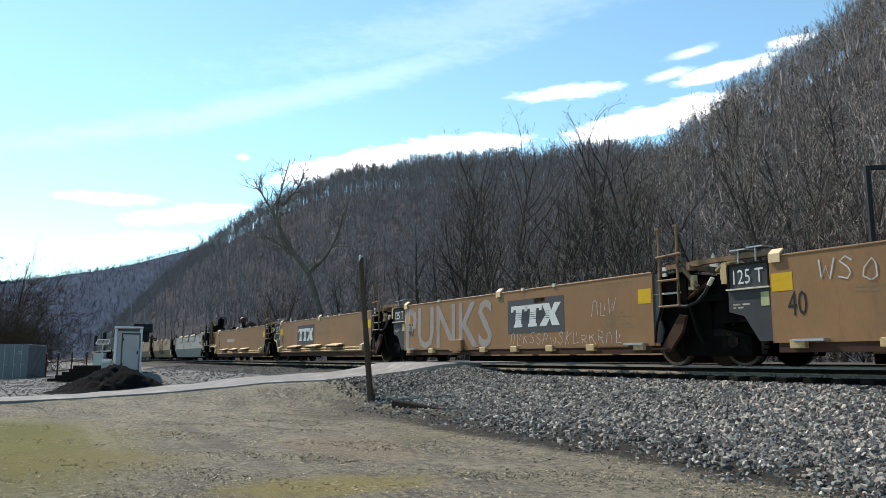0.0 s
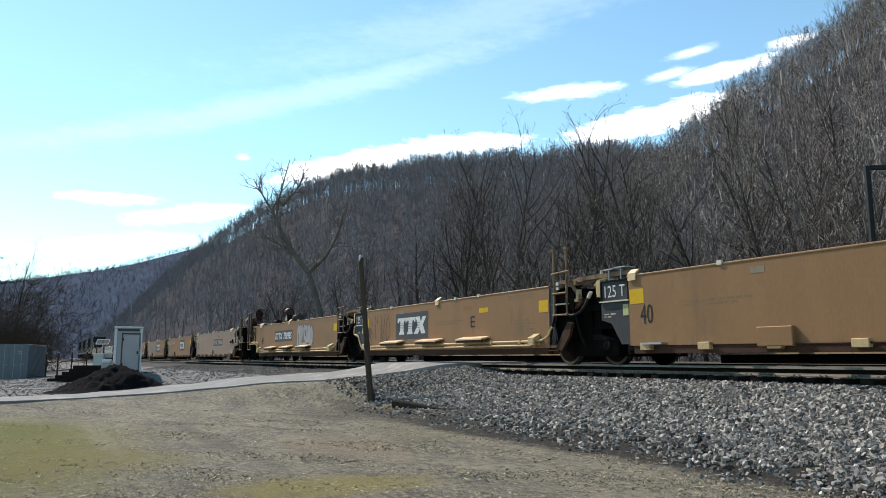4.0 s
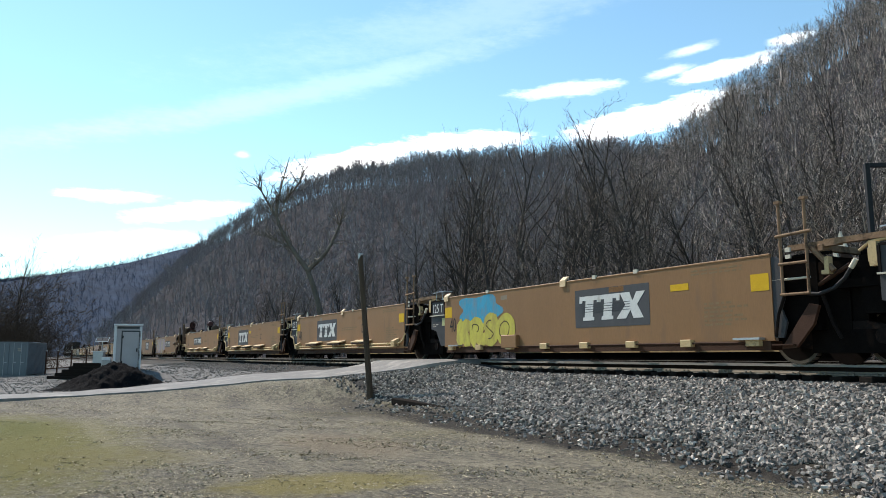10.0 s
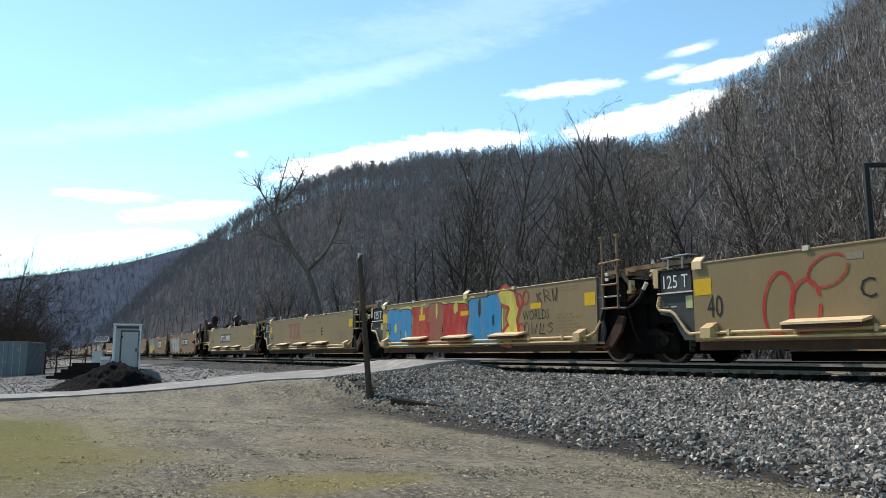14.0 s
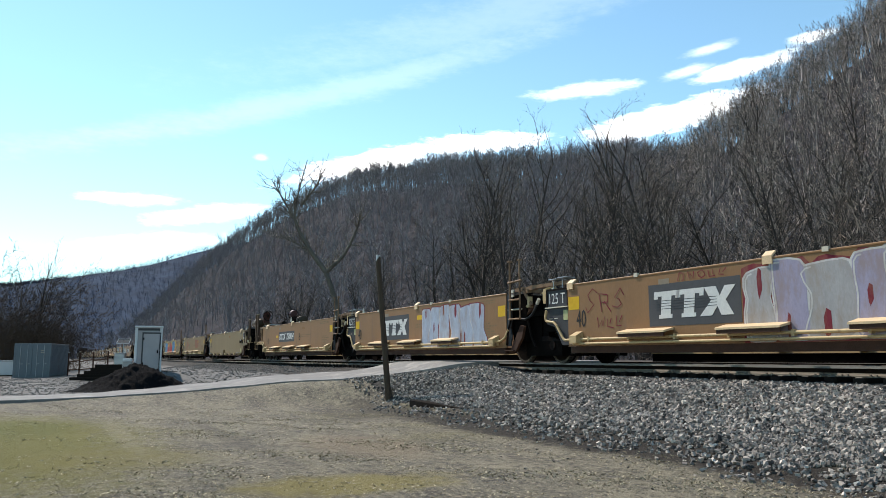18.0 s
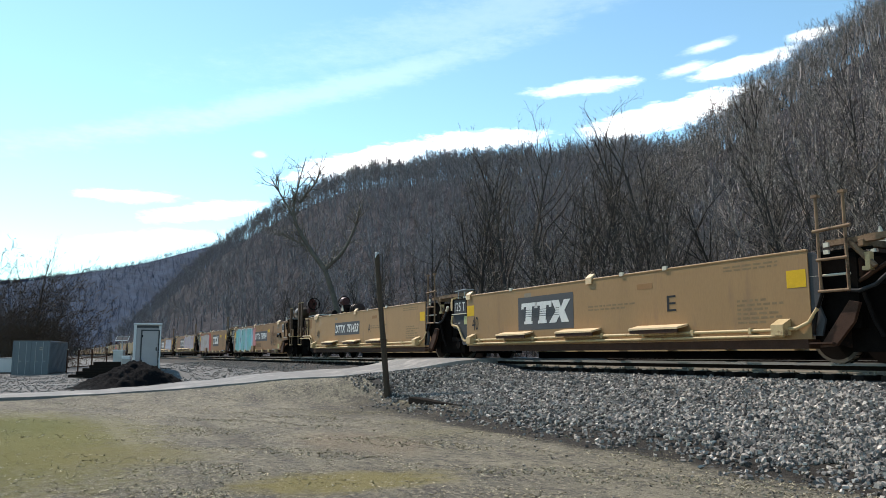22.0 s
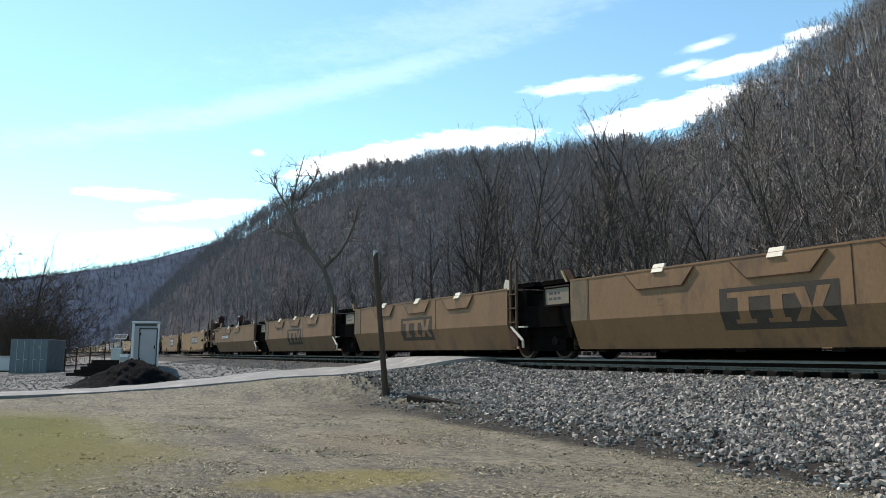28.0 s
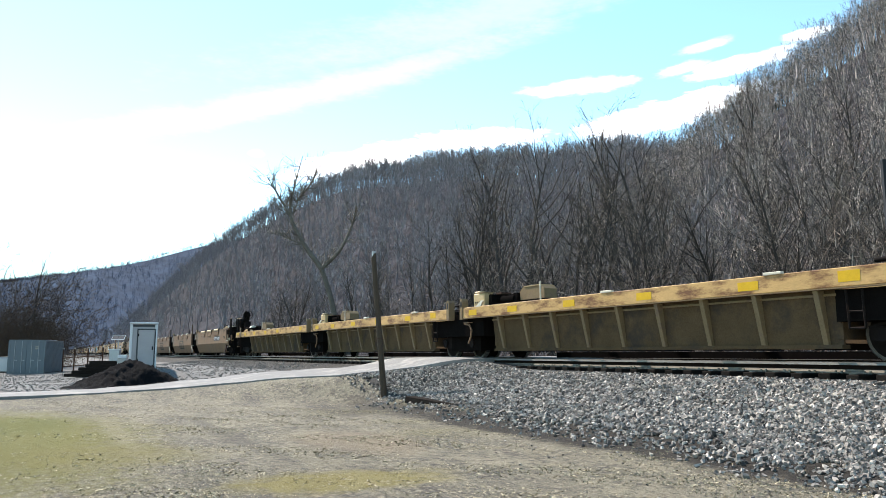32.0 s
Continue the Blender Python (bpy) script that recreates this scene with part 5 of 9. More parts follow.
def wheelset_truck(parent, y, axles=(-0.89, 0.89), r=0.46):
    """A two-axle truck: parts of it are its side frames and wheels."""
    s = Shape()
    for x in (-1.02, 1.02):
        s.prism_x([(y + a, h) for a, h in ((-1.15, 0.62), (-1.1, 0.38), (-0.7, 0.34), (-0.35, 0.24), (0.35, 0.24), (0.7, 0.34), (1.1, 0.38), (1.15, 0.62), (0.6, 0.74), (-0.6, 0.74))], x - 0.07, x + 0.07)
        for a in axles:
            s.tube((x - 0.13, y + a, r), (x + 0.13, y + a, r), 0.13, n=10)
    s.box(-1.0, 1.0, y - 0.22, y + 0.22, 0.42, 0.72)
    for k in (-0.13, 0, 0.13):
        s.tube((-1.02, y + k, 0.27), (-1.02, y + k, 0.56), 0.055, n=8)
    truck = part("truck", s, MAT["dark_steel"], parent)
    for a in axles:
        for x in (-1, 1):
            w = Shape()
            w.tube((x * 0.70, y + a, r), (x * 0.835, y + a, r), r, n=28)
            w.tube((x * 0.835, y + a, r), (x * 0.85, y + a, r), r * 0.8, r * 0.3, n=20)
            w.tube((x * 0.685, y + a, r), (x * 0.70, y + a, r), r + 0.027, n=28)
            wh = part("wheel", w, MAT["wheel_dark"], truck, fix=False)
            t = Shape()
            n = 28
            for xx in (x * 0.705, x * 0.84):
                t.v += [(xx, y + a + (r + 0.002) * math.sin(6.28318 * i / n), r + (r + 0.002) * math.cos(6.28318 * i / n)) for i in range(n)]
            t.f += [(i, (i + 1) % n, n + (i + 1) % n, n + i) for i in range(n)]
            part("tread", t, MAT["wheel_tread"], truck, "polished steel tread", fix=False)
            o = Shape()
            for rr in (r * 0.87, r * 0.99):
                o.v += [(x * 0.8375, y + a + rr * math.sin(6.28318 * i / n), r + rr * math.cos(6.28318 * i / n)) for i in range(n)]
            o.f += [(i, (i + 1) % n, n + (i + 1) % n, n + i) for i in range(n)]
            part("rim", o, MAT["rim_steel"], truck, "worn steel rim face", fix=False)
            part("axle", Shape().tube((-0.7 * abs(x), y + a, r), (0, y + a, r), 0.08, n=8) if x < 0 else Shape().tube((0, y + a, r), (0.7, y + a, r), 0.08, n=8), MAT["dark_steel"], truck)
    return truck


mat("worn_dark", (0.055, 0.045, 0.036), 0.7, var=0.25, scale=5, grain=30, bump=0.02)
mat("rim_steel", (0.1, 0.088, 0.075), 0.6, metal=0.0, spec=0.0, var=0.3, scale=6, bump=0.05)
mat("wheel_dark", (0.011, 0.009, 0.008), 0.8, spec=0.01, var=0.3, scale=6, bump=0.1)


# near black: the joints' shade is put into this greasy steel's colour
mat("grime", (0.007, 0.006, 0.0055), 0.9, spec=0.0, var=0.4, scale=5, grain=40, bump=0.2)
mat("end_brown", (0.2, 0.125, 0.075), 0.7, var=0.3, scale=5, grain=40, bump=0.1, dirt=(0.039, 0.0234, 0.0156), dirt_amount=0.35, dirt_scale=4)


def leading_pivot(top):
    """Front of an articulated unit: grey gusset with its load plate, truck, black blocks for the shaded gap between the
    units.
    """
    for sx in (-1, 1):
        x = sx * (SIDE - 0.03)
        g = Shape().prism_x([(-2.07, Z0 + 0.04), (-2.07, Z1 - 0.02), (-1.16, Z1 - 0.02), (-1.1, Z1 - 0.08), (-1.1, 1.04), (-1.44, 0.95), (-1.76, Z0 + 0.04)], min(x, x - sx * 0.05), max(x, x - sx * 0.05))
        part("end_gusset", g, MAT["gray_end"], top)
        xo = x + sx * 0.03
        for q in ((-2.05, -1.12, 1.92, 1.96), (-2.05, -2.02, 1.47, 1.92), (-1.14, -1.1, 1.47, 1.92)):
            part("plate_frame", Shape().box(min(x, xo), max(x, xo), *q), MAT["dark_steel"], top)
        part("plate_sill", Shape().box(min(x, x + sx * 0.05), max(x, x + sx * 0.05), -2.06, -1.08, 1.45, 1.48), MAT["guide_white"], top, "pale lower edge of the load plate")
    bars(top, -1.2, -1.7, 1.08, 1.2, 2, "worn_white", 12, x=-SIDE + 0.03)
    # solid black blocks close the gap and stand for its shade
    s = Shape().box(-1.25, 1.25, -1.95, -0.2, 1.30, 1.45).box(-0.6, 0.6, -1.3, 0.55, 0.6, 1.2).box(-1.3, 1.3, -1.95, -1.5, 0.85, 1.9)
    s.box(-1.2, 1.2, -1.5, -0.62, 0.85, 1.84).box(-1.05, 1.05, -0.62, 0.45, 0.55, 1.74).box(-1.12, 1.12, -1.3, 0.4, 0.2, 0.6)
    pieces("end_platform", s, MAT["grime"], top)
    wheelset_truck(top, 0.0, r=0.48)
    part("grab_bracket", Shape().box(-1.46, -1.34, -1.08, -0.95, 1.9, 2.0).box(-1.46, -1.34, -1.08, -0.95, 1.6, 1.68).box(-1.46, -1.42, -1.08, -0.93, 1.68, 1.9), MAT["pipe_tan"], top)
    pieces("deck_beam", Shape().box(-1.36, -1.22, -2.2, -0.1, Z1 + 0.08, Z1 + 0.18).box(1.1, 1.24, -2.2, -0.1, Z1 + 0.08, Z1 + 0.18), MAT["end_brown"], top)
    part("hose_loop", Shape().pipe([(-1.3, -0.7, 1.9), (-1.32, -0.9, 2.02), (-1.32, -1.2, 2.04), (-1.3, -1.5, 1.92)], 0.03, 8), MAT["pipe_tan"], top)
    part("brake_rod", Shape().pipe([(-1.25, -0.5, 1.7), (-1.25, 0.2, 1.35), (-1.2, 0.5, 1.1)], 0.04), MAT["rust_steel"], top)
    part("valve_block", Shape().box(-1.25, -0.95, 0.05, 0.35, 1.45, 1.8, 0.03), MAT["rust_steel"], top)
    s = Shape().box(-1.42, -1.1, -1.5, -1.14, Z1 + 0.24, Z1 + 0.265).box(-1.42, -1.1, -1.9, -1.54, Z1 + 0.26, Z1 + 0.285)
    s.tube((-1.36, -1.3, Z1 - 0.06), (-1.36, -1.3, Z1 + 0.25), 0.018).tube((-1.36, -1.7, Z1 - 0.06), (-1.36, -1.7, Z1 + 0.27), 0.018)
    part("step_grating", s, MAT["galvanized"], top, "bright galvanised step grating")


def trailing_pivot(top, r0):
    """Rear of an articulated unit: grey end strip, ladder with tall posts, black blocks for the shaded gap."""
    for sx in (-1, 1):
        x = sx * (SIDE - 0.02)
        g = Shape().prism_x([(r0 + 0.03, Z0 + 0.05), (r0 + 0.03, Z1 - 0.04), (r0 - 0.06, Z1 - 0.02), (r0 - 0.2, Z1 - 0.1), (r0 - 0.24, 1.2), (r0 - 0.16, 1.0), (r0 - 0.26, 0.75), (r0 - 0.18, Z0 + 0.05)], min(x, x - sx * 0.05), max(x, x - sx * 0.05))
        part("end_strip", g, MAT["gray_end"], top)
        b = Shape().prism_x([(r0 - 0.72, 1.06), (r0 - 0.9, 1.02), (r0 - 0.78, 0.7), (r0 - 0.42, 0.3), (r0 - 0.12, 0.28), (r0 - 0.3, 0.52)], min(x, x - sx * 0.08), max(x, x - sx * 0.08))
        part("end_bracket", b, MAT["rust_steel"], top)
    x, ya, yb = -SIDE - 0.02, r0 - 0.25, r0 - 0.77
    s = Shape()
    for y in (ya, yb):
        s.tube((x, y, 1.22), (x, y, 2.9), 0.028, n=8).box(x - 0.05, x + 0.05, y - 0.06, y + 0.06, 2.9, 2.95)
    for h in (1.24, 1.79):
        s.tube((x - 0.03, ya + 0.03, h), (x - 0.03, yb - 0.03, h), 0.026, n=8)
    s.tube((x - 0.02, ya + 0.08, 2.3), (x - 0.02, yb - 0.12, 2.33), 0.03, n=8)
    part("ladder", s, MAT["end_brown"], top, "tan and rust ladder with tall posts")
    part("ladder_strap", Shape().box(x - 0.02, x + 0.02, ya - 0.2, ya - 0.1, 2.0, 2.08).box(x - 0.02, x + 0.02, ya - 0.2, ya - 0.1, 1.88, 1.95), MAT["guide_white"], top)
    part("hand_rung", Shape().tube((x + 0.06, r0 + 0.02, 1.52), (x + 0.06, yb, 1.52), 0.022, n=6), MAT["guide_white"], top)
    pieces("deck_beam", Shape().box(-1.36, -1.22, yb - 0.5, r0 - 0.3, Z1 + 0.06, Z1 + 0.16).box(1.1, 1.24, yb - 0.5, r0 - 0.3, Z1 + 0.06, Z1 + 0.16), MAT["end_brown"], top)
    part("end_beam", Shape().box(-1.4, 1.4, yb - 0.24, yb - 0.14, Z1 - 0.02, Z1 + 0.1, 0.01), MAT["end_brown"], top)
    part("rear_guide", Shape().prism_x([(ya - 0.2, Z1 + 0.16), (ya - 0.42, Z1 + 0.16), (ya - 0.3, Z1 + 0.48)], -0.2, -0.14), MAT["guide_white"], top)
    part("grab_bracket", Shape().box(-1.42, -1.3, yb - 0.34, yb - 0.26, 1.55, 1.85).box(-1.42, -1.3, yb - 0.26, yb - 0.2, 1.55, 1.62), MAT["pipe_tan"], top)
    part("diagonal_brace", Shape().pipe([(-1.38, yb, 2.05), (-1.36, yb - 0.4, 1.6)], 0.05), MAT["end_brown"], top)
    part("sill_step", Shape().box(-SIDE - 0.06, -SIDE + 0.1, r0 - 0.42, r0 + 0.02, 0.34, 0.365), MAT["rust_steel"], top)
    part("brake_hose", Shape().pipe([(-1.4, yb + 0.1, 1.24), (-1.4, yb - 0.12, 1.22), (-1.4, yb - 0.4, 1.3), (-1.42, yb - 0.62, 1.45), (-1.42, yb - 0.82, 1.72)], 0.035, 8), MAT["letter_black"], top, "black rubber brake hose")
    part("hose_end", Shape().tube((-1.42, yb - 0.74, 1.61), (-1.42, yb - 0.84, 1.75), 0.045, n=8), MAT["guide_white"], top)
    part("hand_hold", Shape().pipe([(x, ya - 0.02, 1.22), (x, ya + 0.12, 0.9), (x, ya + 0.2, 0.5)], 0.03, 6), MAT["dark_steel"], top)
    # black filler carries the joint's shade behind the ladder
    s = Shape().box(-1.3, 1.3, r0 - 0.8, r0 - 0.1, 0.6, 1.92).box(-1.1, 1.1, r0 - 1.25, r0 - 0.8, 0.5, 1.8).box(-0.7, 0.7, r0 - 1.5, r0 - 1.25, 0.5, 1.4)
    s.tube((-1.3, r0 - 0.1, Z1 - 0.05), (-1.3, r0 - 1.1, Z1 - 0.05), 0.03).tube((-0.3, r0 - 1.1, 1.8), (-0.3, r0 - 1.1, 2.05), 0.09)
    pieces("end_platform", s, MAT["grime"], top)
    part("brake_rigging", Shape().pipe([(-1.35, r0 - 0.9, 1.25), (-1.3, r0 - 1.05, 0.7), (-1.25, r0 - 1.15, 0.45)], 0.035), MAT["dark_steel"], top)


def flat_unit(ends, pipes, paint):
    """A straight-sided well unit. ends: 'mid', 'lead' (coupler in front) or 'tail' (coupler behind).
    Local y: 0 at the unit's leading pivot or coupler, negative towards its rear."""
    top = thing("well_car", "empty tan intermodal well car unit", "well car", "well cars of the train")
    length = PITCH if ends == "mid" else END
    f0 = -2.07 if ends != "lead" else -3.65          # where the full-depth side starts, from the front
    r0 = -(length - 0.9) if ends != "tail" else -(length - 3.1)
    chord_f, chord_r = (-2.25 if ends == "lead" else f0), (-(length - 1.25) if ends == "tail" else r0)
    P = MAT[paint]
    for sx in (-1, 1):
        x = sx * SIDE
        s = Shape()
        inner = x - sx * 0.04
        a, b = sorted((x, inner))
        out = [(f0, Z0), (f0, Z1), (r0, Z1), (r0, Z0)]
        if ends == "lead":
            out = [(-3.85, Z0), (-3.62, 0.72), (-3.4, 1.0), (-2.2, 1.0), (-2.2, Z1 - 0.05), (-2.35, Z1), (r0, Z1), (r0, Z0)]
        if ends == "tail":
            out = [(f0, Z0), (f0, Z1), (-(length - 1.5), Z1), (-(length - 1.2), Z1 - 0.04), (-(length - 1.2), 0.98), (-(length - 2.28), 0.94), (-(length - 2.85), Z0)]
        s.prism_x(out, a, b)
        part("side", s, P, top)
        # top chord, outer lip and lower sill
        c = Shape()
        c.box(a - 0.02 if sx > 0 else a - 0.012, b + 0.012 if sx > 0 else b + 0.005, chord_r, chord_f, Z1, Z1 + 0.045, 0.012)
        part("top_chord", c, P, top)
        c = Shape().box(min(x - sx * 0.02, x - sx * 0.35), max(x - sx * 0.02, x - sx * 0.35), r0 + 0.1, f0 - 0.1, Z0 - 0.17, Z0 - 0.004)
        part("sill", c, MAT["rust_steel"], top)
        if sx > 0:                                   # added: black strip for the shade under the car, pale lip for the sunlit sill
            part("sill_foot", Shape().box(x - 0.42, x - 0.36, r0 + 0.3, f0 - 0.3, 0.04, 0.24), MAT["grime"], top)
            part("foot_lip", Shape().box(x - 0.46, x - 0.36, r0 + 0.3, f0 - 0.3, 0.244, 0.29), MAT["pipe_tan"], top)
    # floor beams of the open well
    k = f0 - 0.6
    while k > r0 + 0.4:
        part("floor_beam", Shape().box(-1.4, 1.4, k - 0.12, k + 0.12, Z0 - 0.14, Z0 - 0.02), MAT["dark_steel"], top)
        k -= 1.9
    # end bulkheads
    for y in (f0 - 0.25, r0 + 0.1):
        part("bulkhead", Shape().box(-1.38, 1.38, y, y + 0.15, 0.8, Z1 - 0.1), MAT["rust_steel"], top)
    if ends != "lead":
        leading_pivot(top)
    else:
        end_gear(top, 0.0, -1, paint)
    if ends != "tail":
        trailing_pivot(top, r0)
    else:
        end_gear(top, -length, 1, paint)
    # running gear along the sill
    if pipes:
        z = Z0 + 0.17
        x = -SIDE - 0.06
        start = [(x, -2.15, 1.09), (x, -3.42, 1.08), (x, -3.6, 0.98), (x, -3.84, z + 0.05)] if ends == "lead" else [(x + 0.03, -1.16, 1.4), (x + 0.03, -1.1, 1.2), (x + 0.03, -1.16, 1.11), (x + 0.03, -1.48, 1.07), (x + 0.02, -1.62, 0.98), (x, -1.92, 0.64), (x, -2.0, 0.59)]
        close = [(x, r0 + 0.25, z + 0.02), (x + 0.02, r0 + 0.02, z + 0.12), (x + 0.03, r0 - 0.16, z + 0.36)]
        s = Shape().pipe(start + [(x, start[-1][1] - 0.2, z)] + ([(x, r0 + 0.8, z)] + close if ends != "tail" else [(x, r0 - 0.3, z)]), 0.034, 8)
        low = [(x - 0.03, -1.78, 0.99), (x - 0.03, -3.36, 0.97), (x - 0.03, -3.52, 0.86), (x - 0.03, -3.72, z - 0.05)] if ends == "lead" else []
        s.pipe(low + [(x - 0.03, f0 - 0.3, z - 0.11), (x - 0.03, r0 + 0.5, z - 0.11)], 0.028, 8)
        part("brake_pipe", s, MAT["pipe_tan"], top, "tan painted brake pipe with clamps")
        k = f0 - 0.9
        while k > r0 + 0.6:
            part("pipe_clamp", Shape().box(-SIDE - 0.1, -SIDE, k - 0.03, k + 0.03, z - 0.06, z + 0.06), MAT["pipe_tan"], top)
            k -= 1.45
        for y in (f0 - 2.2, f0 - 5.1, f0 - 7.9):
            # sunlit top and shaded, rusty front are put into two colours
            s = Shape().prism_y([(-SIDE - 0.3, z + 0.09), (-SIDE, z + 0.15), (-SIDE, z + 0.2), (-SIDE - 0.3, z + 0.13)], y - 1.5, y)
            part("catwalk_shelf", s, MAT["shelf_pale"], top, "small sloped step shelf over the pipe")
            part("shelf_front", Shape().box(-SIDE - 0.285, -SIDE - 0.25, y - 1.48, y - 0.02, z + 0.01, z + 0.095), MAT["rust_steel"], top)
        for y in (f0 - 0.45, r0 + 0.55):
            s = Shape().prism_y([(-SIDE - 0.22, z - 0.1), (-SIDE, z - 0.1), (-SIDE, z + 0.2), (-SIDE - 0.22, z + 0.09)], y - 0.13, y + 0.13)
            part("pull_box", s, MAT["pipe_tan"], top)
    else:
        v = -7.82 if ends == "tail" else f0 - 3.45
        s = Shape().box(-SIDE - 0.12, -SIDE, v - 0.75, v, Z0 - 0.06, Z0 + 0.3, 0.015)
        part("valve_box", s, P, top)
        k = f0 - 0.55
        while k > r0 + 0.3:
            part("sill_bracket", Shape().box(-SIDE - 0.1, -SIDE + 0.02, k - 0.15, k + 0.15, Z0 - 0.1, Z0 + 0.05, 0.01), MAT["pipe_tan"], top)
            k -= 1.62
        s = Shape().pipe([(-SIDE - 0.05, f0 - 3.6, Z0 - 0.02), (-SIDE - 0.05, r0 + 0.4, Z0 - 0.03)], 0.02)
        part("brake_pipe", s, MAT["rust_steel"], top)
        for y in (f0 - 0.8, r0 + 0.5):
            part("sill_step", Shape().box(-SIDE - 0.16, -SIDE, y - 0.3, y + 0.3, Z0 + 0.02, Z0 + 0.06), MAT["galvanized"], top)
    common_marks(top, ends, length, f0, r0, pipes)
    # container guides: folded lugs over the near chord, tall blades on the far one
    lugs = [(f0 - 0.14, 0.24), (f0 - 6.2, 0.22)] if ends != "lead" else [(-4.02, 0.2), (-4.3, 0.22), (-9.6, 0.22)]
    if ends == "tail":
        lugs += [(-(length - 3.4), 0.2), (-(length - 3.14), 0.2)]
    for y, w in lugs:
        s = Shape().prism_y([(-SIDE - 0.04, Z1 - 0.09), (-SIDE - 0.015, Z1 - 0.09), (-SIDE - 0.015, Z1 + 0.04), (-SIDE + 0.1, Z1 + 0.14), (-SIDE + 0.08, Z1 + 0.17), (-SIDE - 0.04, Z1 + 0.07)], y - w / 2, y + w / 2)
        part("guide_lug", s, MAT["shelf_pale"], top, "pale folded container guide lug")
    for y, h in ((f0 - 0.7, 0.38), (f0 - 2.0, 0.2), (f0 - 4.6, 0.36), (r0 + 0.5, 0.3)):
        s = Shape().prism_x([(y - 0.02, Z1 + 0.04), (y + 0.2, Z1 + 0.04), (y + 0.1, Z1 + 0.12 + h)], 1.35, 1.41)
        part("container_guide", s, MAT["guide_white"], top, "pale painted container guide")
        part("guide_brace", Shape().prism_x([(y - 0.38, Z1 + 0.04), (y - 0.03, Z1 + 0.04), (y - 0.03, Z1 + h), (y - 0.16, Z1 + h)], 1.35, 1.41), MAT["dark_steel"], top)
    for y in (f0 - 2.6, f0 - 7.4, r0 + 3.5):
        part("chord_clip", Shape().box(-SIDE - 0.03, -SIDE + 0.02, y - 0.06, y + 0.06, Z1 + 0.0, Z1 + 0.09), MAT["guide_white"], top)
    for y in (f0 - 2.0, f0 - 8.6):
        part("guide_pin", Shape().tube((1.38, y, Z1), (1.38, y, Z1 + 0.3), 0.02), MAT["guide_white"], top)
    return top


mat("pipe_tan", (0.452, 0.328, 0.172), 0.5, var=0.15, scale=5, grain=40, bump=0.05, dirt=(0.195, 0.117, 0.0624), dirt_amount=0.2, dirt_scale=4)
# paler than the pipes: sunlight on top faces is in the colour
mat("shelf_pale", (0.62, 0.45, 0.27), 0.5, var=0.15, scale=5, grain=40, bump=0.05)
mat("guide_white", (0.515, 0.468, 0.374), 0.55, var=0.15, scale=6, bump=0.05)


def hand_brake(top, x, y, z, d, r=0.32, dark=False):
    """Spoked hand-brake wheel on a rounded gear housing; d is the side towards which the wheel faces along y."""
    w = Shape()
    n = 24
    pts = [(x + r * math.cos(6.28318 * i / n), y, z + r * math.sin(6.28318 * i / n)) for i in range(n + 1)]
    w.pipe(pts, 0.026, 6)
    for i in range(0, n, 4):
        w.pipe([(x, y - d * 0.06, z), pts[i]], 0.014, 5)
    w.tube((x, y - d * 0.14, z), (x, y + d * 0.02, z), 0.05, n=10)
    part("brake_wheel", w, MAT["dark_steel"], top, "spoked hand-brake wheel")
    h = Shape().tube((x - 0.06, y - d * 0.12, z + 0.02), (x - 0.06, y - d * 0.4, z + 0.04), 0.26, 0.2, n=18)
    h.box(x - 0.26, x + 0.14, *sorted((y - d * 0.14, y - d * 0.36)), z - 0.5, z, 0.04)
    part("brake_housing", h, MAT["grime" if dark else "brake_red"], top, "black hand-brake housing" if dark else "dull red hand-brake housing")
    part("brake_chain", Shape().pipe([(x - 0.1, y - d * 0.25, z - 0.5), (x - 0.14, y - d * 0.32, z - 0.9), (x - 0.1, y - d * 0.2, 1.1)], 0.03), MAT["rust_steel"], top)


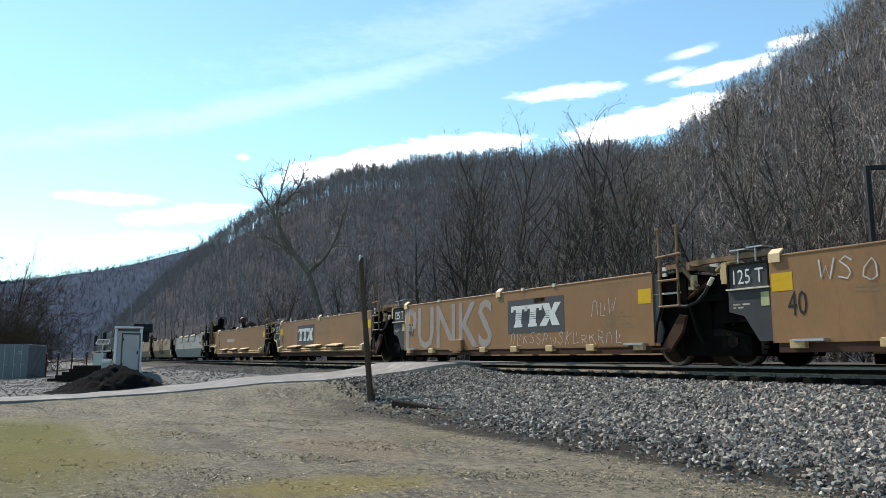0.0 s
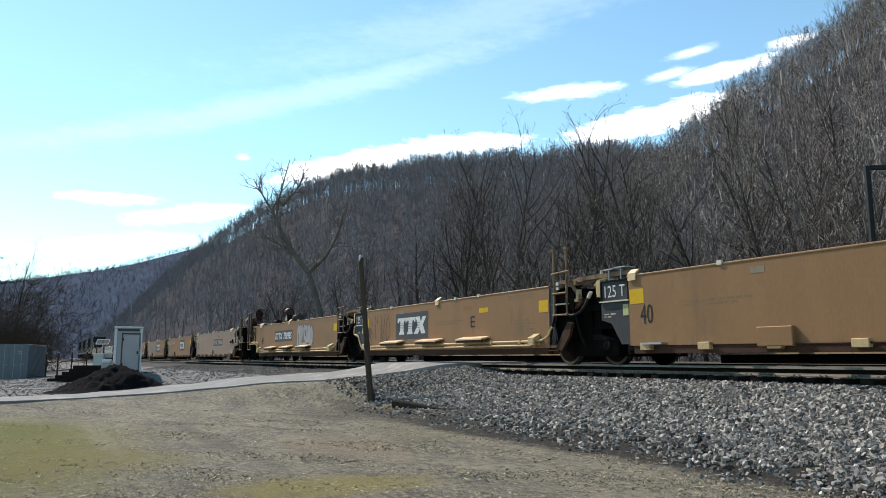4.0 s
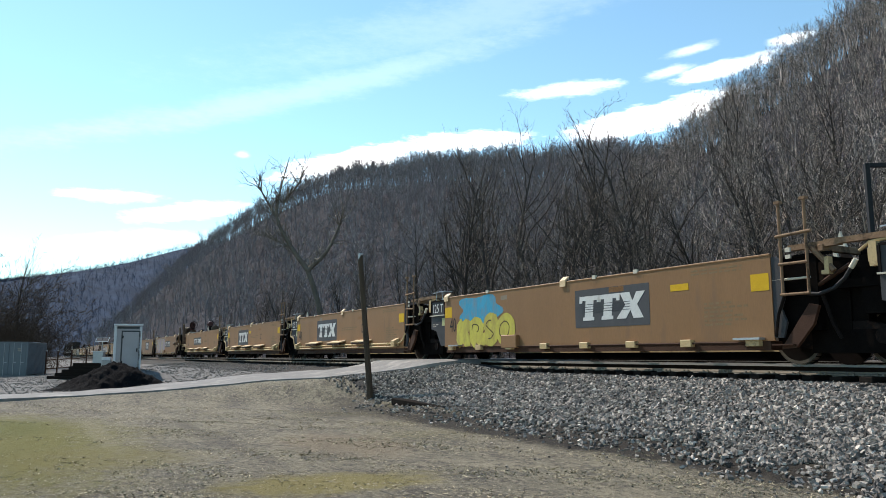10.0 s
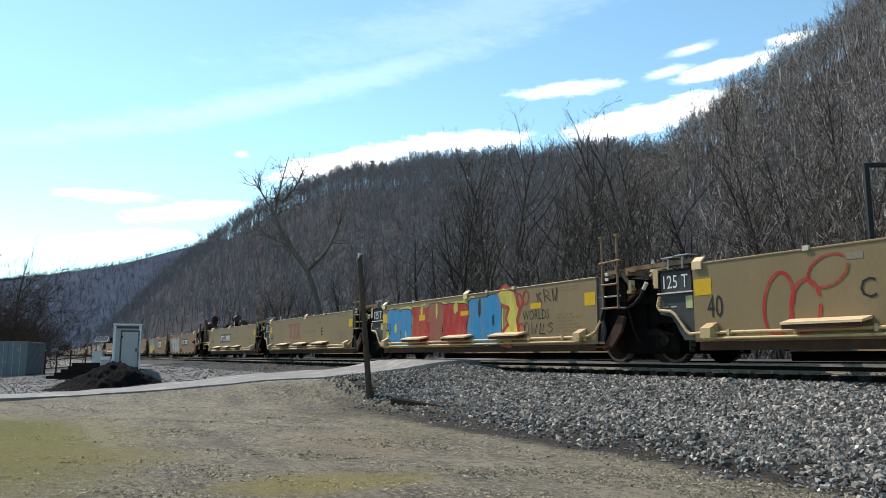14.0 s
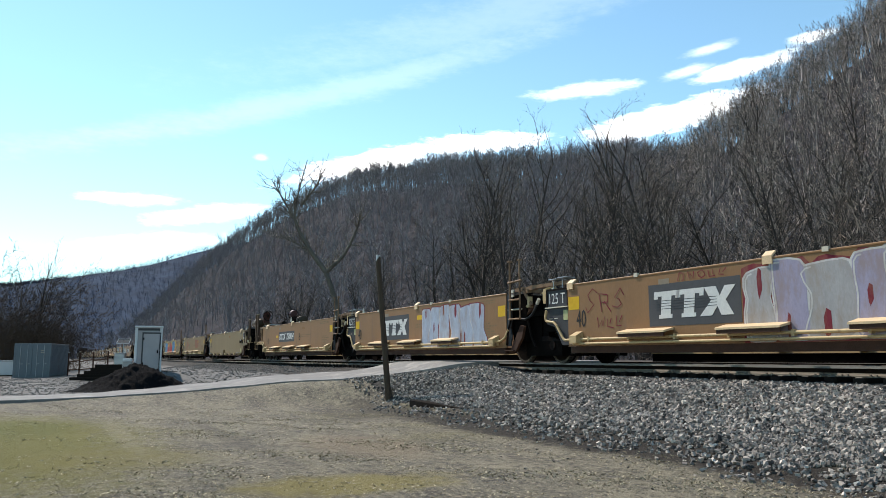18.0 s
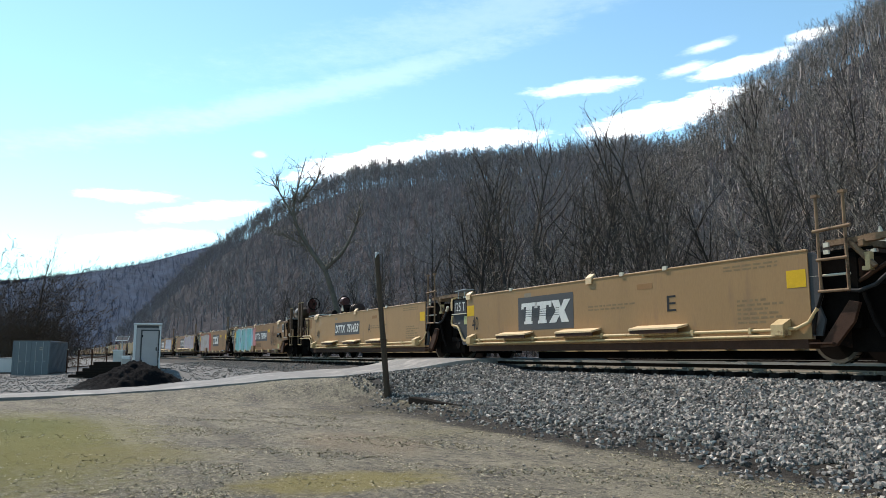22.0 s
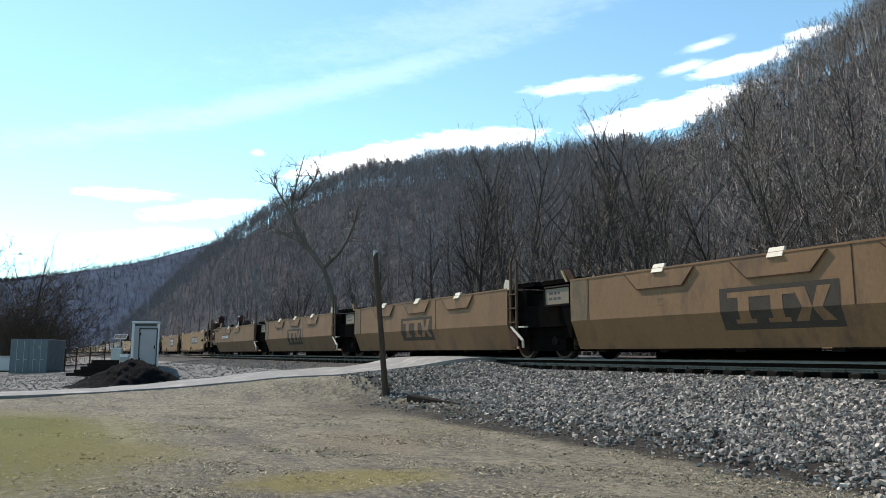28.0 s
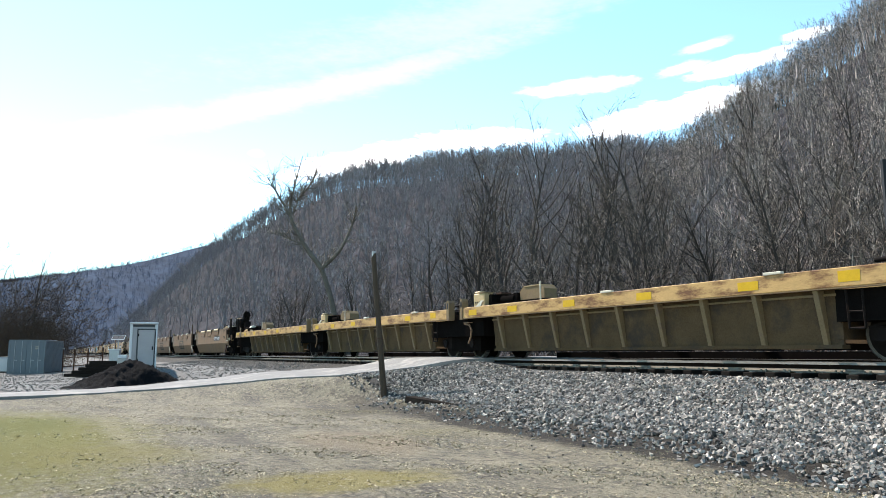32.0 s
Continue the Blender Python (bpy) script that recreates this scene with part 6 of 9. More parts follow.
def end_gear(top, y, d, paint):
    """Coupler end: truck, platform, brake gear, air reservoir, coupler. d = -1 at the leading end, 1 at the trailing end; y is the coupler's place."""
    def at(a, b):
        return sorted((y + d * a, y + d * b))

    def spot(x, a, z):
        return (x, y + d * a, z)
    lead = d < 0
    dark = paint == "slope_paint" and not lead        # black gear behind the folded cars; irons darkened to stand for shade
    post_m, iron_m = ("dark_steel", "dark_steel") if dark else ("post_brown", "end_brown")
    wheelset_truck(top, y + d * (2.75 if lead else 2.2), r=0.46)
    part("coupler", Shape().box(-0.18, 0.18, *at(0.1, 1.6), 0.75, 1.02).box(-0.24, 0.24, *at(-0.06, 0.28), 0.7, 1.08, 0.05), MAT["rust_steel"], top)
    part("air_hose", Shape().pipe([spot(-0.4, 0.7, 0.85), spot(-0.42, 0.4, 0.5), spot(-0.4, 0.1, 0.42), spot(-0.38, -0.1, 0.45)], 0.03), MAT["letter_black"], top)
    edge = 2.3 if lead else 1.3                       # where the painted side begins
    # black bulk thickens the coupler end, with shade in its colour
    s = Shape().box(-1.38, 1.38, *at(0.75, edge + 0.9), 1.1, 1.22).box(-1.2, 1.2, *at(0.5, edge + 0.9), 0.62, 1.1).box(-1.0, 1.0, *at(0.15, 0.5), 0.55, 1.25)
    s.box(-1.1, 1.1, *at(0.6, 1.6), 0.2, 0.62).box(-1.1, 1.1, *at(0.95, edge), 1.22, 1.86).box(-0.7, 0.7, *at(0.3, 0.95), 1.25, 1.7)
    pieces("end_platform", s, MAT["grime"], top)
    pieces("end_bulkhead", Shape().box(-1.36, 1.36, *at(edge - 0.06, edge + 0.06), 1.1, Z1 + 0.02).box(-1.36, 1.36, *at(0.8, 0.88), 1.62, 1.76).box(-1.36, 1.36, *at(0.8, 0.88), 1.22, 1.32), MAT["dark_steel"], top)
    # tall square posts, thin rods and hanging stirrups on the near side
    tall = ((-1.42, 1.0), (-1.42, 1.5)) if lead else ((-1.42, 0.72), (-0.95, 0.45))
    for x, a in tall:
        post = part("end_post", Shape().box(x - 0.05, x + 0.05, *at(a - 0.06, a + 0.06), 1.12, Z1 + (0.9 if lead else 0.68), 0.012), MAT[post_m], top)
        part("post_cap", Shape().box(x - 0.06, x + 0.05, *at(a - 0.07, a + 0.07), Z1 + (0.9 if lead else 0.68), Z1 + (0.93 if lead else 0.71)), MAT["pipe_tan"], post)
    for x, a, z0, z1 in (((-1.44, 0.86, 1.3, 2.86), (-1.44, 1.36, 1.3, 2.8)) if lead else ((-1.44, 0.9, 1.9, 2.72), (-1.05, 0.6, 1.9, 2.66), (-1.44, 1.05, 1.2, 2.1))):
        part("grab_iron", Shape().pipe([spot(x, a, z0), spot(x, a, z1), spot(x + 0.02, a + 0.16, z1)], 0.02, 6), MAT[iron_m], top)
    a0, a1 = (0.92, 1.57) if lead else (0.2, 0.72)
    # pale step strips stand for thin highlights on the edges
    part("side_step", Shape().box(-SIDE - 0.04, -SIDE + 0.2, *at(a0, a1), 1.115, 1.14), MAT["pipe_tan"], top, "pale step edge, highlight in its colour")
    part("stirrup", Shape().pipe([spot(-SIDE, a0 + 0.14, 1.12), spot(-SIDE, a0 + 0.2, 0.67), spot(-SIDE, a1 + 0.06, 0.66), spot(-SIDE, a1 + 0.06, 1.12)], 0.026, 6), MAT[iron_m], top)
    part("stirrup_tread", Shape().box(-SIDE - 0.03, -SIDE + 0.06, *at(a0 + 0.2, a1 + 0.06), 0.665, 0.7), MAT["pipe_tan"], top)
    part("sheet_block", Shape().box(-SIDE + 0.06, -SIDE + 0.12, *at(a0 + 0.25, a0 + 0.5), 1.16, 1.5), MAT[paint], top)
    part("cut_lever", Shape().pipe([spot(-1.42, a0 + 0.1, 1.52), spot(-1.44, a1 + 0.1, 1.5), spot(-1.3, a1 + 0.5, 1.3), spot(-0.3, 0.3, 1.15)], 0.02, 6), MAT[iron_m], top)
    for k, (a, z, r) in enumerate(((1.95, 1.26, 0.14), (1.82, 1.5, 0.1), (2.08, 1.6, 0.09)) if lead else ((1.0, 1.35, 0.08), (0.9, 1.22, 0.07), (1.12, 1.22, 0.07))):
        part("valve_body", Shape().tube(spot(-1.42, a, z), spot(-1.2, a, z), r, r * 0.8, n=12), MAT["dark_steel" if k else "rust_steel"], top)
    # framed sheet at the end of the side
    fa, fb = (2.28, 2.96) if lead else (1.2, 1.88)
    x = -SIDE - 0.02
    part("side_frame", Shape().pipe([spot(x, fa, 1.13), spot(x, fa, 1.92), spot(x, fb, 1.92), spot(x, fb, 1.13), spot(x, fa, 1.13)], 0.026, 5), MAT["rust_steel"], top)
    part("frame_sill", Shape().box(x - 0.03, x + 0.02, *at(fa, fb), 1.1, 1.125), MAT["guide_white"], top)
    if lead:
        part("lever_hook", Shape().pipe([spot(x, fa + 0.02, 1.88), spot(x, fa + 0.16, 1.5), spot(x, fa + 0.36, 1.14)], 0.03, 5).pipe([spot(x, fa + 0.16, 1.54), spot(x, fa + 0.36, 1.52), spot(x, fa + 0.36, 1.72)], 0.026, 5), MAT["rust_steel"], top)
    else:
        part("ring_bracket", Shape().pipe([spot(x, fa - 0.02, 1.58), spot(x, fa - 0.02, 1.88), spot(x, fa + 0.26, 1.88), spot(x, fa + 0.26, 1.58), spot(x, fa - 0.02, 1.58)], 0.035, 5), MAT["dark_steel"], top)
        for k in range(3):
            part("cable_end", Shape().tube(spot(-1.46, 0.98 - 0.1 * k, 1.16), spot(-1.5, 0.94 - 0.1 * k, 1.3), 0.03, n=6), MAT["guide_white"], top)
        part("corner_brace", Shape().prism_x([(y + d * 2.26, 0.9), (y + d * 2.0, 0.9), (y + d * 2.3, 0.3), (y + d * 2.8, 0.3)], -SIDE + 0.02, -SIDE + 0.1), MAT["rust_steel"], top)
    # top of the platform: gratings, reservoir, brake cylinder, hand brake
    g0, g1 = (2.0, 3.5) if lead else (1.2, 2.6)
    part("crossover_grating", Shape().prism_x([spot(0, g0, Z1 + 0.14)[1:], spot(0, g1, Z1 + 0.18)[1:], spot(0, g1, Z1 + 0.22)[1:], spot(0, g0, Z1 + 0.18)[1:]], -1.2, 1.1), MAT["galvanized"], top)
    pieces("grating_bearer", Shape().box(-1.2, -1.12, *at(g0 + 0.1, g0 + 0.2), 1.8, Z1 + 0.14).box(-1.2, -1.12, *at(g1 - 0.2, g1 - 0.1), 1.8, Z1 + 0.14).box(-1.1, 1.0, *at(g0 + 0.2, g1), Z1 - 0.1, Z1 + 0.1), MAT["grime"], top)
    tx, ta, tb, tz, tr = (0.75, 3.6, 4.35, Z1 + 0.5, 0.28) if lead else (-0.62, 0.95, 2.2, Z1 + 0.48, 0.34)
    t = Shape().tube(spot(tx, ta, tz), spot(tx, tb, tz), tr, n=28)
    t.tube(spot(tx, ta - 0.08, tz), spot(tx, ta, tz), tr * 0.82, tr, n=28).tube(spot(tx, ta - 0.14, tz), spot(tx, ta - 0.08, tz), tr * 0.45, tr * 0.82, n=28)
    t.tube(spot(tx, tb, tz), spot(tx, tb + 0.08, tz), tr, tr * 0.82, n=28).tube(spot(tx, tb + 0.08, tz), spot(tx, tb + 0.14, tz), tr * 0.82, tr * 0.45, n=28)
    me = t.mesh("air_reservoir", MAT["tank_black" if dark else "tank_brown"])
    bm = bmesh.new()
    bm.from_mesh(me)
    bmesh.ops.remove_doubles(bm, verts=bm.verts, dist=0.001)
    bmesh.ops.recalc_face_normals(bm, faces=bm.faces)
    bm.to_mesh(me)
    bm.free()
    me.shade_smooth()
    part("air_reservoir", me, None, top, "black steel air reservoir" if dark else "brown steel air reservoir")
    for a in (ta + 0.2, tb - 0.2):
        part("reservoir_cradle", Shape().box(tx - 0.3, tx + 0.3, *at(a - 0.05, a + 0.05), Z1 - 0.2, tz - tr * 0.7).pipe([(tx + (tr + 0.012) * math.cos(q), y + d * a, tz + (tr + 0.012) * math.sin(q)) for q in np.linspace(0, 6.28318, 17)], 0.018, 4), MAT["dark_steel"], top)
    if lead:
        hand_brake(top, 0.7, y - 2.15, Z1 + 0.95, 1)
        part("brake_stand", Shape().prism_x([(y - 2.25, 1.8), (y - 3.3, 1.8), (y - 3.15, Z1 + 0.6), (y - 2.85, Z1 + 0.78), (y - 2.4, Z1 + 0.55)], 0.45, 0.95), MAT["grime"], top)
        part("stand_plate", Shape().prism_x([(y - 2.5, Z1 + 0.45), (y - 2.8, Z1 + 0.45), (y - 2.62, Z1 + 0.75)], 0.4, 0.445), MAT["guide_white"], top)
        part("tank_bracket", Shape().prism_x([(y - 3.05, Z1 + 0.12), (y - 3.3, Z1 + 0.12), (y - 3.35, Z1 + 0.36), (y - 3.0, Z1 + 0.36)], 0.3, 0.36), MAT["pipe_tan"], top)
        part("brake_cylinder", Shape().tube((-0.2, y - 2.3, Z1 + 0.3), (-0.2, y - 3.2, Z1 + 0.3), 0.16, n=14).tube((-0.2, y - 2.1, Z1 + 0.3), (-0.2, y - 2.3, Z1 + 0.3), 0.04, n=8), MAT["dark_steel"], top)
    else:
        hand_brake(top, -0.35, y + 0.12, Z1 + 0.95, -1, dark=dark)
        part("brake_stand", Shape().box(-0.5, -0.1, *at(0.24, 0.46), 1.2, Z1 + 0.5).prism_x([(y + 0.75, 1.5), (y + 1.5, 1.3), (y + 0.85, Z1 + 0.35)], -0.9, -0.84), MAT[post_m], top)
        part("brake_cylinder", Shape().tube((-0.9, y + 2.5, Z1 + 0.16), (-0.9, y + 3.1, Z1 + 0.16), 0.13, n=14).box(-1.05, -0.75, y + 2.9, y + 3.05, Z1, Z1 + 0.3), MAT["dark_steel"], top)
        part("cylinder_guide", Shape().prism_x([(y + 2.95, Z1 + 0.1), (y + 3.25, Z1 + 0.1), (y + 3.15, Z1 + 0.42)], -0.7, -0.65), MAT["guide_white"], top)
        part("rod_bracket", Shape().prism_x([(y + 2.2, Z1 + 0.05), (y + 2.4, Z1 + 0.05), (y + 2.28, Z1 + 0.3)], -1.3, -1.26), MAT["guide_white"], top)


mat("post_brown", (0.08, 0.048, 0.03), 0.65, var=0.3, scale=5, grain=40, bump=0.1)
mat("brake_red", (0.055, 0.014, 0.011), 0.4, spec=0.2, var=0.25, scale=5, bump=0.1)
mat("tank_black", (0.009, 0.0085, 0.0085), 0.6, spec=0.08, var=0.3, scale=5, bump=0.05)
mat("tank_brown", (0.04, 0.021, 0.015), 0.5, spec=0.2, var=0.25, scale=5, bump=0.1)


def on_fold(s, pts, lift=0.008):
    """Adds a flat shape of (y, z) points to the folded side: upright above the fold, following the slope below it."""
    s.add([(-SIDE - lift + max(0.96 - z, 0) * 0.39, y, z) for y, z in pts], [tuple(range(len(pts)))])


def slope_unit(ends):
    """A well unit whose sides fold inwards below mid height, with step pockets at the top."""
    top = thing("well_car", "empty brown well car unit with folded sides", "well car", "well cars of the train")
    length = PITCH if ends == "mid" else END
    f0 = -2.05 if ends != "lead" else -2.0
    r0 = -(length - 0.95) if ends != "tail" else -(length - 1.3)
    zm, zb = 0.96, 0.25
    cut_f, cut_r = (1.75 if ends == "lead" else 0.0), (1.75 if ends == "tail" else 0.0)
    P = MAT["slope_paint"]
    for sx in (-1, 1):
        x = sx * SIDE
        up = Shape().box(min(x, x - sx * 0.06), max(x, x - sx * 0.06), r0, f0, zm, Z1)
        part("side", up, P, top)
        inner = lambda z: x - sx * 0.39 * (zm - z)
        lo = Shape()
        za = 0.78                                    # the lower sheet rises over a truck at a coupler end
        ya, yb, yc, yd = f0 - cut_f + 0.4 * (cut_f > 0), f0 - cut_f, r0 + cut_r, r0 + cut_r - 0.4 * (cut_r > 0)
        lo.add([(x, f0, zm), (x, r0, zm), (inner(za), r0, za), (inner(za), yd, za), (inner(zb), yc, zb), (inner(zb), yb, zb), (inner(za), ya, za), (inner(za), f0, za)], [(0, 1, 2, 3, 4, 5, 6, 7)])
        k = len(lo.v)
        lo.v += [(vx - sx * 0.06, vy, vz) for vx, vy, vz in lo.v[:8]]
        lo.f += [tuple(range(k + 7, k - 1, -1))] + [((q + 1) % 8, q, k + q, k + (q + 1) % 8) for q in range(8)]
        part("lower_side", lo, P, top, "inward sloping lower side sheet")
        part("top_chord", Shape().box(min(x + sx * 0.012, x - sx * 0.12), max(x + sx * 0.012, x - sx * 0.12), r0, f0, Z1, Z1 + 0.04), P, top)
        if sx > 0:
            # black strip added for the dark shade below the car
            part("sill_foot", Shape().box(x - 0.5, x - 0.42, r0 + 0.4, f0 - 0.4, 0.03, 0.2), MAT["grime"], top)
    for y in (-4.15, -7.2, -10.25):
        y -= 0.22 * (ends == "tail")
        if y - 2.1 < r0 + 0.3 or (ends == "lead" and y > -5):
            continue
        x = -SIDE - 0.03
        out = [(y, Z1 - 0.04), (y - 2.1, Z1 - 0.04), (y - 1.76, 1.58), (y - 0.38, 1.58)]
        part("step_pocket", Shape().prism_x(out, x, -SIDE), P, top)
        rim = Shape()
        for (ya, za), (yb, zc) in zip(out[1:], out[2:] + out[:1]):
            rim.tube((x, ya, za), (x, yb, zc), 0.012, n=4)
        part("pocket_rim", rim, MAT["rust_steel"], top)
        if ends == "tail":                           # long rounded step rolls
            part("step_roll", Shape().tube((-SIDE + 0.02, y - 0.05, Z1 + 0.03), (-SIDE + 0.02, y - 2.05, Z1 + 0.03), 0.085, n=14), MAT["shelf_pale"], top, "pale rounded step roll")
            part("roll_end", Shape().tube((-SIDE + 0.02, y - 2.06, Z1 + 0.03), (-SIDE + 0.02, y - 2.14, Z1 + 0.03), 0.09, n=14), MAT["dark_steel"], top)
        else:
            part("step_lip", Shape().prism_y([(-SIDE - 0.06, Z1 - 0.06), (-SIDE, Z1 - 0.06), (-SIDE + 0.1, Z1 + 0.13), (-SIDE + 0.04, Z1 + 0.13)], y - 1.22, y - 0.88), MAT["guide_white"], top)
    for y in (-2.77, -9.74):
        part("seam", Shape().box(-SIDE - 0.006, -SIDE, y - 0.01, y + 0.01, zm, Z1), MAT["rust_steel"], top)
    k = f0 - 0.8
    while k > r0 + 0.4:
        part("floor_beam", Shape().box(-1.15, 1.15, k - 0.12, k + 0.12, zb - 0.08, zb + 0.02), MAT["dark_steel"], top)
        k -= 2.1
    # unseen floor sheet, added to keep sun off the track below
    part("floor_plate", Shape().box(-1.14, 1.14, r0 + cut_r + 0.3, f0 - cut_f - 0.3, zb - 0.03, zb - 0.015), MAT["dark_steel"], top)
    for y in (f0 - 0.25, r0 + 0.1):
        part("bulkhead", Shape().box(-1.38, 1.38, y, y + 0.15, 0.9, Z1), MAT["rust_steel"], top)
    if ends == "lead":
        v, f = glyphs("40")
        s = Shape()
        s.add([(-SIDE - 0.006 + max(zm - q, 0) * 0.39, -3.9 - 0.48 * a / v[:, 0].max(), q) for a, q in ((a, 0.66 + 0.57 * b) for a, b in v)], f)
        part("length_mark", s, MAT["letter_black"], top, fix=False)
        patch(top, -2.8, -2.98, 1.38, 1.68, "patch_green", 0.006, "inspection_label")
        bars(top, -3.25, -3.6, 1.5, 1.82, 4, "patch_gray", 15)
        patch(top, -4.7, -6.0, 1.5, 1.66, "patch_brown", 0.004, "repaint_patch")
        patch(top, -4.95, -5.3, 1.7, 1.86, "patch_gray", 0.004, "repaint_patch")
        s = Shape().prism_x([(-2.8, Z1), (-4.4, Z1), (-4.45, 1.74), (-4.3, 1.84), (-4.2, 1.76), (-3.6, 1.8), (-3.2, 1.86)], -SIDE - 0.005, -SIDE)
        part("oil_stain", s, MAT["worn_dark"], top, "dark oily stain below the chord")
        part("bracket_plate", Shape().prism_x([(-3.85, Z1 - 0.02), (-4.4, Z1 - 0.02), (-4.36, Z1 + 0.4), (-4.2, Z1 + 0.48)], -1.3, -1.2), P, top)
        part("control_box", Shape().box(-SIDE - 0.03, -SIDE, -2.42, -2.16, 1.5, 1.72, 0.01), MAT["guide_white"], top)
        part("vent_pipe", Shape().tube((-SIDE - 0.08, -2.5, 1.68), (-SIDE - 0.04, -2.7, 1.63), 0.035, n=8), MAT["guide_white"], top)
    else:
        wheelset_truck(top, 0.0, r=0.48)
        # black blocks stand for the shaded joint
        s = Shape().box(-1.3, 1.3, f0 - 0.1, 0.35, 0.85, 1.45).box(-1.1, 1.1, f0, 0.4, 0.55, 1.8).box(-1.1, 1.1, -1.3, 0.4, 0.2, 0.6).box(-1.2, 1.2, f0, -0.4, Z1 + 0.02, Z1 + 0.14)
        pieces("end_platform", s, MAT["grime"], top)
        x = -SIDE + 0.02
        part("load_plate", Shape().box(x, x + 0.06, -2.0, -0.9, 1.4, 1.88), MAT["patch_gray"], top, "pale load plate in a dark frame")
        part("plate_frame", Shape().pipe([(x, -2.0, 1.4), (x, -2.0, 1.88), (x, -0.9, 1.88), (x, -0.9, 1.4), (x, -2.0, 1.4)], 0.035, 5), MAT["dark_steel"], top)
        bars(top, -1.1, -1.8, 1.5, 1.78, 2, "panel_gray", 18, x=-SIDE + 0.02)
        part("end_sheet", Shape().box(-SIDE - 0.006, -SIDE, -2.72, f0, zm, Z1 - 0.02), MAT["worn_gray"], top, "grey-brown primed end sheet")
        part("arch_sheet", Shape().prism_x([(f0, 1.4), (f0 + 0.45, 1.4), (f0 + 0.1, 0.6), (f0, 0.5)], x, x + 0.05), MAT["grime"], top)
        part("end_bracket", Shape().prism_x([(-1.9, Z1), (-2.2, Z1), (-1.95, Z1 + 0.34), (-1.7, Z1 + 0.3)], -SIDE + 0.05, -SIDE + 0.12), MAT["rust_steel"], top)
        part("bracket_edge", Shape().prism_x([(-1.86, Z1), (-1.9, Z1), (-1.7, Z1 + 0.31), (-1.64, Z1 + 0.31)], -SIDE, -SIDE + 0.2), MAT["pipe_tan"], top)
    if ends == "lead":
        end_gear(top, 0.0, -1, "slope_paint")
    if ends != "tail":
        x, ya, yb = -SIDE, r0 - 0.2, r0 - 0.5
        s = Shape()
        for y in (ya, yb):
            s.box(x - 0.03, x + 0.03, y - 0.035, y + 0.035, 0.85, 2.8)
        for h in (1.0, 1.4, 1.8):
            s.box(x - 0.05, x + 0.02, yb - 0.06, ya + 0.06, h, h + 0.04)
        part("ladder", s, MAT["post_brown"], top, "narrow rusty ladder with tall posts")
        part("end_step", Shape().pipe([(x, ya, 0.9), (x, yb - 0.3, 0.5), (x, yb - 0.32, 0.3)], 0.04).box(x - 0.05, x + 0.08, yb - 0.45, yb - 0.15, 0.86, 0.9), MAT["guide_white"], top)
        part("corner_brace", Shape().prism_x([(r0, 1.5), (r0 - 0.42, 0.95), (r0 - 0.5, 0.35), (r0 - 0.1, 0.3), (r0, 0.9)], x + 0.04, x + 0.09), MAT["rust_steel"], top)
        # black blocks again for the shaded rear joint
        s = Shape().box(-1.3, 1.3, r0 - 0.75, r0, 0.6, 1.92).box(-1.1, 1.1, r0 - 1.25, r0 - 0.75, 0.5, 1.8).box(-1.2, 1.2, r0 - 1.0, r0 - 0.1, Z1 + 0.04, Z1 + 0.16)
        pieces("end_platform", s, MAT["grime"], top)
        part("container_guide", Shape().prism_x([(r0 + 0.2, Z1), (r0 - 0.2, Z1), (r0 - 0.1, Z1 + 0.28), (r0 + 0.1, Z1 + 0.3)], -SIDE, -SIDE + 0.08), MAT["guide_white"], top)
    else:
        part("paint_mark", Shape().prism_x([(-14.27, 1.41), (-14.5, 1.48), (-14.5, 1.43), (-14.97, 1.45), (-14.9, 1.24), (-14.78, 1.36), (-14.58, 1.24), (-14.52, 1.36)], -SIDE - 0.004, -SIDE), MAT["worn_dark"], top, "dark sprayed arrow mark", fix=False)
        part("paint_mark", Shape().prism_x([(-14.3, 1.92), (-14.75, 1.9), (-14.58, 1.7), (-14.48, 1.68)], -SIDE - 0.004, -SIDE), MAT["worn_dark"], top, fix=False)
        part("end_sheet", Shape().box(-SIDE - 0.005, -SIDE, -16.14, -15.6, 1.12, 1.92), MAT["worn_gray"], top, "grey-brown primed end sheet")
        part("hinged_guide", Shape().pipe([(-SIDE + 0.08, -14.02, Z1 + 0.04), (-SIDE + 0.08, -14.48, Z1 + 0.36)], 0.035, 4).pipe([(-SIDE + 0.2, -14.14, Z1 + 0.04), (-SIDE + 0.2, -14.58, Z1 + 0.32)], 0.04, 4), MAT["dark_steel"], top)
        part("guide_shoe", Shape().prism_x([(-14.15, Z1 + 0.05), (-15.3, Z1 + 0.1), (-15.25, Z1 + 0.16), (-15.0, Z1 + 0.2), (-14.95, Z1 + 0.14), (-14.2, Z1 + 0.1)], -SIDE + 0.02, -SIDE + 0.14), MAT["pipe_tan"], top)
        end_gear(top, -length, 1, "slope_paint")
    return top


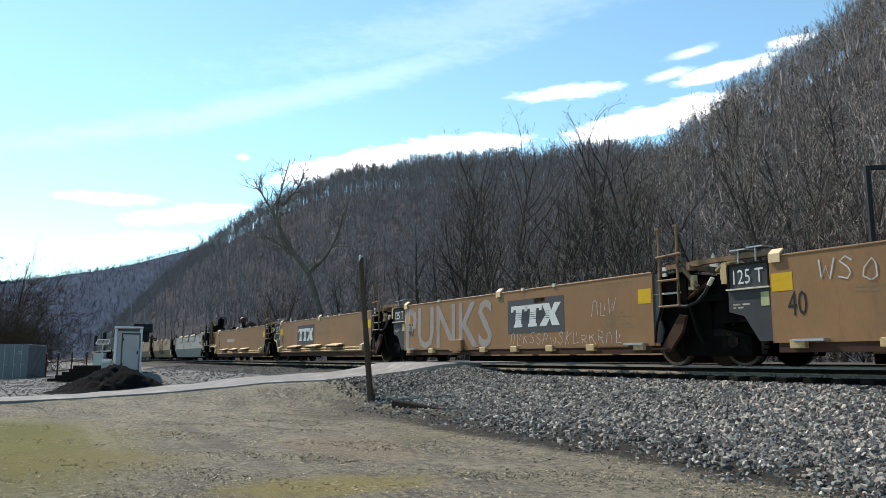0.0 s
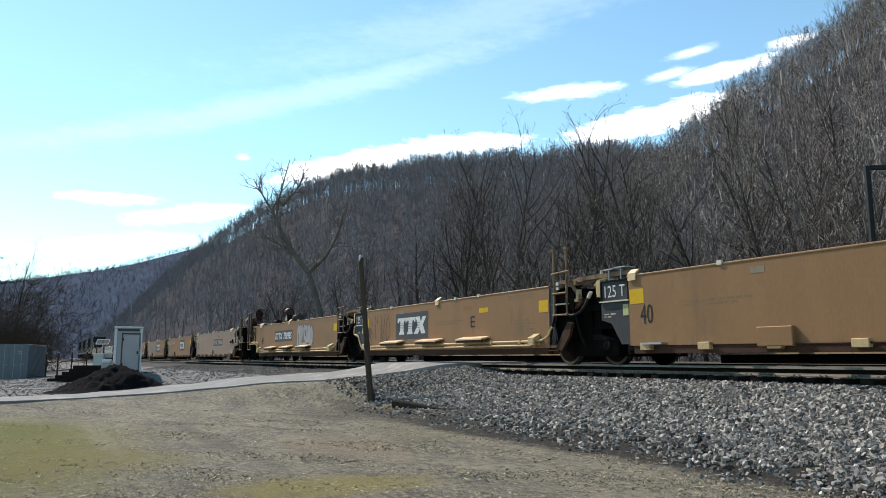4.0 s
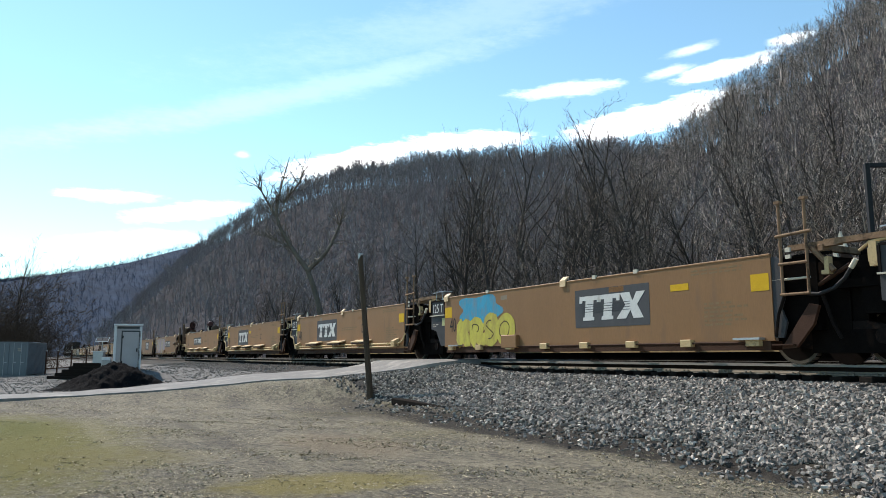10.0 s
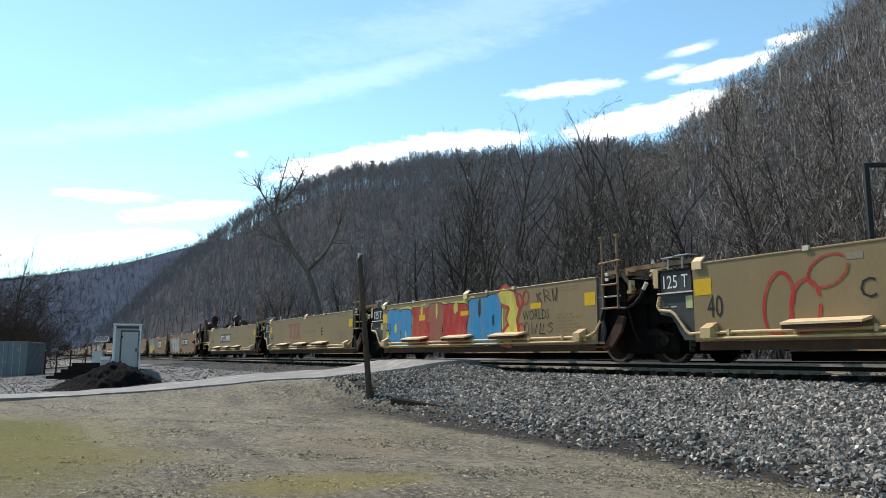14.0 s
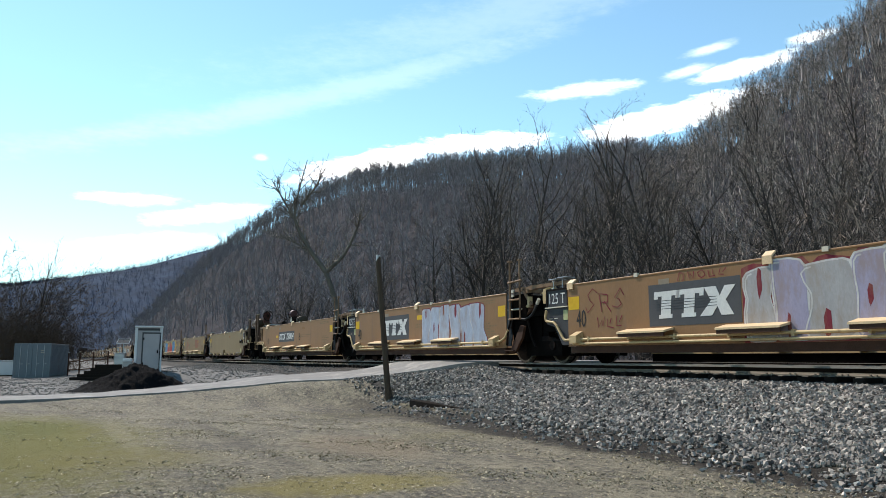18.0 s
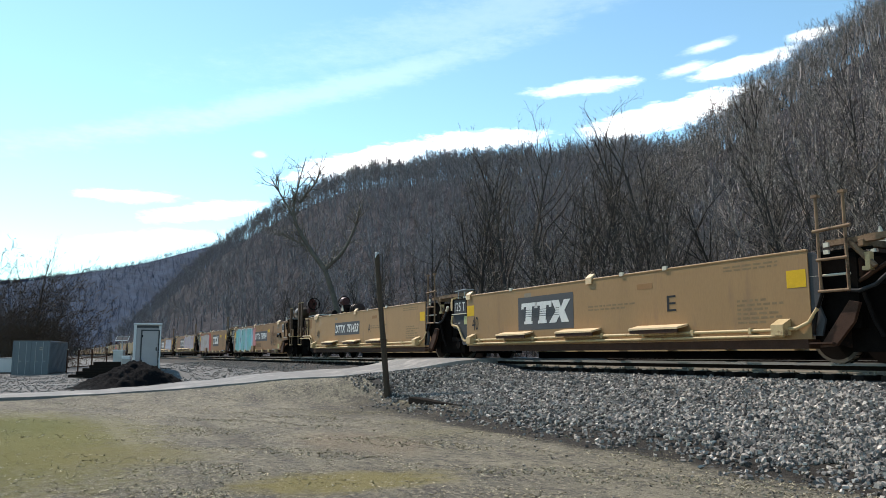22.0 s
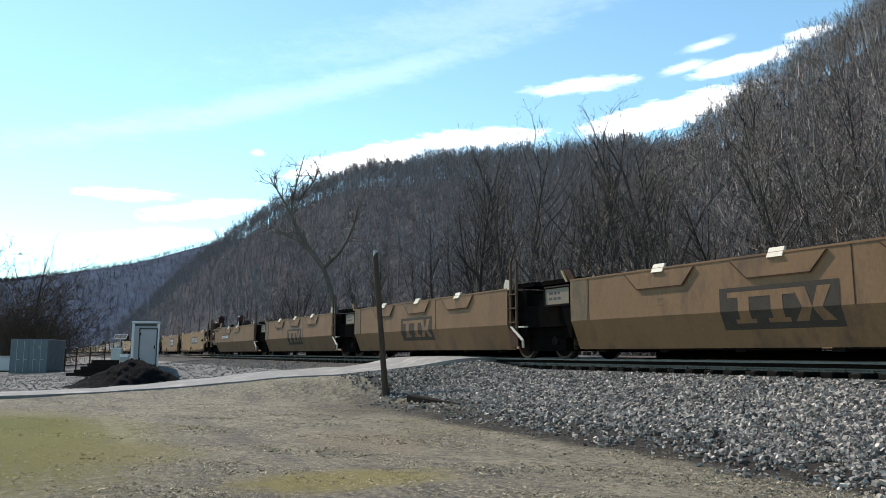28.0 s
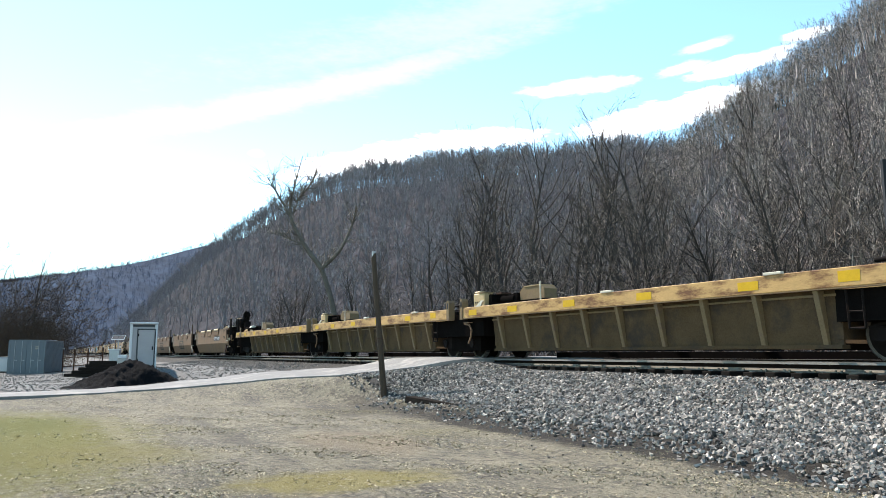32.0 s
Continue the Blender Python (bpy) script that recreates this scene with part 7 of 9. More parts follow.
def rib_unit(ends):
    """A low well unit with a yellow top chord over ribbed, recessed sides."""
    top = thing("well_car", "low well car unit with yellow top chord and ribbed tan sides", "well car", "well cars of the train")
    length = PITCH if ends == "mid" else END
    lead = ends == "lead"
    f0, r0 = (-0.92 if not lead else -0.75), -(length - 0.15)
    w0, w1 = (f0 - (3.6 if lead else 1.5)), r0 + 1.4   # the ribbed wall between the trucks
    for sx in (-1, 1):
        x = sx * SIDE
        chord = part("top_chord", Shape().box(min(x, x - sx * 0.2), max(x, x - sx * 0.2), r0, f0, 1.28, 1.61, 0.012), MAT["yellow_chord"], top, "chipped yellow top chord")
        part("chord_lip", Shape().box(min(x + sx * 0.015, x - sx * 0.1), max(x + sx * 0.015, x - sx * 0.1), r0 + 0.02, f0 - 0.02, 1.255, 1.277), MAT["rib_tan"], chord)
        a, b = x - sx * 0.2, x - sx * 0.31            # the wall leans inwards towards its foot
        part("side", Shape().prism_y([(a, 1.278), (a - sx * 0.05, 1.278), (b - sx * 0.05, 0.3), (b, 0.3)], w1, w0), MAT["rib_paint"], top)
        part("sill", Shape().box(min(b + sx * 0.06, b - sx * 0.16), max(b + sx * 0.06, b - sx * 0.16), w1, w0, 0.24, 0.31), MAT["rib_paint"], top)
        part("rib_rail", Shape().box(min(a + sx * 0.03, a), max(a + sx * 0.03, a), w1, w0, 1.15, 1.19), MAT["rib_tan"], top)
        k = -4.88 if lead else -2.95
        while k > w1 + 0.1:
            s = Shape()
            xa, xb, t = x - sx * 0.03, b + sx * 0.06, 0.05
            s.v = [(a - sx * 0.01, k - t, 1.25), (a - sx * 0.01, k + t, 1.25), (xa, k + t, 1.25), (xa, k - t, 1.25), (b - sx * 0.01, k - t, 0.312), (b - sx * 0.01, k + t, 0.312), (xb, k + t, 0.312), (xb, k - t, 0.312)]
            s.f = [(0, 1, 2, 3), (7, 6, 5, 4), (0, 4, 5, 1), (1, 5, 6, 2), (2, 6, 7, 3), (3, 7, 4, 0)]
            part("rib", s, MAT["rib_tan"], top)
            k -= 1.31
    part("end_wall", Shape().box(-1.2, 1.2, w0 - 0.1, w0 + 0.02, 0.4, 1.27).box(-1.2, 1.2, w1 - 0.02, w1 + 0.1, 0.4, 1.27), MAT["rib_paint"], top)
    k = f0 - 1.9
    while k > r0 + 0.8:
        part("floor_beam", Shape().box(-1.1, 1.1, k - 0.12, k + 0.12, 0.22, 0.34), MAT["dark_steel"], top)
        k -= 2.6
    # added black strip, standing for shade under the unit
    part("sill_foot", Shape().box(0.7, 0.8, r0 + 0.8, f0 - 2.0, 0.04, 0.2), MAT["grime"], top)
    if lead:
        wheelset_truck(top, -2.6, r=0.46)
        # black blocks for the shade around the lead truck
        s = Shape().box(-1.2, 1.2, -4.4, -0.6, 0.62, 1.26).box(-1.0, 1.0, -0.6, 0.1, 0.55, 1.25).box(-1.1, 1.1, -1.6, -0.5, 0.2, 0.62)
        pieces("end_platform", s, MAT["grime"], top)
        part("coupler", Shape().box(-0.18, 0.18, -1.6, -0.1, 0.75, 1.02).box(-0.24, 0.24, -0.28, 0.06, 0.7, 1.08, 0.05), MAT["rust_steel"], top)
        part("chord_post", Shape().box(-SIDE - 0.03, -SIDE + 0.06, -2.44, -2.34, 1.24, 1.86), MAT["dark_steel"], top)
        part("chord_step", Shape().box(-SIDE - 0.02, -SIDE + 0.02, -1.98, -1.73, 1.36, 1.56, 0.02), MAT["rib_tan"], top)
        part("post_bracket", Shape().prism_x([(-2.24, 1.3), (-2.46, 1.3), (-2.46, 1.84), (-2.4, 1.92), (-2.3, 1.92), (-2.24, 1.84)], -SIDE - 0.045, -SIDE - 0.02), MAT["rib_tan"], top)
        part("bracket_eye", Shape().tube((-SIDE - 0.05, -2.35, 1.74), (-SIDE - 0.02, -2.35, 1.74), 0.06, n=12), MAT["letter_black"], top)
        part("train_pipe", Shape().pipe([(-1.2, -0.9, 1.74), (-1.2, -1.7, 1.8), (-1.2, -2.6, 1.82), (-1.2, -4.6, 1.8)], 0.06, 8), MAT["grime"], top)
        part("pipe_elbow", Shape().pipe([(-1.28, -2.55, 1.64), (-1.28, -2.75, 1.72), (-1.28, -3.2, 1.74), (-1.28, -3.35, 1.68)], 0.045, 8), MAT["pipe_tan"], top, "pale worn brake pipe")
        part("brake_drum", Shape().tube((-0.95, -3.3, 1.84), (-0.95, -3.75, 1.84), 0.2, n=16).tube((-0.95, -3.2, 1.84), (-0.95, -3.3, 1.84), 0.08, n=10), MAT["guide_white"], top, "pale worn brake cylinder")
        part("drum_stand", Shape().box(-1.1, -0.4, -3.9, -1.2, 1.55, 1.64), MAT["grime"], top)
        part("gear_link", Shape().box(-0.9, -0.86, -1.5, -1.0, 1.64, 1.78).box(-0.9, -0.86, -1.62, -1.5, 1.64, 1.98).pipe([(-0.9, -1.0, 1.9), (-0.9, -1.5, 1.94)], 0.025, 6), MAT["rust_steel"], top)
        part("end_post", Shape().box(-1.44, -1.36, -1.78, -1.7, 1.61, 2.5), MAT["dark_steel"], top)
        part("stirrup", Shape().pipe([(-1.42, -1.08, 1.26), (-1.42, -1.1, 0.63), (-1.42, -1.44, 0.62), (-1.42, -1.42, 1.26)], 0.024, 6).pipe([(-1.42, -1.09, 0.93), (-1.42, -1.43, 0.92)], 0.02, 6), MAT["dark_steel"], top)
        part("stirrup_tread", Shape().box(-1.46, -1.36, -1.44, -1.1, 0.64, 0.665), MAT["pipe_tan"], top)
        patch(top, -1.23, -1.67, 1.42, 1.57, "decal_yellow", 0.004, "reflector_patch", label="chipped yellow patch")
        bars(top, -2.62, -3.3, 1.4, 1.48, 1, "faded_black", 41)
    else:
        wheelset_truck(top, 0.0, r=0.48)
        # black blocks for the shade over the pivot truck
        pieces("end_platform", Shape().box(-1.3, 1.3, -1.9, 0.5, 0.7, 1.25).box(-1.1, 1.1, -1.4, 0.5, 0.25, 0.7).box(-1.2, 1.2, -0.86, -0.6, 1.25, 1.6).box(-1.2, 1.2, -0.6, 0.1, 1.25, 1.42), MAT["grime"], top)
        valve = part("control_valve", Shape().box(-1.1, -0.75, -1.62, -0.95, 1.61, 2.06, 0.03).box(-1.05, -0.8, -1.25, -0.92, 2.06, 2.14, 0.03), MAT["pipe_tan"], top, "pale tan control valve box")
        for k in range(4):
            part("valve_bolt", Shape().tube((-1.115, -1.08 - 0.13 * k, 1.78), (-1.095, -1.08 - 0.13 * k, 1.78), 0.028, n=8), MAT["letter_black"], valve)
        part("valve_lid", Shape().box(-1.12, -0.73, -1.64, -1.28, 2.062, 2.09), MAT["rib_tan"], valve)
        part("end_lug", Shape().prism_x([(-1.72, 1.6), (-2.0, 1.6), (-2.18, 1.76), (-2.05, 1.78)], -SIDE, -SIDE + 0.06), MAT["guide_white"], top)
        part("truck_step", Shape().pipe([(-1.4, -0.9, 1.1), (-1.4, -1.2, 1.06), (-1.4, -1.34, 0.9), (-1.4, -1.28, 0.66), (-1.4, -1.14, 0.48)], 0.028, 8).box(-1.46, -1.3, -1.25, -0.9, 1.12, 1.145), MAT["end_brown"], top)
    for sx in (-1, 1):                                # tan end plates with a slotted eye
        x = sx * SIDE
        for yp in ((r0,) if lead else (r0, f0 + 0.17)):
            plate = part("end_plate", Shape().prism_x([(yp, 1.24), (yp - 0.17, 1.24), (yp - 0.17, 1.82), (yp - 0.12, 1.9), (yp - 0.05, 1.9), (yp, 1.82)], *sorted((x + sx * 0.02, x - sx * 0.2))), MAT["rib_tan"], top, "rust-edged tan end plate")
            part("plate_eye", Shape().tube((x + sx * 0.024, yp - 0.085, 1.78), (x + sx * 0.018, yp - 0.085, 1.78), 0.045, n=10).tube((x + sx * 0.024, yp - 0.085, 1.66), (x + sx * 0.018, yp - 0.085, 1.66), 0.045, n=10).box(*sorted((x + sx * 0.024, x + sx * 0.018)), yp - 0.13, yp - 0.04, 1.66, 1.78), MAT["letter_black"], plate)
    part("link_rail", Shape().tube((-0.9, r0 - 0.1, 1.78), (-0.9, r0 + 0.9, 1.74), 0.045, n=8).tube((-0.9, r0 - 0.1, 1.62), (-0.9, r0 + 0.6, 1.62), 0.03, n=8), MAT["dark_steel"], top)
    pieces("platform_rear", Shape().box(-1.3, 1.3, r0 - 0.1, r0 + 1.42, 0.7, 1.25).box(-1.2, 1.2, r0 - 0.15, r0 + 0.02, 1.25, 1.55), MAT["grime"], top)
    patch(top, r0 + 1.22, r0 + 0.82, 1.36, 1.55, "decal_yellow", 0.004, "reflector_patch", label="chipped yellow patch")
    part("rear_stirrup", Shape().pipe([(-1.4, r0 + 1.15, 1.24), (-1.4, r0 + 1.12, 0.58), (-1.4, r0 + 0.84, 0.58), (-1.4, r0 + 0.86, 1.24)], 0.022, 6).pipe([(-1.4, r0 + 1.13, 0.86), (-1.4, r0 + 0.85, 0.86)], 0.018, 6), MAT["dark_steel"], top)
    a = -1.3 if lead else 0.0                         # brake gear laid along the near chord
    e = a if lead else 1.05
    g = Shape().tube((-0.8, -2.3 + a, 1.82), (-0.8, -4.4 + e, 1.86), 0.05, n=8).tube((-0.6, -1.6 + a, 1.9), (-0.6, -4.5 + e, 1.95), 0.06, n=8).tube((-0.95, -2.5 + a, 1.78), (-0.95, -3.2 + a, 1.78), 0.12, n=12)
    g.box(-1.0, -0.5, -1.9 + a, -1.75 + a, 1.6, 2.0).box(-1.0, -0.5, -4.4 + e, -4.2 + e, 1.6, 1.95).box(-1.05, -0.4, -4.6 + e, -1.5 + a, 1.6, 1.68)
    part("brake_gear", g, MAT["grime"], top)
    part("gear_cap", Shape().box(-0.95, -0.6, -2.4 + a, -2.1 + a, 1.98, 2.03), MAT["rust_steel"], top)
    ra = -5.9 if lead else -3.45
    t = Shape().prism_x([(ra, 1.72), (ra + 0.03, 1.96), (ra - 0.12, 2.09), (ra - 1.05, 2.09), (ra - 1.18, 1.99), (ra - 1.2, 1.72)], -0.95, -0.5)
    part("air_reservoir", t, MAT["rib_tan"], top, "tan box-shaped air reservoir")
    part("reservoir_lid", Shape().box(-0.97, -0.48, ra - 1.0, ra - 0.2, 2.092, 2.115), MAT["pipe_tan"], top)
    part("reservoir_stand", Shape().box(-0.9, -0.55, ra - 1.1, ra - 0.1, 1.6, 1.72), MAT["dark_steel"], top)
    part("guide_pin", Shape().tube((-1.3, ra - 1.5, 1.6), (-1.3, ra - 1.5, 2.14), 0.022), MAT["guide_white"], top)
    for y in ((-7.9, -12.6) if not lead else (-9.6,)):
        part("chord_clip", Shape().box(-SIDE - 0.02, -SIDE + 0.08, y - 0.2, y + 0.2, 1.605, 1.66, 0.01), MAT["guide_white"], top)
    return top


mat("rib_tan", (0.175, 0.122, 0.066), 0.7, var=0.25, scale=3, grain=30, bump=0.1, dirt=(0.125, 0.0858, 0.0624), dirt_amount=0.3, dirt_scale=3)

PROTO = {}


def unit(kind, ends, pipes, paint, front):
    """Places one unit of the consist with its front at the given place along the line at 0 s."""
    key = (kind, ends, pipes)
    if key not in PROTO:
        PROTO[key] = flat_unit(ends, pipes, "tan_paint") if kind == "flat" else (slope_unit(ends) if kind == "slope" else rib_unit(ends))
        ob = PROTO[key]
    else:
        ob = copy_thing(PROTO[key], pose(0, 0, 0))
    if paint:
        for c in ob.children:
            if c.type == "MESH" and c.data.materials[0] == MAT["tan_paint"]:
                c.material_slots[0].link = "OBJECT"
                c.material_slots[0].material = MAT[paint]
    HOPS[ob] = front
    return ob


def ride(s):
    """Pose of a unit whose front is at s: it lies on the chord between its ends."""
    a, b = on_line(s), on_line(s - PITCH)
    d = a.translation - b.translation
    return Matrix.Translation(a.translation) @ pose(0, 0, 0, 0, 0, math.degrees(math.atan2(-d.x, d.y)))


# couplers of the consist at 0 s, front to rear
COUPLERS = [107.4, 57.2, -23.7, -104.5, -185.4, -266.25, -346.7, -427.3, -508.6]
CARS = {}
for c, (kind, paint, plumbing) in enumerate([("slope", None, "00000"), ("flat", "brown_paint", "11000"), ("flat", None, "11000"), ("flat", None, "11100"),
                                             ("flat", "khaki_paint", "11110"), ("flat", None, "11100"), ("flat", "ochre_paint", "11000"), ("slope", None, "00000")]):
    front = COUPLERS[c]
    count = 3 if c == 0 else 5
    for u in range(count):
        ends = "lead" if u == 0 else ("tail" if u == count - 1 else "mid")
        CARS[c, u] = unit(kind, ends, plumbing[u] == "1", paint, front)
        front -= END if u == 0 else PITCH
mat("tank_tan", (0.05, 0.034, 0.02), 0.5, spec=0.2, var=0.25, scale=5, bump=0.1)
for (c, u), car in CARS.items():
    for ob in car.children:
        if 2 <= c <= 5 and ob.type == "MESH" and ob.data.materials[0] == MAT["tank_brown"]:
            ob.material_slots[0].link = "OBJECT"
            ob.material_slots[0].material = MAT["tank_tan"]
mat("dusty_gray", (0.312, 0.304, 0.281), 0.7, var=0.15, scale=1.2, grain=30, bump=0.05, dirt=(0.234, 0.187, 0.133), dirt_amount=0.35, dirt_scale=1.2)
mat("dusty_tan", (0.289, 0.218, 0.148), 0.7, var=0.15, scale=1.2, grain=30, bump=0.05, dirt=(0.187, 0.133, 0.0858), dirt_amount=0.35, dirt_scale=1.2)
for ob in CARS[1, 4].children:
    if ob.type == "MESH" and ob.material_slots[0].material == MAT["brown_paint"]:
        ob.material_slots[0].material = MAT["mauve_paint"]
for c, u in ((0, 0), (0, 1), (0, 2)):
    for ob in CARS[c, u].children:
        if ob.type == "MESH" and ob.data.materials[0] == MAT["slope_paint"]:
            ob.material_slots[0].link = "OBJECT"
            ob.material_slots[0].material = MAT["dusty_gray" if u == 2 else "dusty_tan"]
front = COUPLERS[8]
for u in range(4):
    CARS[8, u] = unit("rib", "lead" if u == 0 else "mid", False, None, front)
    front -= END if u == 0 else PITCH
# ---- what sets the units apart: numbers, emblems, spray paint ----
def livery():
    C = CARS
    # the leading straight-sided car, brown
    bars(C[1, 0], -6.9, -10.0, 1.1, 1.5, 1, "worn_white", 3)
    emblem(C[1, 1], -5.05)
    for u in (2, 3):
        emblem(C[1, u], -8.72)
    p = C[1, 2]
    letters(p, "PUNKS", -2.2, -7.9, 0.47, 1.88, "spray_faded", 0.006, "graffiti", 0.012, label="faded silver spray-painted block letters")
    scribble(p, -8.8, -13.4, 0.5, 0.85, "spray_white", 5, 9, 0.014)
    scribble(p, -12.3, -13.2, 1.15, 1.6, "spray_white", 6, 3, 0.014)
    scribble(C[1, 3], -3.0, -6.1, 1.42, 1.85, "spray_white", 7, 7, 0.03)
    number_board(C[1, 4], "DTTX  759266", -8.5, -11.5, 1.04, 1.5, "worn_white")
    scribble(C[1, 4], -3.2, -6.4, 1.45, 1.85, "spray_white", 8, 6, 0.014)
    # the others
    boards = [(2, "750955"), (3, "750982"), (4, "759592"), (5, "750904"), (6, "751433")]
    for c, n in boards:
        number_board(C[c, 0], "DTTX  " + n, -6.95, -10.1, 1.03, 1.6)
        if c != 4:
            number_board(C[c, 4], "DTTX  " + n, -8.42, -11.58, 1.0, 1.6)
    for c in (2, 3, 5, 6):
        emblem(C[c, 1], -5.05)
        for u in (2, 3):
            pipes = {2: 0, 3: u == 2, 5: u == 2, 6: 0}[c]
            emblem(C[c, u], -5.05 if pipes else -8.72)
    for u in (1, 3):
        y, dz = (-5.5, 0) if u == 1 else (-8.98, 0.0)
        emblem_red(C[4, u], y)
    for (c, u), ch, y in (((2, 0), "A", -11.0), ((2, 1), "E", -10.4), ((3, 0), "B", -10.4), ((3, 1), "C", -10.4), ((3, 2), "D", -10.42), ((3, 4), "A", -7.8), ((4, 0), "A", -10.9), ((4, 1), "E", -10.5),
                          ((4, 3), "C", -5.6), ((5, 0), "B", -11.0), ((6, 0), "A", -11.1), ((6, 1), "E", -10.9), ((6, 2), "D", -5.4), ((6, 3), "C", -5.4), ((6, 4), "B", -7.6)):
        letters(C[c, u], ch, y, y - 0.27, 1.08, 1.42, "letter_black", 0.006, "unit_letter")
    for (c, u), y0, y1, z0, z1, m in (((2, 1), -10.9, -11.4, 1.5, 1.64, "decal_yellow"), ((3, 1), -7.8, -8.25, 1.5, 1.65, "decal_yellow"), ((3, 3), -11.9, -12.4, 1.5, 1.64, "decal_yellow"),
                                      ((4, 3), -10.4, -11.0, 1.5, 1.66, "decal_yellow"), ((5, 1), -8.3, -8.9, 1.5, 1.66, "decal_yellow"), ((5, 3), -11.8, -12.4, 1.5, 1.66, "decal_yellow"),
                                      ((2, 4), -5.9, -6.3, 1.45, 1.58, "decal_yellow"), ((2, 4), -7.7, -8.3, 1.5, 1.64, "decal_yellow"), ((5, 4), -11.7, -12.2, 1.5, 1.66, "decal_yellow"), ((5, 0), -6.3, -6.8, 1.3, 1.42, "decal_yellow")):
        patch(C[c, u], y0, y1, z0, z1, m, 0.004, "reflector_patch", label="worn yellow patch")
    # spray paint
    bubble_tag(C[2, 0], -10.9, -13.3, 0.6, 1.85, 5, "spray_silver", "spray_black", 31, label="silver and black spray-painted lettering")
    scribble(C[2, 1], -2.6, -4.6, 0.75, 1.8, "spray_black", 32, 4, 0.022)
    scribble(C[2, 3], -3.5, -7.7, 0.5, 1.75, "faded_blue", 33, 6, 0.016)
    for k in range(4):
        patch_cloud(C[2, 4], -2.9 - 1.3 * k, -4.4 - 1.3 * k, 0.5 + 0.08 * (k % 2), 1.86, "spray_haze" if k % 2 else "tan_mist", 60 + k, "washed-out violet spray-painted haze")
    column_tag(C[2, 4], -2.6, -8.2, 0.44, 1.92, 11, None, "spray_pale", 34, "washed-out pale blue outlined lettering", slit="spray_violet", lean=0.18)
    scribble(C[3, 1], -4.1, -4.8, 0.95, 1.3, "spray_black", 35, 4, 0.016)
    patch_cloud(C[3, 3], -2.95, -5.5, 1.1, 1.93, "spray_cyan", 36)
    bubble_tag(C[3, 3], -2.9, -6.0, 0.45, 1.35, 4, "spray_yellow", "spray_yellow", 37, inner="spray_black", label="yellow spray-painted lettering under a cyan block")
    bubble_tag(C[3, 4], -3.0, -7.1, 0.46, 1.85, 5, "spray_ice", "spray_black", 38, inner="spray_black", label="pale spray-painted lettering with black outlines")
    scribble(C[3, 4], -8.7, -10.4, 1.63, 1.88, "spray_green", 39, 4, 0.025)
    scribble(C[3, 4], -12.6, -14.4, 0.6, 1.4, "spray_white", 40, 4, 0.018)
    column_tag(C[4, 2], -2.55, -4.5, 0.46, 1.9, 2, "spray_blue", "spray_black", 41, "yellow band behind blue and red lettering", slit="spray_yellow", band="spray_yellow", lean=0.03)
    column_tag(C[4, 2], -4.55, -8.35, 0.46, 1.9, 3, ["spray_red", "faded_red"], "spray_black", 42, "red spray-painted lettering", slit="spray_yellow", band="spray_yellow", lean=0.03)
    column_tag(C[4, 2], -8.42, -10.2, 0.46, 1.92, 2, "spray_blue", "spray_black", 43, "blue spray-painted lettering on yellow", slit="spray_black", band="spray_yellow", lean=0.03)
    for w, m, e in ((0.34, "spray_red", 0.0), (0.22, "spray_yellow", 0.0012)):
        path = [(-10.3, 1.85), (-10.75, 1.72), (-10.9, 1.45), (-10.75, 1.15), (-10.85, 0.9), (-10.5, 0.62)]
        part("graffiti_swoosh", ribbon(path, w, -SIDE - 0.0045 - e), MAT[m], C[4, 2], "red-edged yellow swoosh", fix=False)
    for a, b, h, l in ((-11.15, 1.65, 0.2, 0.35), (-11.45, 1.72, 0.18, -0.3), (-11.25, 0.85, 0.17, 0.5)):
        pts = [(a + 0.13 * math.cos(q) + l * 0.4 * h * math.sin(q), b + h * math.sin(q)) for q in np.linspace(0, 6.28318, 18)]
        part("graffiti_loop", ribbon(pts, 0.03, -SIDE - 0.006), MAT["spray_red"], C[4, 2], "hollow red spray-painted loop", fix=False)
    for y0, y1, z0, z1 in ((-5.12, -5.56, 1.34, 1.53), (-7.94, -8.42, 1.38, 1.52), (-11.68, -12.15, 1.39, 1.54)):
        patch(C[4, 2], y0, y1, z0, z1, "decal_yellow", 0.009, "reflector_patch", label="worn yellow patch")
    letters(C[4, 2], "WORLDS", -11.3, -12.5, 1.1, 1.36, "spray_black", 0.005, "graffiti", label="hand-sprayed black words")
    scribble(C[4, 2], -11.9, -12.9, 1.55, 1.9, "spray_black", 44, 2, 0.03)
    scribble(C[4, 2], -11.3, -12.7, 0.72, 1.05, "spray_black", 45, 5, 0.026)
    loop_tag(C[4, 3], -3.6, -5.4, 0.5, 1.9, "spray_red", 0.035)
    scribble(C[4, 3], -11.0, -12.4, 1.1, 1.75, "faded_red", 47, 3, 0.03)
    column_tag(C[5, 1], -8.7, -13.2, 0.46, 1.92, 6, "spray_pale", "spray_maroon", 48, "silver spray-painted lettering with maroon outline", slit="spray_maroon", shine="spray_white", lean=0.16)
    column_tag(C[5, 2], -7.75, -13.6, 0.46, 1.95, 8, ["spray_silver", "spray_violet"], "spray_white", 49, "maroon band behind silver lettering", slit="spray_maroon", shine="spray_white", band="spray_maroon", lean=0.2)
    scribble(C[5, 2], -5.9, -7.3, 1.78, 1.96, "spray_maroon", 56, 6, 0.022)
    scribble(C[5, 2], -2.75, -4.3, 1.25, 1.85, "spray_maroon", 50, 5, 0.03)
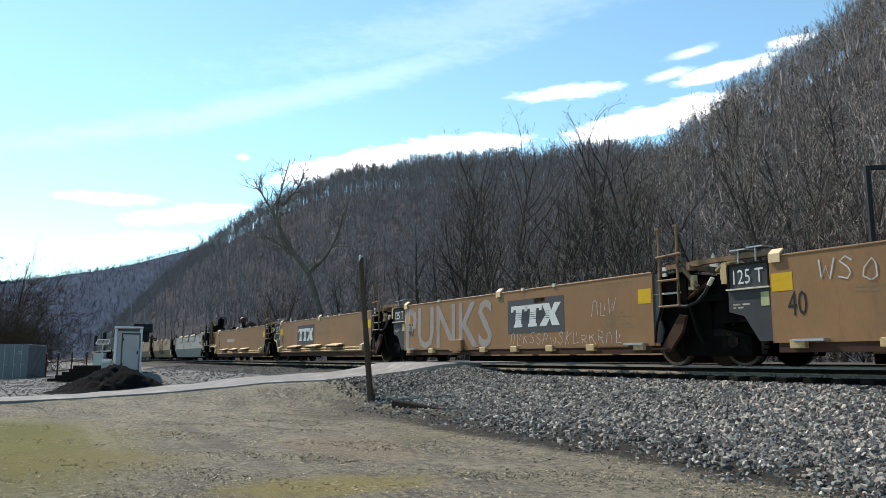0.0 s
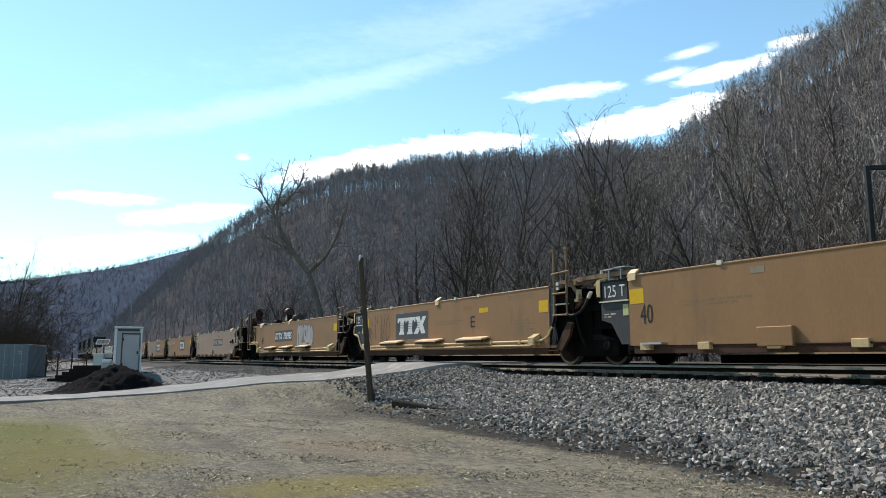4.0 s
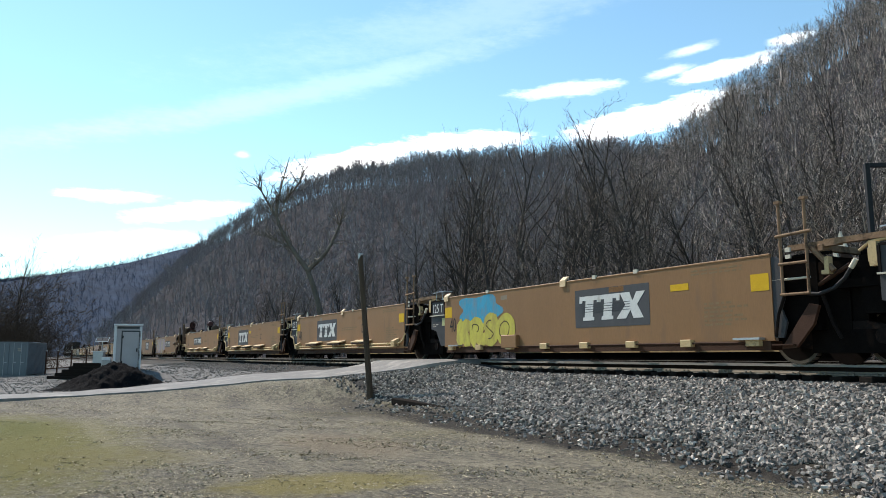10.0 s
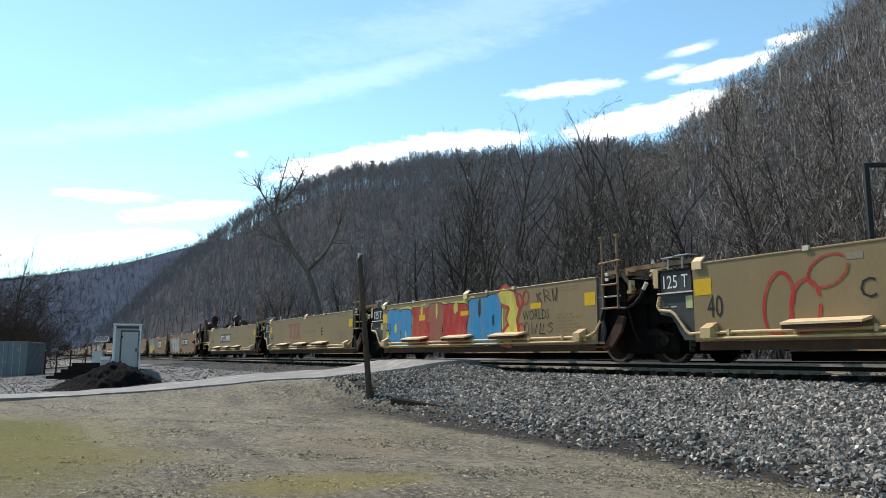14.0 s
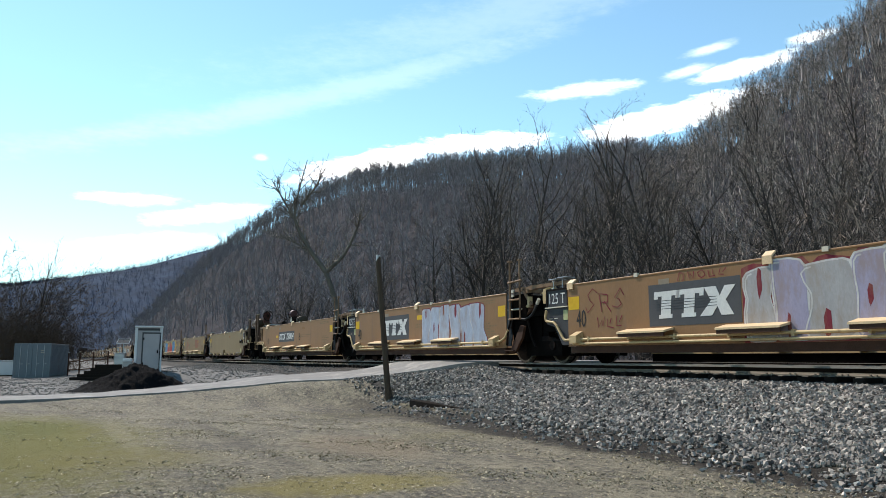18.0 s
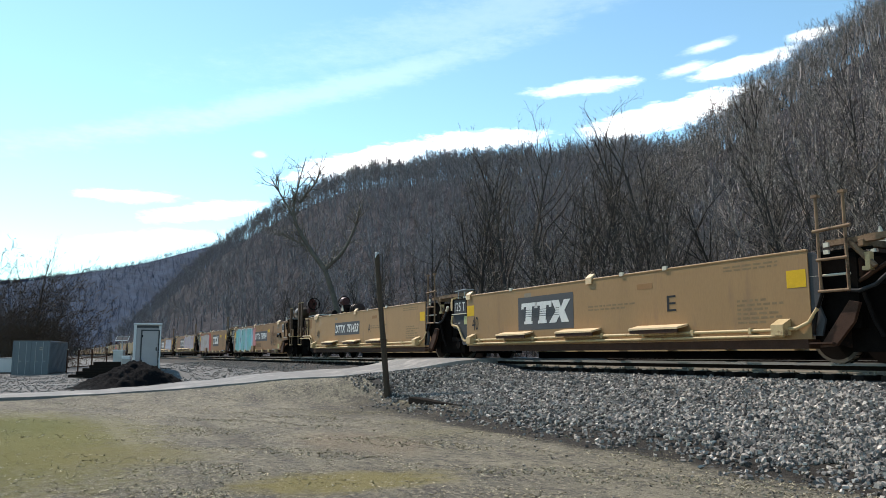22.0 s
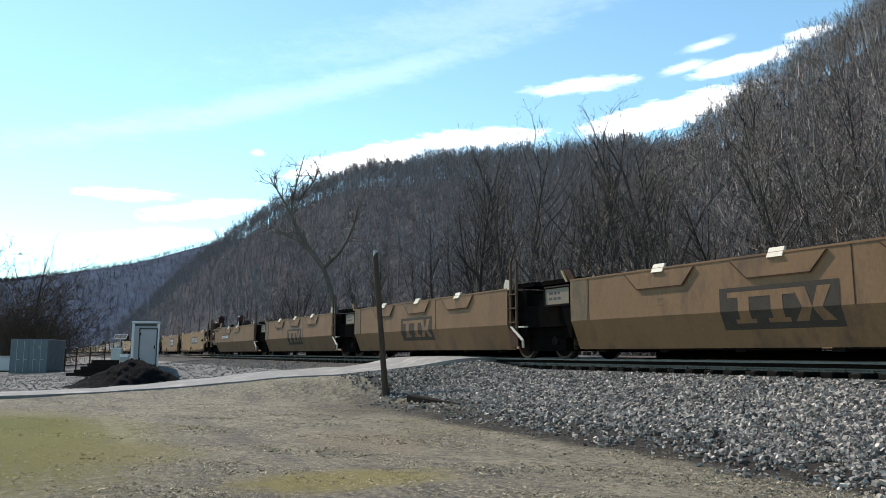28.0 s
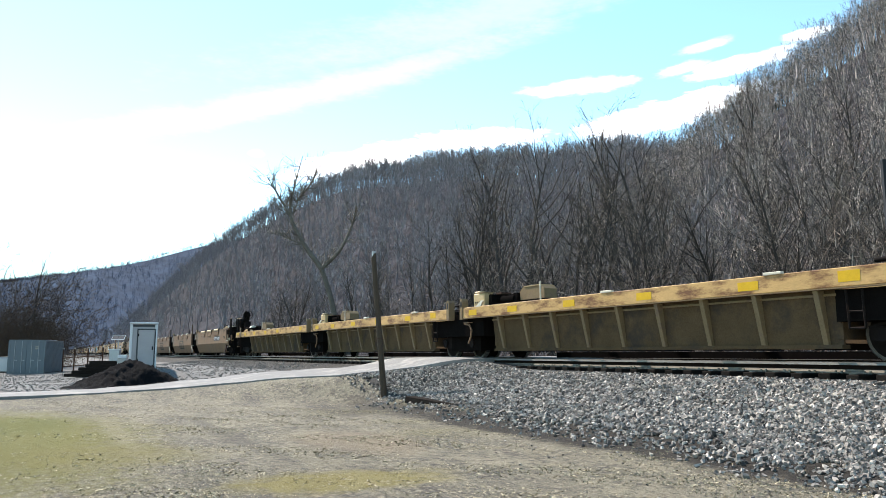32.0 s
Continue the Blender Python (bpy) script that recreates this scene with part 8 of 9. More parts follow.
    scribble(C[5, 2], -3.2, -4.2, 0.85, 1.2, "spray_maroon", 59, 3, 0.024)
    column_tag(C[5, 3], -2.7, -7.0, 0.46, 1.93, 7, "spray_silver", "spray_black", 51, "red band behind silver lettering", slit="spray_black", shine="spray_white", band="spray_red", lean=0.14)
    patch_cloud(C[5, 3], -6.7, -8.0, 0.5, 1.85, "spray_red", 57, "red spray-painted cloud")
    scribble(C[5, 3], -12.3, -14.0, 1.1, 1.8, "spray_black", 52, 4, 0.02)
    column_tag(C[5, 4], -2.55, -7.85, 0.4, 1.95, 9, ["spray_teal", "spray_teal", "spray_ice_blue"], "spray_white", 53, "dark band behind teal lettering", slit="spray_black", band="spray_dusk", lean=0.1)
    patch_cloud(C[5, 4], -7.4, -8.6, 0.4, 1.9, "spray_pink", 58, "pink spray-painted haze")
    letters(C[5, 4], "GWG52", -10.2, -10.68, 1.68, 1.84, "faded_black", 0.006, "shop_mark")
    letters(C[2, 4], "GWG52", -10.33, -10.83, 1.68, 1.84, "faded_black", 0.006, "shop_mark")
    scribble(C[5, 4], -12.45, -13.9, 0.7, 1.85, "spray_black", 54, 4, 0.045)
    scribble(C[5, 4], -8.4, -10.2, 1.66, 1.9, "spray_brown", 55, 6, 0.016)
    letters(C[5, 4], "FAT PAYCHECK!", -8.6, -10.13, 0.62, 0.86, "spray_black", 0.006, "graffiti")
    # folded-side car
    number_board(C[7, 0], "DTTX 743800", -6.05, -8.35, 1.17, 1.5)
    number_board(C[7, 4], "DTTX 743800", -10.5, -12.9, 1.17, 1.5)
    for u in (1, 2, 3):
        slope_emblem(C[7, u], -6.88)
    for u in (0, 1):
        slope_emblem(C[0, u], -7.0) if u else None
    for u, ch, y in ((0, "B", -8.6), (2, "D", -5.2), (3, "E", -5.1), (4, "A", -9.7)):
        letters(C[7, u], ch, y, y - 0.24, 1.2, 1.5, "faded_black", 0.006, "unit_letter")
    for u in range(4):
        for y0 in ((-3.4, -5.95, -8.75, -11.5) if u == 0 else (-1.3, -3.55, -6.2, -8.95, -11.8)):
            patch(C[8, u], y0, y0 - 0.48, 1.35, 1.52, "decal_yellow", 0.004, "reflector_patch", label="chipped yellow patch")


def patch_cloud(parent, y0, y1, z0, z1, m, seed, label="cyan spray-painted block"):
    rng = np.random.default_rng(seed)
    pts = blob(rng, 5)
    part("spray_cloud", flat_shape(pts, [tuple(range(len(pts)))], y0, y1, z0, z1, 0.004), MAT[m], parent, label, fix=False)


def emblem_red(parent, y):
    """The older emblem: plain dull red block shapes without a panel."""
    w, z0, z1 = 1.9, 1.0, 1.75
    for k, o in enumerate(([(0, 1), (0.42, 1), (0.42, 0.86), (0.27, 0.86), (0.27, 0), (0.15, 0), (0.15, 0.86), (0, 0.86)],
                           [(0.34, 1), (0.74, 1), (0.74, 0.86), (0.6, 0.86), (0.6, 0), (0.48, 0), (0.48, 0.86), (0.34, 0.86)],
                           [(0.72, 1), (0.8, 1), (0.87, 0.65), (0.94, 1), (1.02, 1), (0.91, 0.5), (1.02, 0), (0.94, 0), (0.86, 0.36), (0.78, 0), (0.7, 0), (0.82, 0.5)])):
        s = Shape().prism_x([(y - w * u, z0 + (z1 - z0) * v) for u, v in o], -SIDE - 0.005 - 0.001 * k, -SIDE)
        part("emblem_block", s, MAT["faded_red"], parent, "dull red block emblem" if k == 0 else "")


def slope_emblem(parent, y):
    """Worn emblem across the fold of the side."""
    s = Shape()
    on_fold(s, [(y, 1.42), (y - 2.6, 1.42), (y - 2.6, 0.96), (y, 0.96)], 0.004)
    on_fold(s, [(y, 0.96), (y - 2.6, 0.96), (y - 2.6, 0.6), (y, 0.6)], 0.004)
    part("emblem_panel", s, MAT["worn_dark"], parent, "worn dark emblem panel", fix=False)
    for a in (0.2, 0.95):
        s, m = Shape(), a + 0.38
        on_fold(s, [(y - a, 1.33), (y - a - 0.76, 1.33), (y - a - 0.76, 1.22), (y - a, 1.22)])
        on_fold(s, [(y - m + 0.13, 1.22), (y - m - 0.13, 1.22), (y - m - 0.13, 0.96), (y - m + 0.13, 0.96)])
        on_fold(s, [(y - m + 0.13, 0.96), (y - m - 0.13, 0.96), (y - m - 0.13, 0.72), (y - m + 0.13, 0.72)])
        on_fold(s, [(y - m + 0.24, 0.8), (y - m - 0.24, 0.8), (y - m - 0.24, 0.72), (y - m + 0.24, 0.72)], 0.0085)
        part("emblem_block", s, MAT["slope_paint"], parent, fix=False)
    s, m = Shape(), 2.06
    for k in (1, -1):
        on_fold(s, [(y - m + k * 0.38, 1.33), (y - m + k * 0.12, 1.33), (y - m - k * 0.0, 0.96), (y - m + k * 0.2, 0.96)], 0.008 + 0.0004 * k)
        on_fold(s, [(y - m + k * 0.2, 0.96), (y - m, 0.96), (y - m + k * 0.14, 0.72), (y - m + k * 0.4, 0.72)], 0.008 + 0.0004 * k)
    part("emblem_block", s, MAT["slope_paint"], parent, fix=False)


livery()

COATS = ["dusty grey-tan folded-side", "rust-brown", "tan", "tan", "khaki", "tan", "ochre-brown", "brown folded-side"]
TAGS = {(1, 2): "faded silver", (2, 0): "silver and black", (2, 4): "pale violet", (3, 3): "cyan and yellow", (3, 4): "pale", (4, 2): "blue and red", (4, 3): "red", (5, 1): "silver", (5, 2): "silver and maroon",
        (5, 3): "silver and red", (5, 4): "teal and pink"}
for (c, u), ob in CARS.items():
    if c < 8:
        tag = f" sprayed with {TAGS[c, u]} graffiti" if (c, u) in TAGS else ""
        tagged(ob, f"empty {COATS[c]} intermodal well car unit{tag}", "well car", "well cars of the train")
# ---- locomotives at the head of the train ----
def locomotive():
    """A six-axle road diesel, black with pale striping. Local y: 0 at its front coupler."""
    top = thing("locomotive", "black diesel locomotive with pale striping", "locomotive", "locomotives of the train")
    part("frame", Shape().box(-1.5, 1.5, -21.6, -0.6, 1.15, 1.55, 0.03), MAT["loco_black"], top)
    part("hood", Shape().box(-0.95, 0.95, -20.6, -5.4, 1.55, 4.55, 0.12), MAT["loco_black"], top)
    part("nose", Shape().box(-1.0, 1.0, -2.9, -1.2, 1.55, 3.0, 0.12), MAT["loco_black"], top)
    cab = part("cab", Shape().box(-1.5, 1.5, -5.4, -2.9, 1.55, 4.75, 0.1), MAT["loco_black"], top)
    for y in (-3.9, -5.0):
        part("window", Shape().box(-1.512, -1.49, y, y + 0.75, 3.1, 3.75), MAT["glass_dark"], cab)
    part("windshield", Shape().box(-1.2, 1.2, -2.9, -2.885, 3.25, 3.9), MAT["glass_dark"], cab)
    part("number_light", Shape().box(-0.5, 0.5, -2.9, -2.85, 4.05, 4.3), MAT["letter_white"], cab)
    for y in (-19.8, -17.6):
        part("radiator", Shape().box(-1.25, 1.25, y - 1.7, y, 3.6, 4.78, 0.05), MAT["loco_black"], top)
    part("fan", Shape().tube((0, -15, 4.55), (0, -15, 4.7), 0.6, n=16), MAT["dark_steel"], top)
    for y in (-7.5, -9.5, -11.5, -13.5):
        part("door_panel", Shape().box(-0.965, -0.94, y - 0.8, y + 0.8, 1.9, 3.7), MAT["loco_black"], top)
    part("side_stripe", Shape().box(-1.506, -1.49, -21.4, -0.8, 1.32, 1.42), MAT["worn_white"], top)
    part("fuel_tank", Shape().box(-1.35, 1.35, -13.5, -8.7, 0.35, 1.15, 0.15), MAT["dark_steel"], top)
    for y in (-1.6, -20.2):
        s = Shape()
        for x in (-1.45, 1.45):
            s.pipe([(x, y, 1.55), (x, y, 2.6)], 0.025)
        s.pipe([(-1.45, y, 2.6), (1.45, y, 2.6)], 0.02)
        part("hand_rail", s, MAT["worn_white"], top)
    s = Shape().pipe([(-1.48, -5.6, 2.5), (-1.48, -20.2, 2.5)], 0.02)
    for k in range(8):
        s.pipe([(-1.48, -5.6 - 2 * k, 1.55), (-1.48, -5.6 - 2 * k, 2.5)], 0.02)
    part("hand_rail", s, MAT["worn_white"], top)
    for y in (-4.2, -18.0):
        wheelset_truck(top, y, axles=(-2.05, 0.0, 2.05), r=0.53)
        part("truck_frame", Shape().box(-1.2, -1.05, y - 2.7, y + 2.7, 0.45, 0.85, 0.05), MAT["dark_steel"], top)
    part("plow", Shape().prism_x([(-0.35, 0.12), (-0.9, 0.12), (-0.9, 1.15)], -1.4, 1.4), MAT["loco_black"], top)
    return top


_first = locomotive()
for k in range(3):
    ob = _first if k == 0 else copy_thing(_first, pose(0, 0, 0))
    HOPS[ob] = COUPLERS[0] + 22.2 * (k + 1)
# ---- the yard, field and lineside ----
def gz(x, y):
    return float(ground_z(x, y))


def old_post(x, y):
    """A weathered round utility post, cut off at the top and leaning a little."""
    top = thing("wooden_post", "weathered brown wooden utility post leaning slightly in the ballast edge", "post", m=pose(x, y, gz(x, y) - 0.3, 0, 0, 0))
    lean_x, lean_y = -0.35, 0.18
    s = Shape()
    rng = random.Random(4)
    n, rows = 12, 14
    for i in range(rows):
        t = i / (rows - 1)
        for k in range(n):
            a = 6.28318 * k / n
            r = (0.1 - 0.026 * t) * (1 + 0.05 * rng.uniform(-1, 1))
            s.v.append((r * math.cos(a) + lean_x * t, r * math.sin(a) + lean_y * t, 4.55 * t + (0.12 * math.cos(a + 1) if i == rows - 1 else 0)))
    for i in range(rows - 1):
        s.f += [(i * n + k, i * n + (k + 1) % n, (i + 1) * n + (k + 1) % n, (i + 1) * n + k) for k in range(n)]
    s.f.append(tuple((rows - 1) * n + k for k in range(n)))
    part("pole", s, MAT["post_wood"], top)
    part("cap", Shape().box(lean_x - 0.05, lean_x + 0.06, lean_y - 0.05, lean_y + 0.05, 4.5, 4.72, 0.015), MAT["galvanized"], top, "small pale metal cap")
    s = Shape()
    for z in (1.9, 2.0):
        a = z / 4.55
        pts = [(0.094 * math.cos(q) + lean_x * a, 0.094 * math.sin(q) + lean_y * a, z) for q in np.linspace(0, 6.28318, 13)]
        s.pipe(pts, 0.008, 4)
    part("wire_wrap", s, MAT["rust_steel"], top)


old_post(9.53, 21.64)
# dark bar laid along the dark streak at the ballast's foot
_z = gz(9.58, 18.4)
solid("crosstie", Shape().box(-0.13, 0.13, -1.4, 1.4, -0.1, 0.1, 0.02), MAT["tie_wood"], "black bar half buried at the ballast's foot", "railway tie", m=pose(9.58, 18.4, _z - 0.04, 2, 0, 5))


def relay_shed(x, y, turn):
    """Tall narrow equipment shed with a flat roof and one door, facing the field."""
    z = gz(x, y) - 0.03
    w, d, h = 1.14, 1.15, 2.2
    top = thing("equipment_shed", "tall narrow pale grey metal equipment shed with a closed door", "shed", m=pose(x, y, z, 0, 0, turn))
    part("plinth", Shape().box(-w / 2 - 0.05, w / 2 + 0.05, -d / 2 - 0.05, d / 2 + 0.05, -0.4, 0.05), MAT["concrete"], top)
    body = part("body", Shape().box(-w / 2, w / 2, -d / 2, d / 2, 0.05, h, 0.02), MAT["shed_gray"], top)
    for sx in (-1, 1):
        for sy in (-1, 1):
            part("corner_trim", Shape().box(sx * w / 2 - 0.06, sx * w / 2 + 0.06, sy * d / 2 - 0.06, sy * d / 2 + 0.06, 0.04, h - 0.02, 0.01), MAT["shed_white"], top)
    part("roof", Shape().box(-w / 2 - 0.09, w / 2 + 0.09, -d / 2 - 0.1, d / 2 + 0.1, h, h + 0.09, 0.02), MAT["shed_white"], top, "flat white roof cap")
    door = part("door", Shape().box(-0.24, 0.5, -d / 2 - 0.05, -d / 2 - 0.002, 0.1, 1.9, 0.01), MAT["shed_gray"], top)
    part("door_frame", Shape().box(-0.30, -0.245, -d / 2 - 0.06, -d / 2, 0.06, 1.96).box(0.505, 0.56, -d / 2 - 0.06, -d / 2, 0.06, 1.96).box(-0.30, 0.56, -d / 2 - 0.06, -d / 2, 1.91, 1.97), MAT["panel_gray"], top)
    part("handle", Shape().box(0.4, 0.45, -d / 2 - 0.1, -d / 2 - 0.05, 0.95, 1.12), MAT["dark_steel"], door)
    for hz in (0.4, 1.6):
        part("hinge", Shape().box(-0.25, -0.2, -d / 2 - 0.065, -d / 2 - 0.05, hz, hz + 0.12), MAT["dark_steel"], door)
    # dark band just under the roof; the shed has no opening there
    v = Shape()
    v.box(-w / 2 + 0.07, w / 2 - 0.07, -d / 2 - 0.02, -d / 2, 2.06, 2.17)
    part("vent", v, MAT["panel_gray"], top, "dark strip under the roof")


relay_shed(4.72, 40.4, -6)


def cinder_pile():
    """Heap of black cinders on the lane's verge."""
    cx, cy, turn = 3.72, 35.3, radians(27)
    n, m = 76, 44
    s = Shape()
    z0 = gz(cx, cy) - 0.12
    for i in range(m):
        for j in range(n):
            u, v = 2 * j / (n - 1) - 1, 2 * i / (m - 1) - 1
            px, py = u * 2.5, v * 1.5
            h = 1.08 * max(0, 1 - abs(u + 0.0) ** 1.25) * max(0, 1 - v * v)
            h *= 1 + 0.25 * noise.noise((px * 1.1, py * 1.1, 3.0))
            h += (0.12 * noise.noise((px * 3.0, py * 3.0, 1.0)) + 0.09 * noise.noise((px * 8, py * 8, 2.0)) + 0.05 * noise.noise((px * 19, py * 19, 4.0))) * min(1, h * 3)
            s.v.append((cx + px * math.cos(turn) - py * math.sin(turn), cy + px * math.sin(turn) + py * math.cos(turn), z0 + max(h, 0)))
    for i in range(m - 1):
        s.f += [(i * n + j, i * n + j + 1, (i + 1) * n + j + 1, (i + 1) * n + j) for j in range(n - 1)]
    ob = solid("cinder_mound", s, MAT["cinder"], "heap of black cinders beside the lane", "heap")
    ob.data.shade_smooth()


cinder_pile()


def container():
    """Blue-grey steel shipping container with double doors at its end."""
    w, l, h = 2.44, 6.06, 2.5
    top = thing("shipping_container", "blue-grey corrugated steel shipping container with closed end doors", "container", m=pose(-0.5, 63.5, gz(0.0, 64) - 0.02, 0, 0, -13))
    body = Shape()
    k, y = 0, 0.1
    for sx in (-1, 1):
        y = 0.12
        while y < l - 0.15:
            x = sx * w / 2
            body.prism_x([(y, 0.18), (y + 0.14, 0.18), (y + 0.14, h - 0.12), (y, h - 0.12)], min(x, x - sx * 0.05), max(x, x - sx * 0.05))
            y += 0.28
    pieces("corrugation", body, MAT["container_blue"], top)
    part("body", Shape().box(-w / 2 + 0.05, w / 2 - 0.05, 0.06, l, 0.12, h - 0.06), MAT["container_blue"], top)
    part("roof", Shape().box(-w / 2, w / 2, 0.0, l, h - 0.06, h, 0.02), MAT["container_blue"], top)
    for x in (-w / 2, w / 2 - 0.12):
        for y in (0, l - 0.14):
            part("corner_post", Shape().box(x, x + 0.12, y, y + 0.14, 0, h - 0.06), MAT["container_blue"], top)
    for z in (0.0, h - 0.2):
        part("end_beam", Shape().box(-w / 2 + 0.12, w / 2 - 0.12, 0, 0.1, z, z + 0.14), MAT["container_blue"], top)
    for x0, x1 in ((-1.09, -0.01), (0.01, 1.09)):
        door = part("door", Shape().box(x0, x1, 0.0, 0.05, 0.16, h - 0.16, 0.01), MAT["container_blue"], top)
        for f in (0.28, 0.72):
            x = x0 + (x1 - x0) * f
            part("lock_rod", Shape().tube((x, -0.03, 0.1), (x, -0.03, h - 0.1), 0.02, n=6).box(x - 0.02, x + 0.2, -0.045, -0.02, 1.0, 1.04), MAT["galvanized"], door)
    bars_ = Shape().box(0.55, 0.8, -0.012, 0.0, 1.95, 2.02).box(0.55, 0.8, -0.012, 0.0, 1.82, 1.88)
    part("small_print", bars_, MAT["worn_white"], top)


container()


def tie_stack():
    """Old crossties stacked in steps beside the lane."""
    rng = random.Random(8)
    dx, dy = math.cos(radians(-31)), math.sin(radians(-31))
    z = gz(3.2, 48)
    tie = Shape().box(-1.28, 1.28, -0.115, 0.115, 0, 0.18, 0.015).mesh("crosstie", MAT["tie_wood"])
    rows = [(0, 6), (0.45, 5), (0.8, 4), (1.15, 4), (1.35, 3)]
    for i, (off, count) in enumerate(rows):
        for k in range(count):
            for half in (0, 1):
                o = off + half * 2.62 + rng.uniform(-0.08, 0.08)
                if o > 3.4:
                    continue
                ob = new("crosstie", tie)
                ob.matrix_basis = pose(2.95 + dx * (o - 0.2) + 0.25 * k * -dy, 48.6 + dy * (o - 0.2) + 0.25 * k * dx, z + 0.01 + 0.183 * i, 0, 0, -31 + rng.uniform(-1.5, 1.5))
                tagged(ob, "old black crosstie in a stepped stack", "railway tie", "stacked crossties")


tie_stack()


def signal_case(x, y):
    top = thing("relay_case", "silver trackside relay case on legs", "cabinet", m=pose(x, y, gz(x, y), 0, 0, -20))
    part("body", Shape().box(-0.38, 0.38, -0.3, 0.3, 0.35, 1.5, 0.02), MAT["galvanized"], top)
    part("roof", Shape().box(-0.42, 0.42, -0.34, 0.34, 1.5, 1.56), MAT["shed_white"], top)
    for sx in (-0.3, 0.3):
        part("leg", Shape().box(sx - 0.04, sx + 0.04, -0.2, 0.2, -0.1, 0.35), MAT["galvanized"], top)
    part("door", Shape().box(-0.34, 0.34, -0.315, -0.3, 0.4, 1.45), MAT["galvanized"], top)
    p = thing("solar_panel", "tilted solar panel with pale frame on a mast", "solar panel", m=pose(x + 0.25, y + 0.7, gz(x, y), 0, 0, -25))
    part("mast", Shape().tube((0, 0, -0.2), (0, 0, 2.4), 0.045), MAT["galvanized"], p)
    for k in (-0.24, 0.24):
        part("panel", Shape().prism_x([(-0.16, 2.28), (0.18, 2.62), (0.16, 2.65), (-0.18, 2.31)], k - 0.21, k + 0.21), MAT["panel_gray"], p)
    part("panel_frame", Shape().pipe([(-0.48, -0.19, 2.29), (0.48, -0.19, 2.29), (0.48, 0.17, 2.64), (-0.48, 0.17, 2.64), (-0.48, -0.19, 2.29)], 0.028), MAT["shed_white"], p)


signal_case(5.6, 65.2)


def meter_box(x, y):
    z = gz(x, y)
    top = thing("meter_pedestal", "small white meter pedestal on a concrete block", "pedestal", m=pose(x, y, z, 0, 0, -15))
    part("block", Shape().box(-0.2, 0.2, -0.2, 0.2, -0.1, 0.75, 0.02), MAT["concrete"], top)
    part("lid", Shape().box(-0.19, 0.19, -0.19, 0.19, 0.75, 0.9, 0.02), MAT["shed_white"], top)


meter_box(3.72, 39.4)


def fence():
    """Rusty pipe fence between the container and the relay case."""
    top = thing("pipe_fence", "rusty brown pipe fence with two rails", "fence")
    pts = [(1.95, 65.2), (2.72, 65.0), (3.7, 65.6), (4.8, 66.4)]
    for x, y in pts:
        post = part("post", Shape().tube((x, y, gz(x, y) - 0.2), (x, y, gz(x, y) + 1.75), 0.055, n=8), MAT["rust_steel"], top)
        part("post_cap", Shape().tube((x, y, gz(x, y) + 1.75), (x, y, gz(x, y) + 1.82), 0.07, n=8), MAT["worn_white"], post)
    for h in (0.45, 1.05):
        for (ax, ay), (bx, by) in zip(pts, pts[1:]):
            part("rail", Shape().tube((ax, ay, gz(ax, ay) + h), (bx, by, gz(bx, by) + h + (0.08 if h > 1 else 0)), 0.04, n=6), MAT["rust_steel"], top)


fence()


def mast():
    """Black steel signal bracket beyond the rails, its arm reaching away to the right."""
    x, y = 18.3, 11.05
    top = thing("signal_bracket", "black steel bracket mast with horizontal arm beyond the rails", "signal mast", m=pose(x, y, gz(x, y), 0, 0, -29))
    part("mast", Shape().box(-0.06, 0.06, -0.06, 0.06, -0.2, 5.25, 0.01), MAT["letter_black"], top)
    part("arm", Shape().box(0.062, 2.9, -0.05, 0.05, 5.15, 5.26, 0.01), MAT["letter_black"], top)
    part("brace", Shape().tube((0.0, 0, 0.15), (0.0, 0, 0.3), 0.16, n=10), MAT["concrete"], top)


mast()


def trailer():
    top = thing("storage_box", "pale low storage box beside the container", "storage box", m=pose(-2.15, 70.4, gz(-1.7, 70), 0, 0, 0))
    part("body", Shape().box(-0.9, 0.62, -0.6, 0.6, 0.1, 1.15, 0.03), MAT["shed_white"], top)
    part("lid", Shape().box(-0.95, 0.67, -0.65, 0.65, 1.15, 1.25, 0.02), MAT["galvanized"], top)
    part("skid", Shape().box(-0.8, 0.5, -0.5, 0.5, 0, 0.1), MAT["tie_wood"], top)


trailer()


def thicket():
    """Brown brush behind the container."""
    rng = np.random.default_rng(61)
    protos = [limb_arrays(grow(rng, 5.5, levels=3, trunk=0.05, kids=(9, 6, 4), bare=0.08, crook=0.22), 0.012, 0) for _ in range(4)]
    n = 190
    a, r = rng.normal(-0.6, 1.7, n), rng.uniform(82, 98, n)
    x, y = r * np.sin(np.radians(a)), r * np.cos(np.radians(a))
    scatter("thicket", "dense brown leafless brush behind the container", protos, x, y, np.full(n, -1.5), rng.uniform(0.6, 1.25, n) * (1 + 0.9 * (rng.random(n) < 0.3)), MAT["twigs_brown"], 62, 0.2)


mat("twigs_brown", (0.0663, 0.0484, 0.0359), 0.95, spec=0.02, var=0.3, scale=0.3, bump=0)
thicket()


